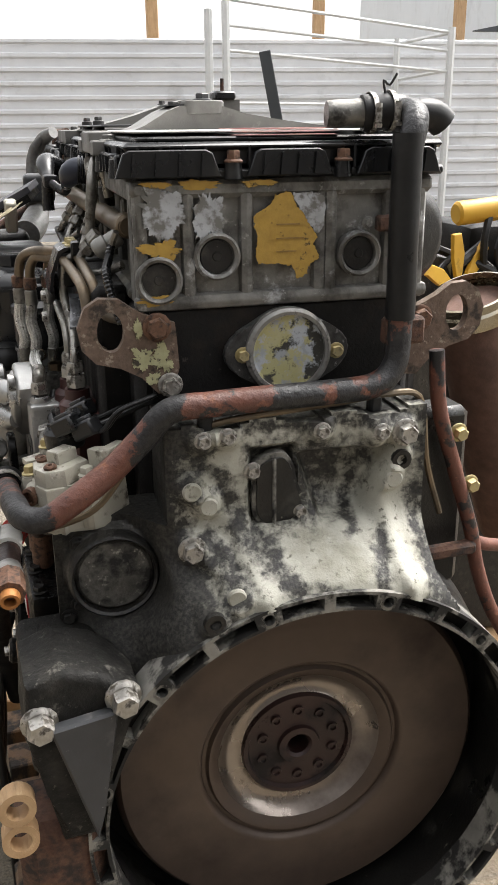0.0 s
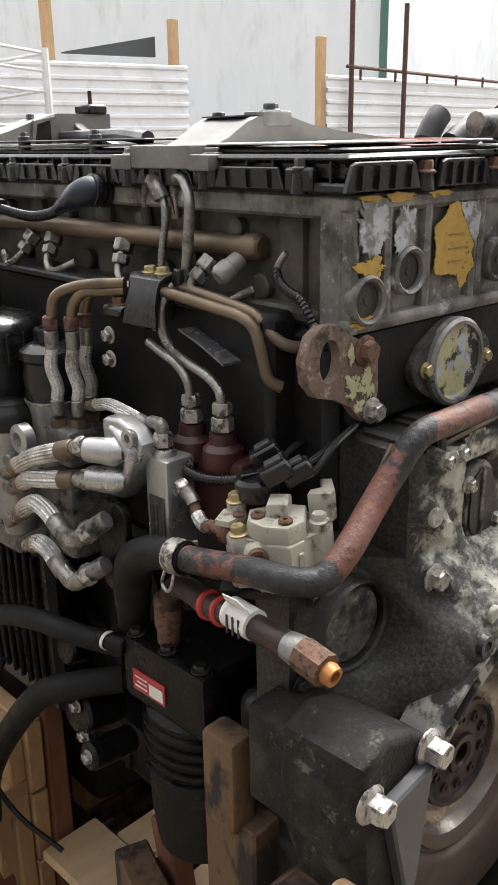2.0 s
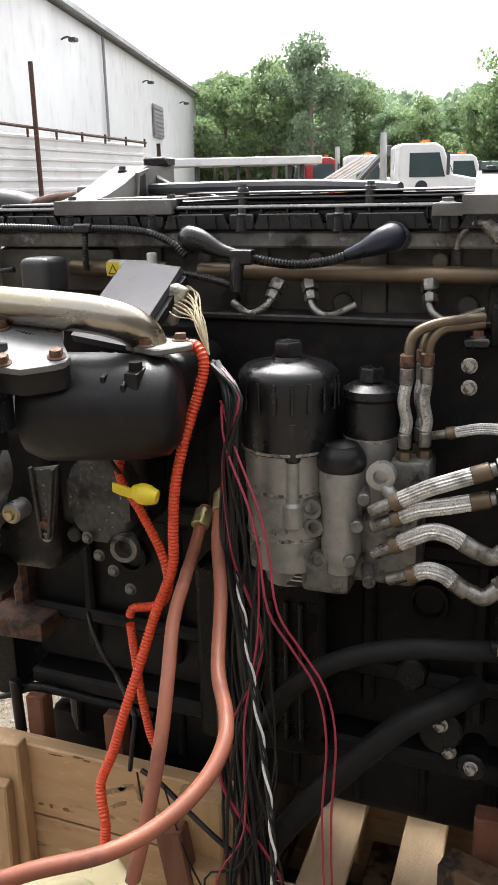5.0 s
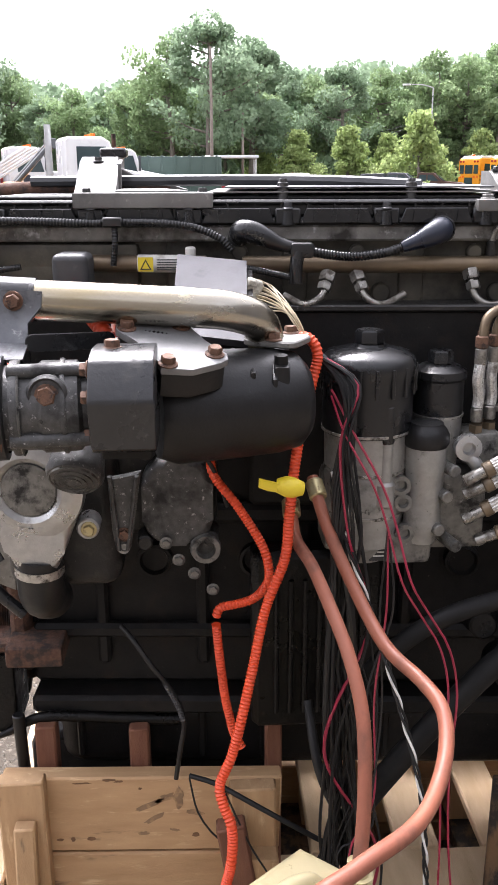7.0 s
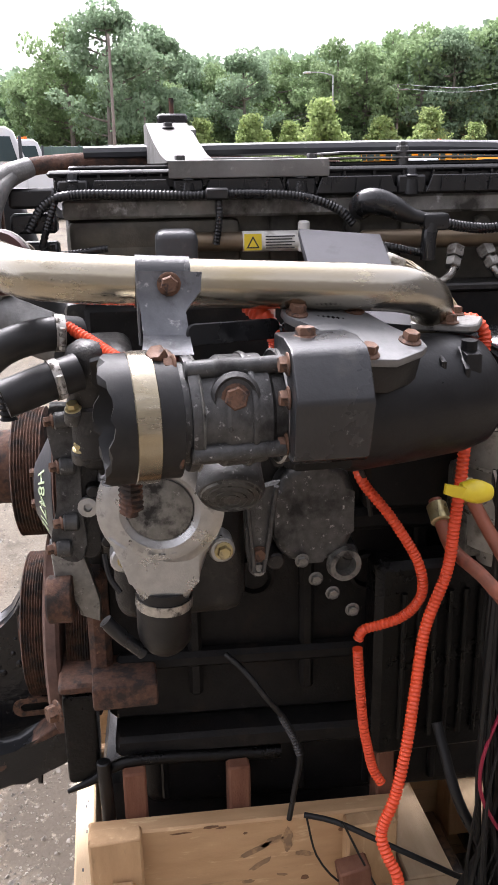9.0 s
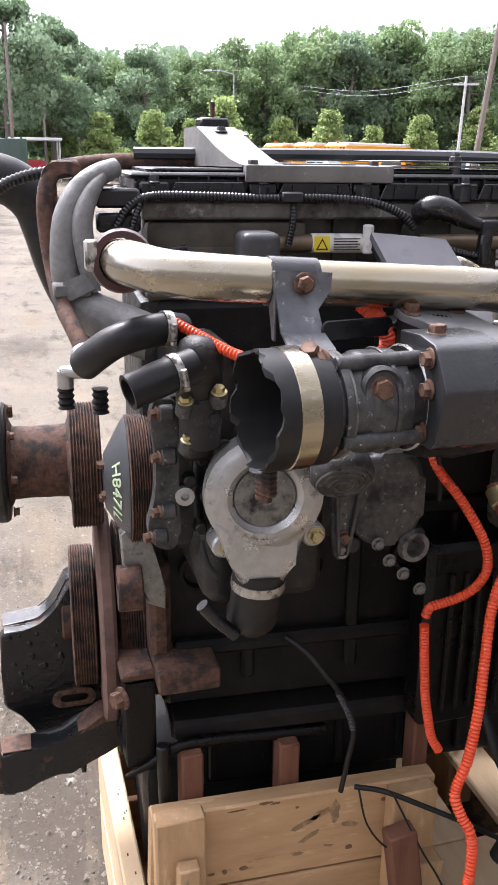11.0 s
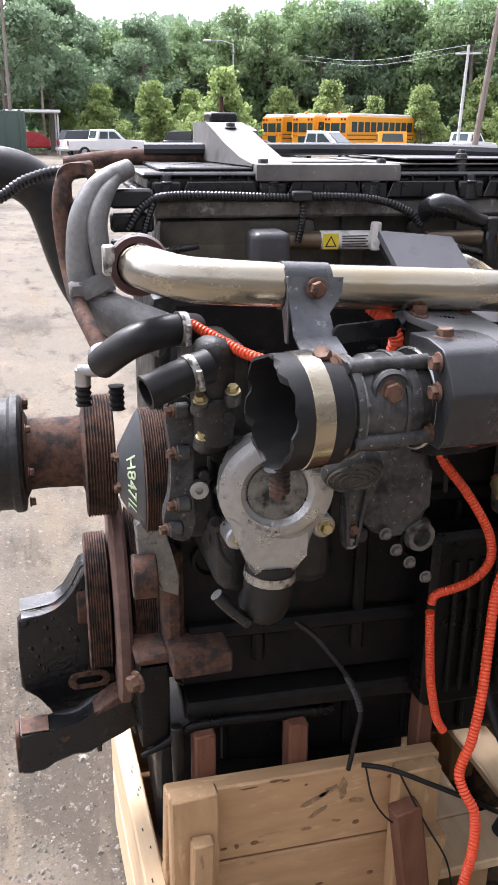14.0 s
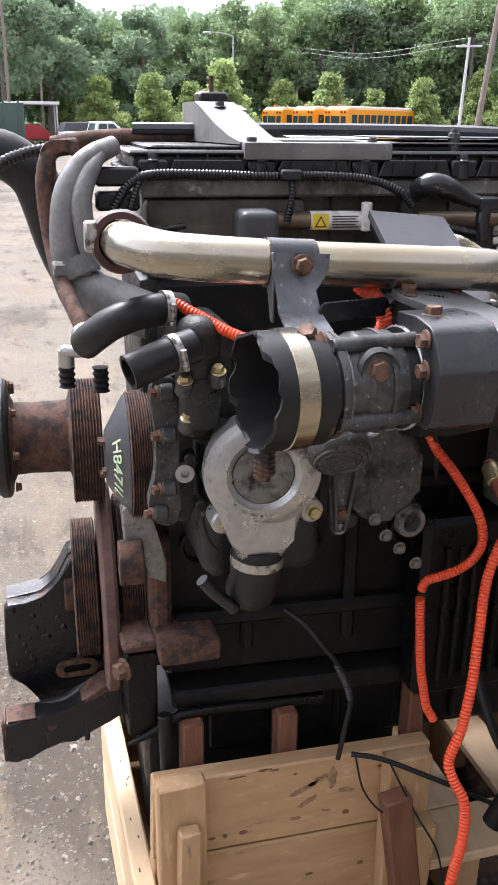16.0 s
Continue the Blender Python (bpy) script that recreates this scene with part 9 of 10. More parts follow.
bm = lathe(B(), [(0.030, -0.06), (0.032, 0.0), (0.031, 0.016), (0.026, 0.028), (0.016, 0.035), (0, 0.037)], (0.022, 2.282, 1.446), (-0.15, 0, 1), 26)
cyl(bm, (0.02, 2.282, 1.33), (0.02, 2.282, 1.40), 0.028, seg=18, bevel=0.004)
box(bm, (0.03, 2.225, 1.30), (0.18, 2.305, 1.465), 0.02, seg=3)
th_ = part("thermostat_housing", bm, "black_dusty", engine, "dusty black thermostat housing")
for p_ in ((-0.008, 2.262, 1.412), (0.0, 2.305, 1.400), (0.0, 2.268, 1.375), (0.008, 2.30, 1.345), (0.01, 2.25, 1.33)):
    part("housing_lug", cyl(B(), Vector(p_) + Vector((0.012, 0, -0.02)), p_, 0.013, 0.012, seg=14, bevel=0.003), "grey_cast", th_)
bolts([(-0.008, 2.262, 1.412), (0.0, 2.305, 1.400), (0.008, 2.30, 1.345)], (-0.4, 0.1, 1), 0.008, 0.009, "brass", th_)
bolts([(0.0, 2.268, 1.375), (0.01, 2.25, 1.33)], (-1, 0.1, 0.2), 0.008, 0.009, "black_dusty", th_)
ae = part("front_elbow", tube(B(), [(0.270, 2.352, 1.688), (0.252, 2.382, 1.676), (0.241, 2.407, 1.656), (0.236, 2.426, 1.621), (0.235, 2.433, 1.576), (0.233, 2.432, 1.534), (0.226, 2.418, 1.502), (0.213, 2.390, 1.478), (0.20, 2.355, 1.462), (0.18, 2.315, 1.448)], 0.034, 24, 0.008, radii=[0.014, 0.0165, 0.0195, 0.0215, 0.022, 0.0225, 0.027, 0.034, 0.035, 0.034]), "elbow_cast", engine, "pale grey cast aluminium water elbow")
part("elbow_seam", tube(B(), [(0.244, 2.374, 1.676), (0.226, 2.394, 1.652), (0.217, 2.408, 1.618), (0.213, 2.407, 1.577), (0.211, 2.402, 1.54), (0.208, 2.396, 1.515)], 0.012, 14, 0.008, radii=[0.008, 0.0125, 0.015, 0.0155, 0.014, 0.010]), "elbow_cast", ae, "raised rib along the casting")
part("elbow_band", tube(B(), [(0.2285, 2.425, 1.532), (0.224, 2.414, 1.508)], 0.0345, 22, 0.01), "elbow_cast", ae)
part("elbow_tab", box(B(), (0.196, 2.400, 1.508), (0.235, 2.455, 1.530), 0.004), "elbow_cast", ae)
part("crossover_pipe", tube(B(), [(0.31, 2.405, 1.686), (0.295, 2.44, 1.68), (0.285, 2.454, 1.65), (0.28, 2.456, 1.605), (0.26, 2.450, 1.54), (0.20, 2.443, 1.498), (0.14, 2.430, 1.467), (0.108, 2.421, 1.443)], 0.0125, 14, 0.01), "rust", engine, "rusty crossover pipe")
part("pipe_joint", lathe(B(), [(0.016, -0.015), (0.019, -0.01), (0.019, 0.012), (0.015, 0.018)], (0.10, 2.422, 1.440), (0.6, 0.2, 0.7), 16), "alu", engine, "pale pipe joint")
bm = cyl(B(), (0.135, 2.456, 1.416), (0.125, 2.420, 1.416), 0.009, seg=14, bevel=0.002)
cyl(bm, (0.135, 2.449, 1.42), (0.137, 2.449, 1.392), 0.0115, seg=14, bevel=0.002)
part("bleed_valve", bm, "alu", engine, "small grey bleed valve")
for x, y, z in ((0.14, 2.449, 1.398), (0.14, 2.401, 1.388)):
    part("spring_stem", tube(B(), [(x, y, z), (x, y, z - 0.018), (x, y, z - 0.036)], 0.0125, 12, ribs=0.003, pitch=0.009), "black", engine, "black ribbed spring stem")
ls_ = part("lifting_strap", ring_plate(B(), rounded(0.062, 0.135, 0.024, 5, 2.428, 1.628), rounded(0.026, 0.062, 0.012, 5, 2.424, 1.648), (0.30, 0, 0), (0, 1, 0), (0, 0, 1), -0.016), "rust", engine, "rust-brown front lifting strap")
bolts([(0.286, 2.435, 1.60)], (-1, 0, 0), 0.009, 0.01, "rust_bolt", ls_)

# connectors and conduit along the front of the head
SKEW[0] = True
ch = part("head_conduit", tube(B(), [(0.165, 2.36, 1.60), (0.165, 2.335, 1.635), (0.17, 2.30, 1.648), (0.175, 2.22, 1.648), (0.178, 2.13, 1.645), (0.178, 2.04, 1.646), (0.175, 1.96, 1.640), (0.17, 1.91, 1.622), (0.17, 1.885, 1.60)], 0.0075, 10, ribs=0.0012, pitch=0.0055), "plastic", engine, "black corrugated head conduit")
part("conduit_drop", tube(B(), [(0.175, 2.085, 1.645), (0.172, 2.085, 1.61), (0.178, 2.09, 1.575)], 0.006, 9, ribs=0.001, pitch=0.005), "plastic", ch)
part("conduit_tee", box(B(), (0.165, 2.07, 1.638), (0.187, 2.105, 1.655), 0.003), "plastic", ch)
part("conduit_drop", tube(B(), [(0.165, 2.32, 1.64), (0.16, 2.335, 1.60), (0.165, 2.34, 1.57), (0.175, 2.31, 1.565), (0.18, 2.25, 1.572)], 0.0058, 9, ribs=0.001, pitch=0.005), "plastic", ch)
for z in (1.645, 1.61, 1.57):
    part("connector", box(B(), (0.165, 2.32, z - 0.014), (0.20, 2.385, z + 0.014), 0.004), "plastic", ch, "black plug connector")
ac2 = part("pressure_tube", lathe(B(), [(0.010, 0), (0.0145, 0.003), (0.0145, 0.20), (0.010, 0.204)], (0.195, 1.93, 1.575), (0, 1, 0.01), 18), "rail", engine, "pressure tube with a warning label")
wl = part("warning_label", lathe(B(), [(0.0148, 0), (0.0152, 0.001), (0.0152, 0.084), (0.0148, 0.085)], (0.195, 1.965, 1.5755), (0, 1, 0.01), 24, cap=False), "white_label", ac2, "white label with a yellow warning triangle")
part("label_field", prism(B(), [(2.022, 1.564), (2.048, 1.564), (2.048, 1.588), (2.022, 1.588)], (0.1796, 0, 0), (0, 1, 0), (0, 0, 1), -0.0006), "yellow", wl, "yellow field")
part("triangle", prism(B(), [(2.025, 1.567), (2.045, 1.567), (2.035, 1.585)], (0.1788, 0, 0), (0, 1, 0), (0, 0, 1), -0.0005), "ink", wl, "black triangle")
part("triangle_field", prism(B(), [(2.0285, 1.569), (2.0415, 1.569), (2.035, 1.581)], (0.1782, 0, 0), (0, 1, 0), (0, 0, 1), -0.0004), "yellow", wl)
for k in range(5):
    part("print_bar", prism(B(), [(1.972 + 0.004 * (k % 2), 1.566 + k * 0.0042), (2.016, 1.566 + k * 0.0042), (2.016, 1.5678 + k * 0.0042), (1.972 + 0.004 * (k % 2), 1.5678 + k * 0.0042)], (0.1796, 0, 0), (0, 1, 0), (0, 0, 1), -0.0005), "ink", wl)
part("white_valve", cyl(B(), (0.185, 1.958, 1.56), (0.183, 1.958, 1.605), 0.009, seg=12, bevel=0.002), "white_label", ac2, "white valve cap")
part("coil_cover", box(B(), (0.10, 2.12, 1.535), (0.17, 2.18, 1.60), 0.012, seg=3), "dark_grey", engine, "dark moulded coil cover")
SKEW[0] = False
mu, mv = Vector((-0.028, -0.112, -0.009)), Vector((-0.185, 0.008, -0.098))
mo_ = Vector((0.182, 1.978, 1.598))
mn = mu.cross(mv).normalized()
mdep = 0.012 if mn.x > 0 else -0.012
em = part("control_module", prism(B(), [(0, 0), (1, 0), (1, 1), (0, 1)], mo_, mu, mv, mdep, 0.0), "ecu", engine, "tilted grey electronic module")
part("module_back", prism(B(), [(0.03, 0.03), (1.08, 0.03), (1.08, 0.97), (0.03, 0.97)], mo_ + mn * (mdep * 1.05), mu, mv, mdep * 1.2, 0.0), "black", em)
mp = mo_ + mu + mv * 0.1 + mn * (mdep * 1.6)
part("module_plug", box(B(), (-0.012, -0.022, -0.045), (0.012, 0.006, 0.02), 0.004, Matrix.Translation(mp + mv * 0.15) @ Matrix.Rotation(0.4, 4, "X")), "alu_cream", em, "beige module connector")
bm = B()
for k in range(16):
    r = random.Random(k + 40)
    p = mp + mv * (0.02 + 0.022 * k) + Vector((r.uniform(-0.006, 0.006), -0.014, 0))
    tube(bm, [p, p + Vector((-0.012, -0.022 + r.uniform(-0.006, 0.006), -0.006)), Vector((0.065 + r.uniform(-0.008, 0.008), 1.800 + r.uniform(-0.008, 0.008), 1.515)), Vector((0.035, 1.775, 1.47))], 0.0012, 5, 0.012)
part("module_wiring", bm, "tan_wire", em, "fan of thin tan wires")

# pulleys, front hub and belt drive
def grooved(bm, c, d, r, w, n):
    """A pulley rim with n fine grooves."""
    prof = [(r * 0.55, 0), (r * 0.94, 0), (r, 0.003)]
    for k in range(n):
        a = 0.004 + (w - 0.008) * k / n
        s = (w - 0.008) / n
        prof += [(r, a), (r - 0.004, a + s * 0.5)]
    prof += [(r, w - 0.004), (r, w - 0.003), (r * 0.94, w), (r * 0.55, w)]
    return lathe(bm, prof, c, d, 44)


FD = Vector((0.063, 1, 0)).normalized()
p1 = part("fan_pulley", grooved(B(), (0.285, 2.306, 1.192), FD, 0.109, 0.044, 9), "rust", engine, "grooved rusty black fan pulley")
part("pulley_face", lathe(B(), [(0.105, 0.0), (0.10, 0.004), (0.045, 0.035), (0.03, 0.037), (0, 0.037)], (0.288, 2.350, 1.192), FD, 36), "dark_grey", p1, "dark conical face with chalk mark")
bolts([(0.289 + 0.036 * math.cos(a), 2.382, 1.192 + 0.036 * math.sin(a)) for a in (0.5, 2.0, 3.5, 5.0)], FD, 0.008, 0.012, "rust_bolt", p1)
ch_ = bpy.data.curves.new("chalk_number", "FONT")
ch_.body, ch_.size, ch_.extrude = "H8471L", 0.034, 0.0006
tx = new("chalk_source", ch_)
dg = bpy.context.evaluated_depsgraph_get()
me = bpy.data.meshes.new_from_object(tx.evaluated_get(dg))
bpy.data.objects.remove(tx)
me.materials.append(M["chalk"])
# bent round the cone's near flank, reading downwards
UP = Vector((-1, 0.063, 0)).normalized()
sx = [v.co.x for v in me.vertices]
half = (min(sx) + max(sx)) / 2
for v in me.vertices:
    r_ = 0.066 + v.co.y * 0.87
    ph = (v.co.x - half) / 0.078
    ax_ = 0.035 - (r_ - 0.045) * 0.031 / 0.055 + 0.0012 + v.co.z
    v.co = Vector((0.288, 2.350, 1.192)) + FD * ax_ + UP * (r_ * math.cos(ph)) + Vector((0, 0, -r_ * math.sin(ph)))
num = new("chalk_number", me)
num.parent = p1
num["label"] = "pale green hand-written mark"
p2_ = part("drive_pulley", grooved(B(), (0.455, 2.375, 1.165), FD, 0.116, 0.055, 9), "rust", engine, "rusty grooved drive pulley")
part("front_shaft", lathe(B(), [(0.080, 0), (0.0672, 0.004), (0.0655, 0.03), (0.0662, 0.034), (0.0648, 0.07), (0.0665, 0.098), (0.082, 0.105)], (0.458, 2.43, 1.176), FD, 30), "rust", p2_, "rust-brown hub spacer")
fl_ = part("fan_flange", lathe(B(), [(0.06, 0), (0.105, 0.003), (0.109, 0.008), (0.109, 0.02), (0.103, 0.026), (0.103, 0.05), (0.109, 0.056), (0.109, 0.066), (0.05, 0.068)], (0.465, 2.535, 1.178), FD, 36), "black_dusty", p2_, "black dusty fan flange")
bolts([(0.466 + 0.1 * math.cos(a), 2.534, 1.178 + 0.098 * math.sin(a)) for a in [k * 0.785 for k in range(8)]], -FD, 0.007, 0.01, "rust_bolt", fl_)
ck = part("crank_pulley", grooved(B(), (0.482, 2.395, 0.845), FD, 0.138, 0.046, 8), "rust", engine, "rusty grooved crankshaft pulley")
part("damper", lathe(B(), [(0.10, 0), (0.205, 0.0), (0.21, 0.006), (0.21, 0.022), (0.20, 0.028), (0.10, 0.03)], (0.480, 2.362, 0.845), FD, 44), "exhaust", ck, "brown vibration damper disc")
part("inner_pulley", grooved(B(), (0.477, 2.308, 0.845), FD, 0.182, 0.048, 9), "rust", ck, "rusty grooved inner pulley")
part("hub", cyl(B(), (0.48, 2.30, 0.845), (0.488, 2.46, 0.845), 0.05, seg=20, bevel=0.004), "rust", ck)
idl = part("idler_pulley", lathe(B(), [(0.01, 0), (0.036, 0.0), (0.0385, 0.003), (0.0385, 0.038), (0.036, 0.041), (0.02, 0.041), (0.018, 0.036), (0, 0.036)], (0.215, 2.338, 1.028), FD, 28), "rust", engine, "worn rust-brown idler pulley")
part("idler_arm", prism(B(), [(2.370, 1.12), (2.346, 1.140), (2.325, 1.130), (2.310, 1.066), (2.296, 1.013), (2.298, 0.975), (2.330, 0.990), (2.341, 1.046), (2.366, 1.052)], (0.252, 0, 0), (0, 1, 0), (0, 0, 1), -0.03, 0.006, 2), "flange_alu", idl, "pale cast idler arm")
FLB = [(2.338, 1.392), (2.344, 1.36), (2.338, 1.31), (2.340, 1.25), (2.350, 1.205), (2.342, 1.175), (2.318, 1.165), (2.304, 1.185), (2.306, 1.25), (2.304, 1.33), (2.308, 1.385)]
wt = part("pump_flange", prism(B(), [(p.y, p.z) for p in spline([(0, a, b) for a, b in FLB + FLB[:1]], 0.008)[:-1]], (0.052, 0, 0), (0, 1, 0), (0, 0, 1), 0.022, 0.004, 2), "grey_cast", engine, "grey cast pump flange")
part("inner_flange", prism(B(), [(p.y - 0.022, p.z) for p in spline([(0, a, b) for a, b in FLB + FLB[:1]], 0.008)[:-1]], (0.062, 0, 0), (0, 1, 0), (0, 0, 1), 0.05, 0.004, 2), "black_dusty", wt)
fb_ = [(0.048, 2.334, 1.372), (0.048, 2.332, 1.309), (0.048, 2.333, 1.228), (0.05, 2.345, 1.19)]
for p_ in fb_:
    part("bolt_boss", cyl(B(), p_, Vector(p_) + Vector((0.0, -0.022, 0)), 0.012, seg=16, bevel=0.003), "grey_cast", wt)
bolts([(p_[0], p_[1] + 0.001, p_[2]) for p_ in fb_], (-0.25, 1, 0), 0.0075, 0.012, "rust_bolt", wt)
for y_, z_ in ((2.285, 1.345), (2.272, 1.30), (2.268, 1.245), (2.275, 1.195), (2.255, 1.33), (2.29, 1.27)):
    part("bolt_boss", cyl(B(), (0.07, y_, z_), (0.045, y_, z_), 0.011, 0.009, seg=12, bevel=0.002), "black_dusty", wt)
part("flange_tab", lathe(B(), [(0.014, 0), (0.014, 0.012), (0.006, 0.013), (0.005, 0.006), (0, 0.006)], (0.058, 2.297, 1.248), (-1, 0.1, 0), 14), "alu", wt)
part("pump_back", lathe(B(), [(0.09, 0), (0.095, 0.02), (0.085, 0.06), (0.05, 0.08)], (0.22, 2.28, 1.19), -FD, 30), "black_dusty", engine, "dusty black pump back")
SKEW[0] = True
part("front_cover", box(B(), (0.21, 2.28, 0.76), (0.575, 2.325, 1.49), 0.015, seg=2), "black_dusty", engine, "dusty black front timing cover")
SKEW[0] = False

# front mount
MOUNT = [(2.335, 0.66), (2.345, 0.76), (2.373, 0.855), (2.405, 0.905), (2.432, 0.929), (2.448, 0.920), (2.466, 0.885), (2.480, 0.860), (2.502, 0.843), (2.535, 0.838), (2.570, 0.838), (2.578, 0.828), (2.581, 0.757), (2.581, 0.680), (2.574, 0.668), (2.545, 0.655), (2.532, 0.636), (2.524, 0.600), (2.484, 0.584), (2.402, 0.589), (2.345, 0.604)]
fm = part("front_mount", prism(B(), MOUNT, (0.485, 0, 0), (0, 1, 0), (0, 0, 1), -0.030, 0.006, 3), "mount_black", engine, "thick glossy black front mount with rust")
# Edge strip shaped in for a thin highlight; the mount has no rib.
part("mount_rib", prism(B(), [(2.432, 0.930), (2.449, 0.9215), (2.467, 0.8865), (2.481, 0.8615), (2.503, 0.845), (2.572, 0.840), (2.572, 0.836), (2.502, 0.839), (2.476, 0.858), (2.444, 0.917), (2.430, 0.926)], (0.485, 0, 0), (0, 1, 0), (0, 0, 1), 0.05, 0.0015), "mount_black", fm)
rb_ = random.Random(31)
for k in range(34):
    y_, z_ = rb_.uniform(2.40, 2.57), rb_.uniform(0.67, 0.83)
    if abs(y_ - 2.448) < 0.05 and abs(z_ - 0.677) < 0.03:
        continue
    r_ = rb_.uniform(0.003, 0.008)
    part("weld_blob", lathe(B(), [(r_ * 1.3, -0.002), (r_, 0.001), (r_ * 0.5, 0.0028), (0, 0.0032)], (0.4555, y_, z_), (-1, 0, 0), 9), "mount_black", fm)
ARM = [(2.332, 0.700), (2.365, 0.702), (2.405, 0.694), (2.428, 0.678), (2.452, 0.658), (2.475, 0.645), (2.500, 0.640), (2.536, 0.643), (2.563, 0.645), (2.590, 0.643), (2.596, 0.635), (2.597, 0.560), (2.592, 0.551), (2.572, 0.547), (2.563, 0.556), (2.552, 0.566), (2.513, 0.569), (2.490, 0.576), (2.467, 0.588), (2.421, 0.601), (2.395, 0.612), (2.368, 0.627), (2.336, 0.645)]
bm = prism(B(), ARM, (0.405, 0, 0), (0, 1, 0), (0, 0, 1), -0.055, 0.009, 3)
for y_, z_ in ((2.44, 0.592), (2.365, 0.622)):
    prism(bm, [(y_ - 0.010, z_ + 0.02), (y_ + 0.010, z_ + 0.015), (y_ + 0.004, z_ - 0.03), (y_ - 0.004, z_ - 0.03)], (0.40, 0, 0), (0, 1, 0), (0, 0, 1), -0.035, 0.003)
part("mount_arm", bm, "mount_black", fm, "curved black arm of the mount")
part("arm_end", prism(B(), rounded(0.095, 0.056, 0.012, 4, 0.600, 0.378), (0, 2.590, 0), (0, 0, 1), (1, 0, 0), 0.0095, 0.002), "rust", fm, "rusty end face")
part("arm_rust", prism(B(), [(2.342, 0.7015), (2.365, 0.704), (2.405, 0.696), (2.43, 0.680), (2.447, 0.664), (2.43, 0.667), (2.40, 0.684), (2.36, 0.688), (2.342, 0.684)], (0.404, 0, 0), (0, 1, 0), (0, 0, 1), -0.0555, 0.002), "rust", fm, "rusty patch on the arm")
part("arm_rust", box(B(), (0.352, 2.535, 0.6445), (0.402, 2.588, 0.6475), 0.001), "rust", fm)
part("slot_ring", ring_plate(B(), rounded(0.085, 0.038, 0.018, 5, 2.446, 0.677), rounded(0.055, 0.018, 0.0085, 5, 2.446, 0.677), (0.4555, 0, 0), (0, 1, 0), (0, 0, 1), -0.004), "rust_bolt", fm, "rusty slot rim")
# Black plate inside the ring, put in for the shade of the hole.
part("slot_dark", prism(B(), rounded(0.053, 0.016, 0.0075, 5, 2.446, 0.677), (0.4548, 0, 0), (0, 1, 0), (0, 0, 1), -0.001), "oily", fm, "black plate for the slot's shade")
bm = box(B(), (0.175, 2.213, 0.838), (0.33, 2.320, 0.880), 0.006, seg=2)
box(bm, (0.222, 2.316, 0.842), (0.34, 2.378, 0.862), 0.006)
part("mount_shelf", bm, "rust", engine, "rusty iron mount shelf")
part("mount_block", box(B(), (0.224, 2.318, 0.665), (0.34, 2.374, 0.840), 0.008, seg=2), "oily", engine, "black block under the shelf")
part("drain_stub", cyl(B(), (0.205, 2.312, 0.72), (0.205, 2.308, 0.56), 0.012, seg=16, bevel=0.002), "gloss_black", engine, "black upright drain tube")
bolts([(0.205, 2.378, 0.828)], (-0.5, 1, 0), 0.015, 0.02, "rust_bolt", engine)
part("corner_post", box(B(), (0.24, 2.285, 0.86), (0.30, 2.322, 1.05), 0.01), "rust", engine, "rusty block corner")
part("lower_arm", tube(B(), [(0.22, 2.376, 0.655), (0.22, 2.334, 0.672), (0.22, 2.301, 0.692), (0.22, 2.269, 0.702), (0.22, 2.215, 0.703), (0.225, 2.104, 0.690), (0.23, 2.0, 0.68)], 0.014, 14, 0.012, radii=[0.004, 0.009, 0.011, 0.011, 0.011, 0.012, 0.012]), "oily", engine, "black lower arm along the pan")
part("breather_hose", tube(B(), [(0.17, 2.10, 0.925), (0.14, 2.075, 0.91), (0.12, 2.045, 0.872), (0.12, 2.010, 0.818), (0.12, 1.988, 0.754), (0.12, 1.996, 0.69), (0.12, 2.006, 0.625)], 0.0048, 10, 0.012), "rubber", engine, "thin black breather hose")
part("breather_spring", tube(B(), [(0.12, 2.02, 0.833), (0.12, 1.998, 0.785), (0.12, 1.9885, 0.752)], 0.0062, 10, ribs=0.0014, pitch=0.006), "dark_grey", engine)
part("oil_cooler", box(B(), (0.13, 1.62, 0.72), (0.20, 1.86, 1.08), 0.012), "oily", engine, "black finned oil cooler cover")
for k in range(7):
    part("cooler_rib", tube(B(), [(0.125, 1.66 + k * 0.026, 0.76), (0.124, 1.66 + k * 0.026, 0.9), (0.125, 1.66 + k * 0.026, 1.03)], 0.005, 8, 0.05), "oily", engine)
# large black duct beyond the front
du = part("air_duct", tube(B(), [(0.72, 2.66, 1.672), (0.72, 2.60, 1.672), (0.72, 2.537, 1.667), (0.72, 2.49, 1.652), (0.72, 2.452, 1.616), (0.72, 2.432, 1.561), (0.72, 2.416, 1.505), (0.71, 2.393, 1.447), (0.70, 2.361, 1.399), (0.68, 2.31, 1.36)], 0.046, 26, 0.012), "rubber", engine, "large black curved air duct")
part("duct_conduit", tube(B(), [(0.40, 2.575, 1.628), (0.40, 2.54, 1.640), (0.40, 2.505, 1.662), (0.40, 2.46, 1.676), (0.41, 2.42, 1.678)], 0.0105, 10, ribs=0.0018, pitch=0.007), "plastic", du, "black corrugated cable")
part("conduit_plug", tube(B(), [(0.40, 2.64, 1.608), (0.40, 2.60, 1.616), (0.40, 2.572, 1.629)], 0.019, 12, 0.01, radii=[0.020, 0.019, 0.013]), "plastic", du, "black moulded plug")
part("rear_hose_run", tube(B(), [(0.62, 2.42, 1.68), (0.60, 2.34, 1.692), (0.58, 2.2, 1.697), (0.58, 2.0, 1.697)], 0.016, 14, 0.02), "rust", engine, "rusty brown pipe behind the cover")


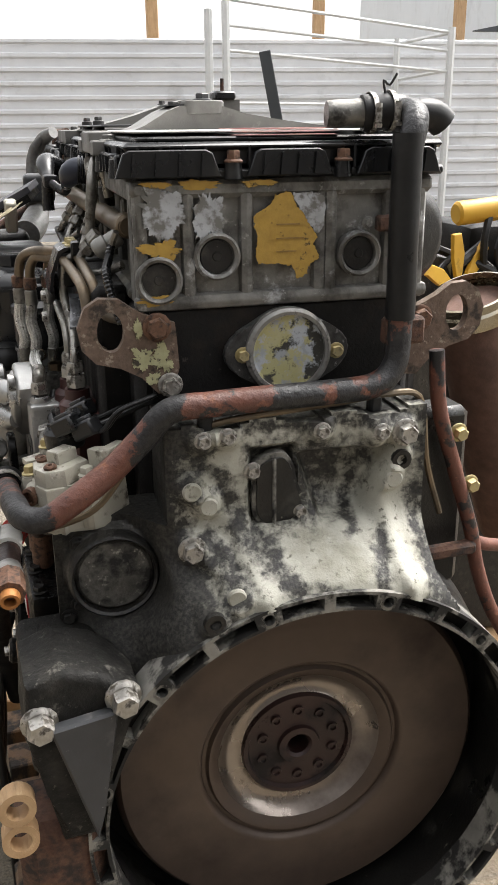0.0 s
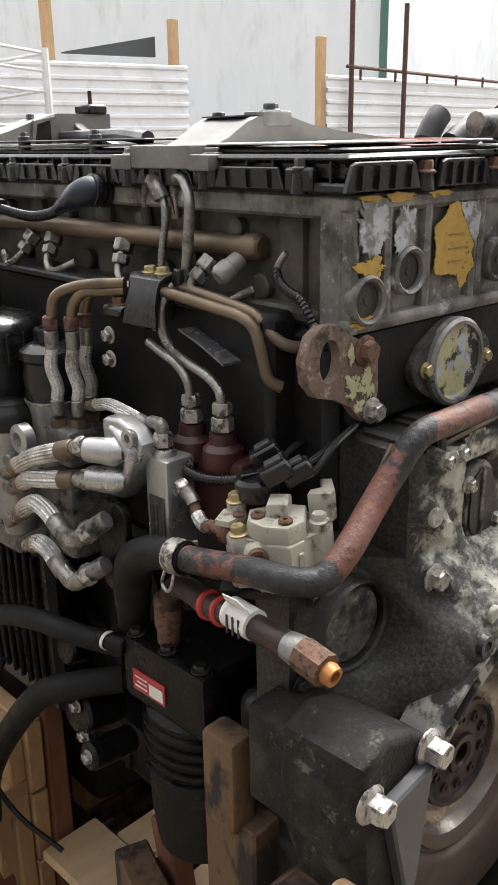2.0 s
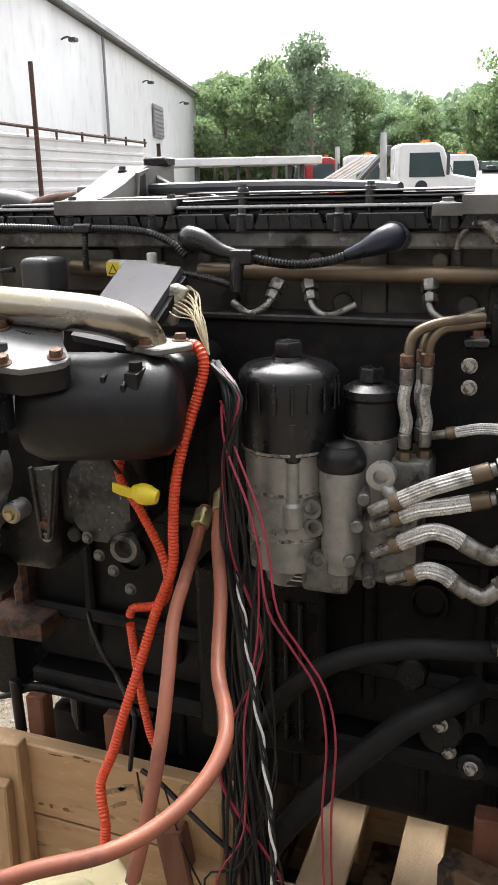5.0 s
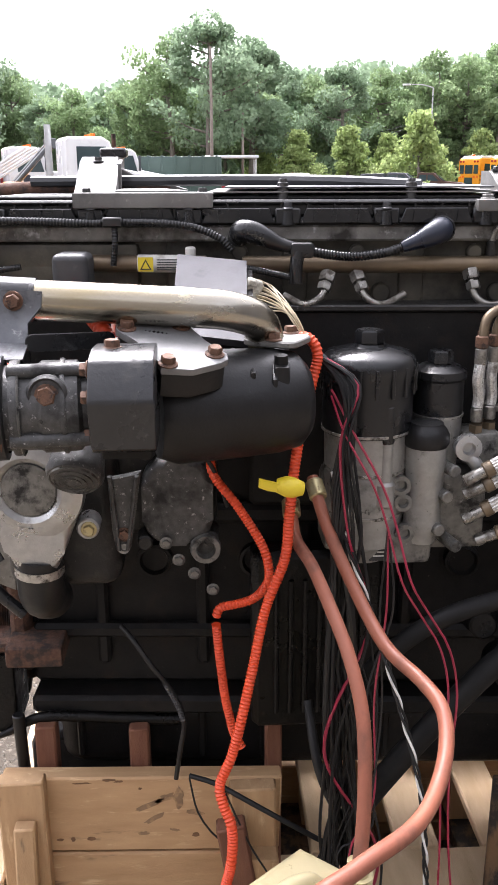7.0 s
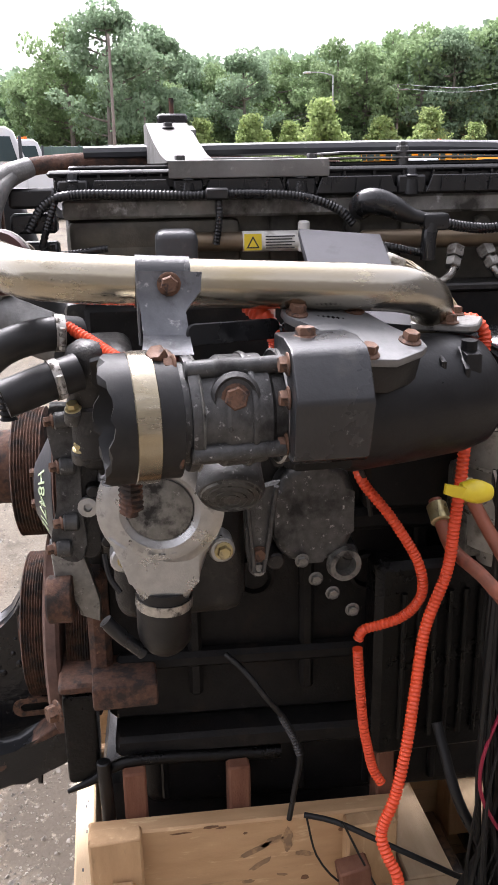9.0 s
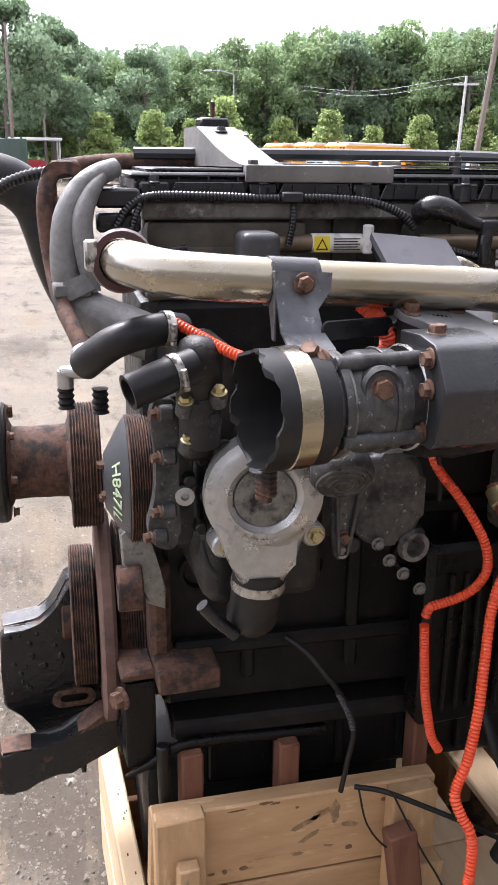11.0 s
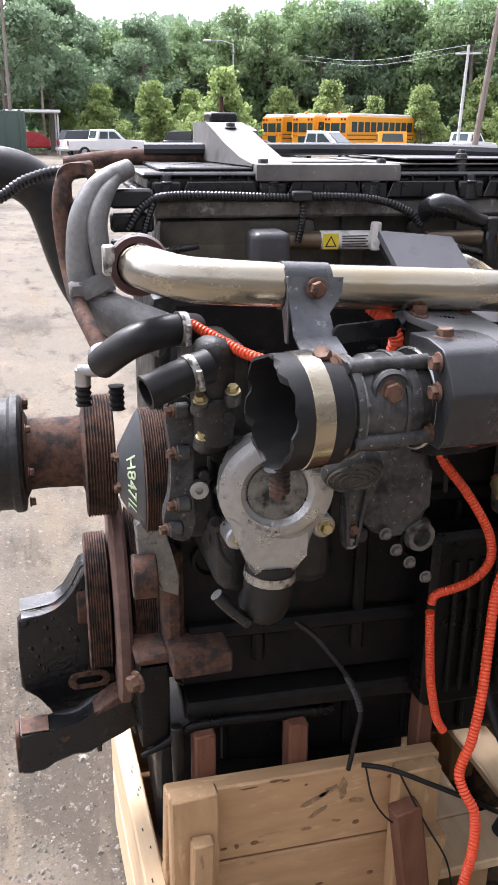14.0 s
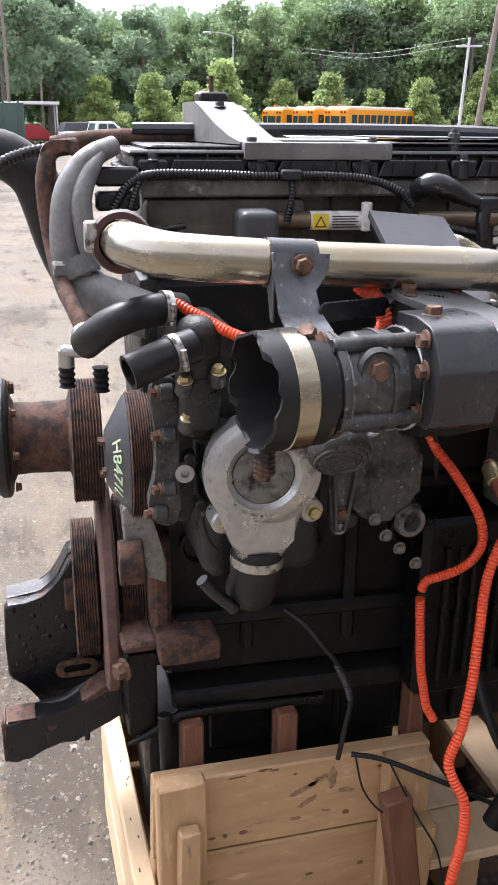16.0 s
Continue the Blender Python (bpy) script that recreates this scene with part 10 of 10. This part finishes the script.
# ---- wooden crate that carries the engine ----
crate = thing("wooden_crate", (0.40, 1.7, 0), "rough pine shipping crate under the engine", "crate")


def board(lo, hi, m="wood", rot=None, label=""):
    return part("board", box(B(), lo, hi, 0.004, rot), m, crate, label)


def turn_about(p, ax, deg):
    return Matrix.Translation(p) @ Matrix.Rotation(radians(deg), 4, ax) @ Matrix.Translation(-Vector(p))


SLOPE = turn_about((0.15, 2.35, 0.62), "X", 2.0)
board((0.148, 1.80, 0.445), (0.186, 2.343, 0.617), "wood", SLOPE, "knotty pine side board")
board((0.150, 1.80, 0.265), (0.188, 2.343, 0.438), "wood", SLOPE, "knotty pine side board")
board((0.150, 1.80, 0.085), (0.188, 2.343, 0.258), "wood", SLOPE)
for y0, y1, z1 in ((2.255, 2.343, 0.632), (1.815, 1.905, 0.60)):
    board((0.110, y0, 0.0), (0.147, y1, z1), "wood_up")
board((0.078, 2.285, 0.0), (0.108, 2.325, 0.555), "wood_up", turn_about((0.09, 2.3, 0.0), "X", 1.5))
board((0.06, 1.79, 0.0), (0.10, 1.845, 0.56), "wood_red", turn_about((0.09, 1.82, 0.0), "X", -9))
board((0.07, 1.845, 0.0), (0.148, 1.91, 0.47), "wood_up", turn_about((0.09, 1.87, 0.0), "X", 4))
# end boards across the front, and the far side
for z in (0.070, 0.245):
    board((0.105, 2.347, z), (0.70, 2.387, z + 0.167), "wood_pale", None, "pale pine board across the end of the crate")
for z in (0.06, 0.24, 0.42):
    board((0.66, 0.95, z), (0.70, 2.342, z + 0.165))
# skids, deck and blocks
for x in (0.10, 0.36, 0.62):
    board((x, 0.86, 0.0), (x + 0.09, 2.342, 0.068))
# Deck boards take the dark timber, so the shade is in their colour.
for k in range(10):
    board((-0.02, 0.93 + k * 0.148, 0.07), (0.655, 1.03 + k * 0.148, 0.118), "wood_stain_shade" if k < 9 else "wood_across")
for y0, y1 in ((1.622, 1.722), (1.432, 1.527), (1.242, 1.335), (1.052, 1.145)):
    board((0.290, y0, 0.262), (0.658, y1, 0.287), "wood_pale")
board((0.150, 1.05, 0.262), (0.287, 1.796, 0.287), "wood_pale", None, "pale deck board along the side")
for x in (0.17, 0.56):
    for y in (1.26, 1.45, 1.64):
        board((x, y, 0.12), (x + 0.085, y + 0.07, 0.260), "wood_up")
for y, z in ((1.18, 0.530), (1.98, 0.302), (2.18, 0.302)):
    board((0.38, y, 0.12), (0.48, y + 0.06, z), "wood_up")
board((0.19, 2.060, 0.12), (0.235, 2.099, 0.686), "wood_red")
board((0.19, 2.241, 0.12), (0.235, 2.281, 0.697), "wood_red")
board((0.19, 1.798, 0.12), (0.235, 1.83, 0.72), "wood_red")
board((0.03, 1.04, 0.12), (0.11, 1.13, 0.90), "wood_stain_shade", None, "brown stained upright timber")
board((-0.02, 0.90, 0.12), (0.09, 1.0, 0.74), "wood_stain_shade")
# The dark timber colour stands in for the shadow on this block.
board((0.070, 1.15, 0.12), (0.127, 1.39, 0.605), "wood_stain_shade", turn_about((0.127, 1.39, 0.6), "Z", -20), "short thick pine block")
board((0.150, 1.31, 0.288), (0.190, 1.355, 0.685), "wood_red", turn_about((0.17, 1.33, 0.29), "Y", -6))
# knots and stains in the side boards
rk = random.Random(21)
for k in range(8):
    y_, z_ = rk.uniform(1.84, 2.24), rk.choice((0.29, 0.33, 0.39, 0.47, 0.52, 0.565))
    a_, b_ = rk.uniform(0.004, 0.009), rk.uniform(0.003, 0.006)
    pts_ = [(y_ + a_ * math.cos(q * 0.449) * (1 + 0.3 * noise.noise((q * 0.7, k, 0.5))), z_ + b_ * math.sin(q * 0.449)) for q in range(14)]
    part("knot", prism(B(), pts_, (0.1478 if z_ > 0.44 else 0.1498, 0, 0), (0, 1, 0), (0, 0, 1), -0.0009), "knot", crate, "dark pine knot")
# boot and oil smudges on the top side board
rs = random.Random(5)
for y_, z_, a_, b_, s_ in ((2.055, 0.547, 0.034, 0.006, -0.45), (2.030, 0.560, 0.020, 0.008, -0.3), (2.003, 0.560, 0.009, 0.028, 0.4), (1.972, 0.523, 0.017, 0.006, 0.1), (2.052, 0.513, 0.016, 0.006, -0.5), (2.075, 0.478, 0.010, 0.004, 0), (2.012, 0.483, 0.008, 0.003, 0.2), (2.137, 0.605, 0.014, 0.003, 0), (2.118, 0.601, 0.008, 0.0025, 0), (2.078, 0.583, 0.004, 0.0025, 0), (2.19, 0.60, 0.016, 0.002, 0)):
    pts_ = []
    for q in range(28):
        an = q * math.tau / 28
        w_ = 1 + 0.55 * noise.noise((math.cos(an) * 1.7 + y_ * 40, math.sin(an) * 1.7, z_ * 30)) + rs.uniform(-0.09, 0.09)
        u_, v_ = a_ * w_ * math.cos(an), b_ * w_ * math.sin(an)
        pts_.append((y_ + u_, z_ + v_ + s_ * u_))
    part("smudge", prism(B(), pts_, (0.1478, 0, 0), (0, 1, 0), (0, 0, 1), -0.0006), "smudge" if a_ > 0.007 and z_ < 0.59 else "knot", crate, "dark oily smudge")
for x_, y_ in ((0.487, 2.362), (0.475, 2.366), (0.42, 2.356), (0.415, 2.36), (0.40, 2.364), (0.30, 2.37), (0.25, 2.362), (0.17, 2.372)):
    part("nail_mark", box(B(), (x_ - rs.uniform(0.004, 0.010), y_ - 0.0015, 0.4119), (x_, y_ + 0.0015, 0.4126)), "ink", crate, "dark nail mark")
# plastic jug beside the crate, with a hose led into its neck
jug = thing("plastic_jug", (-0.36, 1.83, 0), "pale yellow plastic jug standing beside the crate", "jug")
part("body", prism(B(), [(-0.272, 1.815), (-0.385, 1.955), (-0.475, 1.855), (-0.42, 1.735), (-0.365, 1.700)], (0, 0, 0), (1, 0, 0), (0, 1, 0), 0.822, 0.026, 5), "foam", jug)
neck = part("neck", tube(B(), [(-0.372, 1.752, 0.815), (-0.370, 1.751, 0.832), (-0.368, 1.750, 0.850)], 0.021, 20, ribs=0.0018, pitch=0.007, hollow=0.3), "foam", jug, "threaded pale neck")
part("handle", tube(B(), [(-0.40, 1.86, 0.818), (-0.39, 1.85, 0.846), (-0.375, 1.815, 0.848), (-0.37, 1.79, 0.82)], 0.011, 12, 0.008), "foam", jug)
# ---- loose conduits, hoses and wires hanging from the engine ----
oc = thing("orange_conduit", (-0.05, 1.8, 0.5), "bright orange split conduit hanging from the engine", "conduit")
ORANGE = [(0.020, 1.806, 1.484), (0.003, 1.782, 1.489), (-0.004, 1.768, 1.465), (-0.01, 1.777, 1.42), (-0.028, 1.795, 1.35), (-0.042, 1.806, 1.286), (-0.044, 1.812, 1.22), (-0.042, 1.818, 1.15), (-0.05, 1.848, 1.07), (-0.075, 1.868, 0.99), (-0.10, 1.886, 0.92), (-0.115, 1.905, 0.85), (-0.122, 1.925, 0.80), (-0.135, 1.920, 0.77), (-0.15, 1.908, 0.74), (-0.16, 1.91, 0.68), (-0.17, 1.93, 0.58), (-0.18, 1.95, 0.3), (-0.2, 1.97, 0.014)]
part("long_conduit", tube(B(), ORANGE, 0.0088, 12, ribs=0.0016, pitch=0.0058), "orange", oc)
part("branch_conduit", tube(B(), [(0.03, 1.932, 1.30), (0.01, 1.925, 1.27), (0.0, 1.888, 1.221), (-0.01, 1.850, 1.157), (-0.012, 1.840, 1.110), (-0.005, 1.850, 1.078), (0.005, 1.868, 1.057), (0.01, 1.892, 1.047), (0.012, 1.918, 1.040), (0.012, 1.926, 1.024)], 0.0080, 12, ribs=0.0014, pitch=0.0056), "orange", oc)
part("branch_conduit", tube(B(), [(0.012, 1.926, 1.010), (0.012, 1.922, 0.96), (0.012, 1.914, 0.88), (0.01, 1.906, 0.835), (0.008, 1.898, 0.80), (0.005, 1.885, 0.775)], 0.0080, 12, ribs=0.0014, pitch=0.0056), "orange", oc)
part("branch_conduit", tube(B(), [(0.06, 2.318, 1.500), (0.03, 2.28, 1.480), (-0.02, 2.24, 1.462), (-0.06, 2.20, 1.457), (-0.09, 2.16, 1.455)], 0.0080, 12, ribs=0.0014, pitch=0.0056), "orange", oc)
part("branch_conduit", tube(B(), [(-0.06, 2.09, 1.53), (-0.075, 2.075, 1.515), (-0.08, 2.06, 1.49), (-0.075, 2.06, 1.47)], 0.012, 12, ribs=0.0014, pitch=0.0056), "orange", oc)
part("black_conduit", tube(B(), [(-0.08, 2.06, 1.50), (-0.095, 2.03, 1.513), (-0.10, 2.00, 1.512), (-0.10, 1.97, 1.505)], 0.008, 10, ribs=0.0014, pitch=0.0056), "plastic", oc, "black corrugated conduit")
yp = thing("yellow_tape", (-0.1, 1.82, 1.30), "wad of bright yellow tape round the conduit", "tape")
part("wrap", tube(B(), [(-0.117, 1.838, 1.299), (-0.118, 1.826, 1.298), (-0.119, 1.812, 1.296), (-0.118, 1.800, 1.294)], 0.015, 12, 0.004, radii=[0.010, 0.0155, 0.015, 0.010]), "yellow", yp)
part("tape_tail", prism(B(), [(0, 0), (0.012, 0.006), (0.026, 0.008), (0.038, 0.014), (0.037, 0.027), (0.022, 0.021), (0.006, 0.018), (-0.004, 0.012)], (-0.124, 1.826, 1.287), (-0.15, 1, 0), (-0.1, 0, 1), 0.005, 0.001), "yellow", yp)
hs = thing("rubber_hose", (-0.3, 1.74, 0.3), "salmon-coloured rubber hose led into a plastic jug", "hose", "loose rubber hoses")
part("hose", tube(B(), [(0.06, 1.80, 1.215), (0.0, 1.797, 1.168), (-0.08, 1.78, 1.155), (-0.163, 1.764, 1.13), (-0.23, 1.745, 1.085), (-0.285, 1.734, 1.025), (-0.33, 1.737, 0.94), (-0.362, 1.746, 0.87), (-0.370, 1.751, 0.842), (-0.371, 1.752, 0.830)], 0.0098, 14, 0.015), "copper", hs)
part("hose_collar", cyl(B(), (0.03, 1.80, 1.192), (0.055, 1.80, 1.21), 0.015, seg=14, bevel=0.002), "brass", hs, "brass hose collar")
hs2 = thing("rubber_hose", (-0.2, 1.70, 0.3), "salmon-coloured rubber hose looping outwards", "hose", "loose rubber hoses")
part("hose", tube(B(), [(0.05, 1.765, 1.25), (-0.014, 1.752, 1.20), (-0.083, 1.723, 1.135), (-0.189, 1.689, 1.082), (-0.26, 1.652, 1.066), (-0.31, 1.636, 1.056), (-0.36, 1.642, 1.038), (-0.42, 1.668, 1.022), (-0.48, 1.71, 1.018), (-0.54, 1.785, 1.02), (-0.58, 1.87, 0.98), (-0.60, 1.94, 0.8), (-0.60, 1.96, 0.4), (-0.60, 1.97, 0.014)], 0.0100, 14, 0.015), "copper", hs2)
part("hose_collar", cyl(B(), (0.02, 1.758, 1.226), (0.045, 1.764, 1.246), 0.0145, seg=14, bevel=0.002), "brass", hs2, "brass hose collar")


def strand(pts, r, m, parent, label=""):
    return part("wire", tube(B(), pts, r, 6, 0.02), m, parent, label)


wb = thing("wire_harness", (0.0, 1.7, 0.4), "loose harness of pink and black wires trailing down", "wiring")
rr = random.Random(9)
for k in range(7):
    j = [rr.uniform(-0.02, 0.02) for _ in range(12)]
    strand([(0.03 + j[0], 1.765, 1.46), (-0.02, 1.715 + j[1] * 0.5, 1.42), (-0.03 + j[2] * 0.4, 1.722 + j[3] * 0.6, 1.33), (-0.03 + j[4] * 0.6, 1.715 + j[5], 1.18), (-0.035 + j[6], 1.70 + j[7] * 1.5, 1.02), (-0.04 + j[8], 1.70 + j[9] * 2.5, 0.80), (-0.05 + j[10], 1.69 + j[11] * 3, 0.55), (-0.06 + j[1], 1.68 + j[3] * 4, 0.30)], 0.0017 + 0.0006 * (k % 3), "pink" if k == 5 else "rubber", wb)
for k in range(16):
    j = [rr.uniform(-0.022, 0.022) for _ in range(10)]
    strand([(0.03 + j[0] * 0.4, 1.765 + j[1] * 0.3, 1.46), (-0.016 + j[1] * 0.3, 1.722 + j[2] * 0.3, 1.40), (-0.018 + j[2] * 0.5, 1.730 + j[3] * 0.5, 1.24), (-0.02 + j[4], 1.725 + j[5], 1.02), (-0.022 + j[6], 1.72 + j[7] * 1.3, 0.80), (-0.03 + j[8], 1.71 + j[9] * 1.6, 0.55), (-0.04 + j[0], 1.70 + j[2] * 2, 0.34 - 0.02 * (k % 4))], 0.0028 + 0.0007 * (k % 4), "rubber", wb)
for k, (dy, zz) in enumerate(((0.0, 0.0), (-0.014, 0.01))):
    strand([(0.0, 1.745, 1.40 + zz), (-0.031, 1.728 + dy, 1.349), (-0.059, 1.686 + dy, 1.272), (-0.075, 1.665 + dy, 1.21), (-0.10, 1.645 + dy, 1.132), (-0.095, 1.61 + dy, 1.07), (-0.09, 1.576 + dy, 1.01), (-0.095, 1.56 + dy, 0.93), (-0.10, 1.565 + dy, 0.80), (-0.105, 1.56 + dy, 0.66), (-0.10, 1.555 + dy * 2, 0.50)], 0.0019, "pink", wb, "thin pink wire")
for k in range(3):
    strand([(-0.075, 1.665, 1.21), (-0.09, 1.675 - 0.01 * k, 1.08), (-0.11, 1.67 + 0.012 * k, 0.94), (-0.13, 1.68, 0.82 - 0.05 * k), (-0.15, 1.70 + 0.02 * k, 0.68), (-0.16, 1.70, 0.55)], 0.0018, "pink" if k == 1 else "rubber", wb)
TW = spline([(-0.005, 1.74, 1.28), (-0.012, 1.737, 1.231), (-0.049, 1.706, 1.134), (-0.101, 1.671, 1.023), (-0.151, 1.635, 0.896), (-0.182, 1.617, 0.805), (-0.20, 1.61, 0.70), (-0.21, 1.60, 0.55)], 0.011)
for s, m in ((0, "rubber"), (1, "white_label"), (2, "rubber")):
    part("twisted_wire", tube(B(), [p + Vector((0.0032 * math.cos(k * 0.8 + s * 2.09), 0.0032 * math.sin(k * 0.8 + s * 2.09), 0)) for k, p in enumerate(TW)], 0.0021, 6, 0.012), m, wb, "black and white twisted wires")
bc = thing("black_cable", (0.02, 1.75, 0.4), "black cables lying over the crate edge", "cable")
part("cable", tube(B(), [(0.10, 1.76, 0.80), (0.03, 1.745, 0.70), (-0.01, 1.70, 0.60), (-0.03, 1.66, 0.45), (-0.03, 1.64, 0.2), (-0.03, 1.66, 0.012)], 0.009, 10, 0.02), "rubber", bc)
part("cable", tube(B(), [(0.12, 1.98, 0.63), (0.10, 1.93, 0.625), (0.07, 1.86, 0.60), (0.05, 1.78, 0.56), (0.06, 1.70, 0.5), (0.10, 1.62, 0.44)], 0.005, 10, 0.02), "rubber", bc)
part("thin_wire", tube(B(), [(0.10, 1.98, 0.64), (0.09, 1.965, 0.57), (0.08, 1.93, 0.52), (0.08, 1.90, 0.515)], 0.002, 6, 0.02), "rubber", bc)
part("thin_wire", tube(B(), [(0.09, 1.92, 0.63), (0.06, 1.87, 0.52), (0.05, 1.82, 0.42), (0.04, 1.80, 0.30)], 0.002, 6, 0.02), "rubber", bc)

# ---- a second engine beyond, with a yellow fan ----
EX, EY = -0.27, -0.52
e2 = thing("parked_engine", (1.75 + EX, 2.6 + EY, 0), "dark engine with a yellow fan standing on a pallet beyond", "engine")
part("block", box(B(), (1.42 + EX, 2.36 + EY, 0.32), (2.0 + EX, 2.64 + EY, 1.36), 0.05, seg=2), "black_dusty", e2)
part("top_cover", box(B(), (1.46 + EX, 2.40 + EY, 1.362), (1.95 + EX, 2.63 + EY, 1.47), 0.03, seg=2), "black", e2)
part("pallet", box(B(), (1.30 + EX, 2.3 + EY, 0.0), (2.1 + EX, 2.70 + EY, 0.318), 0.01), "wood", e2, "pine pallet")
part("pulley", grooved(B(), (1.36 + EX, 2.40 + EY, 1.28), (0.4, 1, 0), 0.12, 0.06, 6), "grey_cast", e2)
for k in range(7):
    a = k * 2 * math.pi / 7
    part("fan_blade", prism(B(), [(0.04, -0.012), (0.09, -0.026), (0.14, -0.02), (0.145, 0.008), (0.09, 0.012), (0.04, 0.01)], (1.40 + EX, 2.34 + EY, 1.32), (math.cos(a) * 0.9, 0.35 * math.cos(a), math.sin(a)), (-math.sin(a) * 0.9, -0.2, math.cos(a)), 0.012, 0.002), "yellow_fan", e2, "orange-yellow fan blade")
part("filter_drum", cyl(B(), (1.40 + EX, 2.37 + EY, 1.50), (1.53 + EX, 2.37 + EY, 1.51), 0.028, seg=18, bevel=0.006), "yellow_fan", e2, "yellow canister")
part("red_cover", box(B(), (1.48 + EX, 2.30 + EY, 1.05), (1.9 + EX, 2.448 + EY, 1.20), 0.02), "red", e2, "red plastic cover")
for k in range(16):
    r = random.Random(70 + k)
    p = Vector((1.33 + EX + r.uniform(0, 0.5), 2.38 + EY, 1.40 + r.uniform(-0.16, 0.14)))
    part("hose", tube(B(), [p, p + Vector((r.uniform(-0.1, 0.15), -0.04, -0.08)), p + Vector((r.uniform(-0.1, 0.2), 0.0, -0.25))], r.uniform(0.006, 0.014), 7, 0.04), "rubber" if k % 4 else "brass", e2)
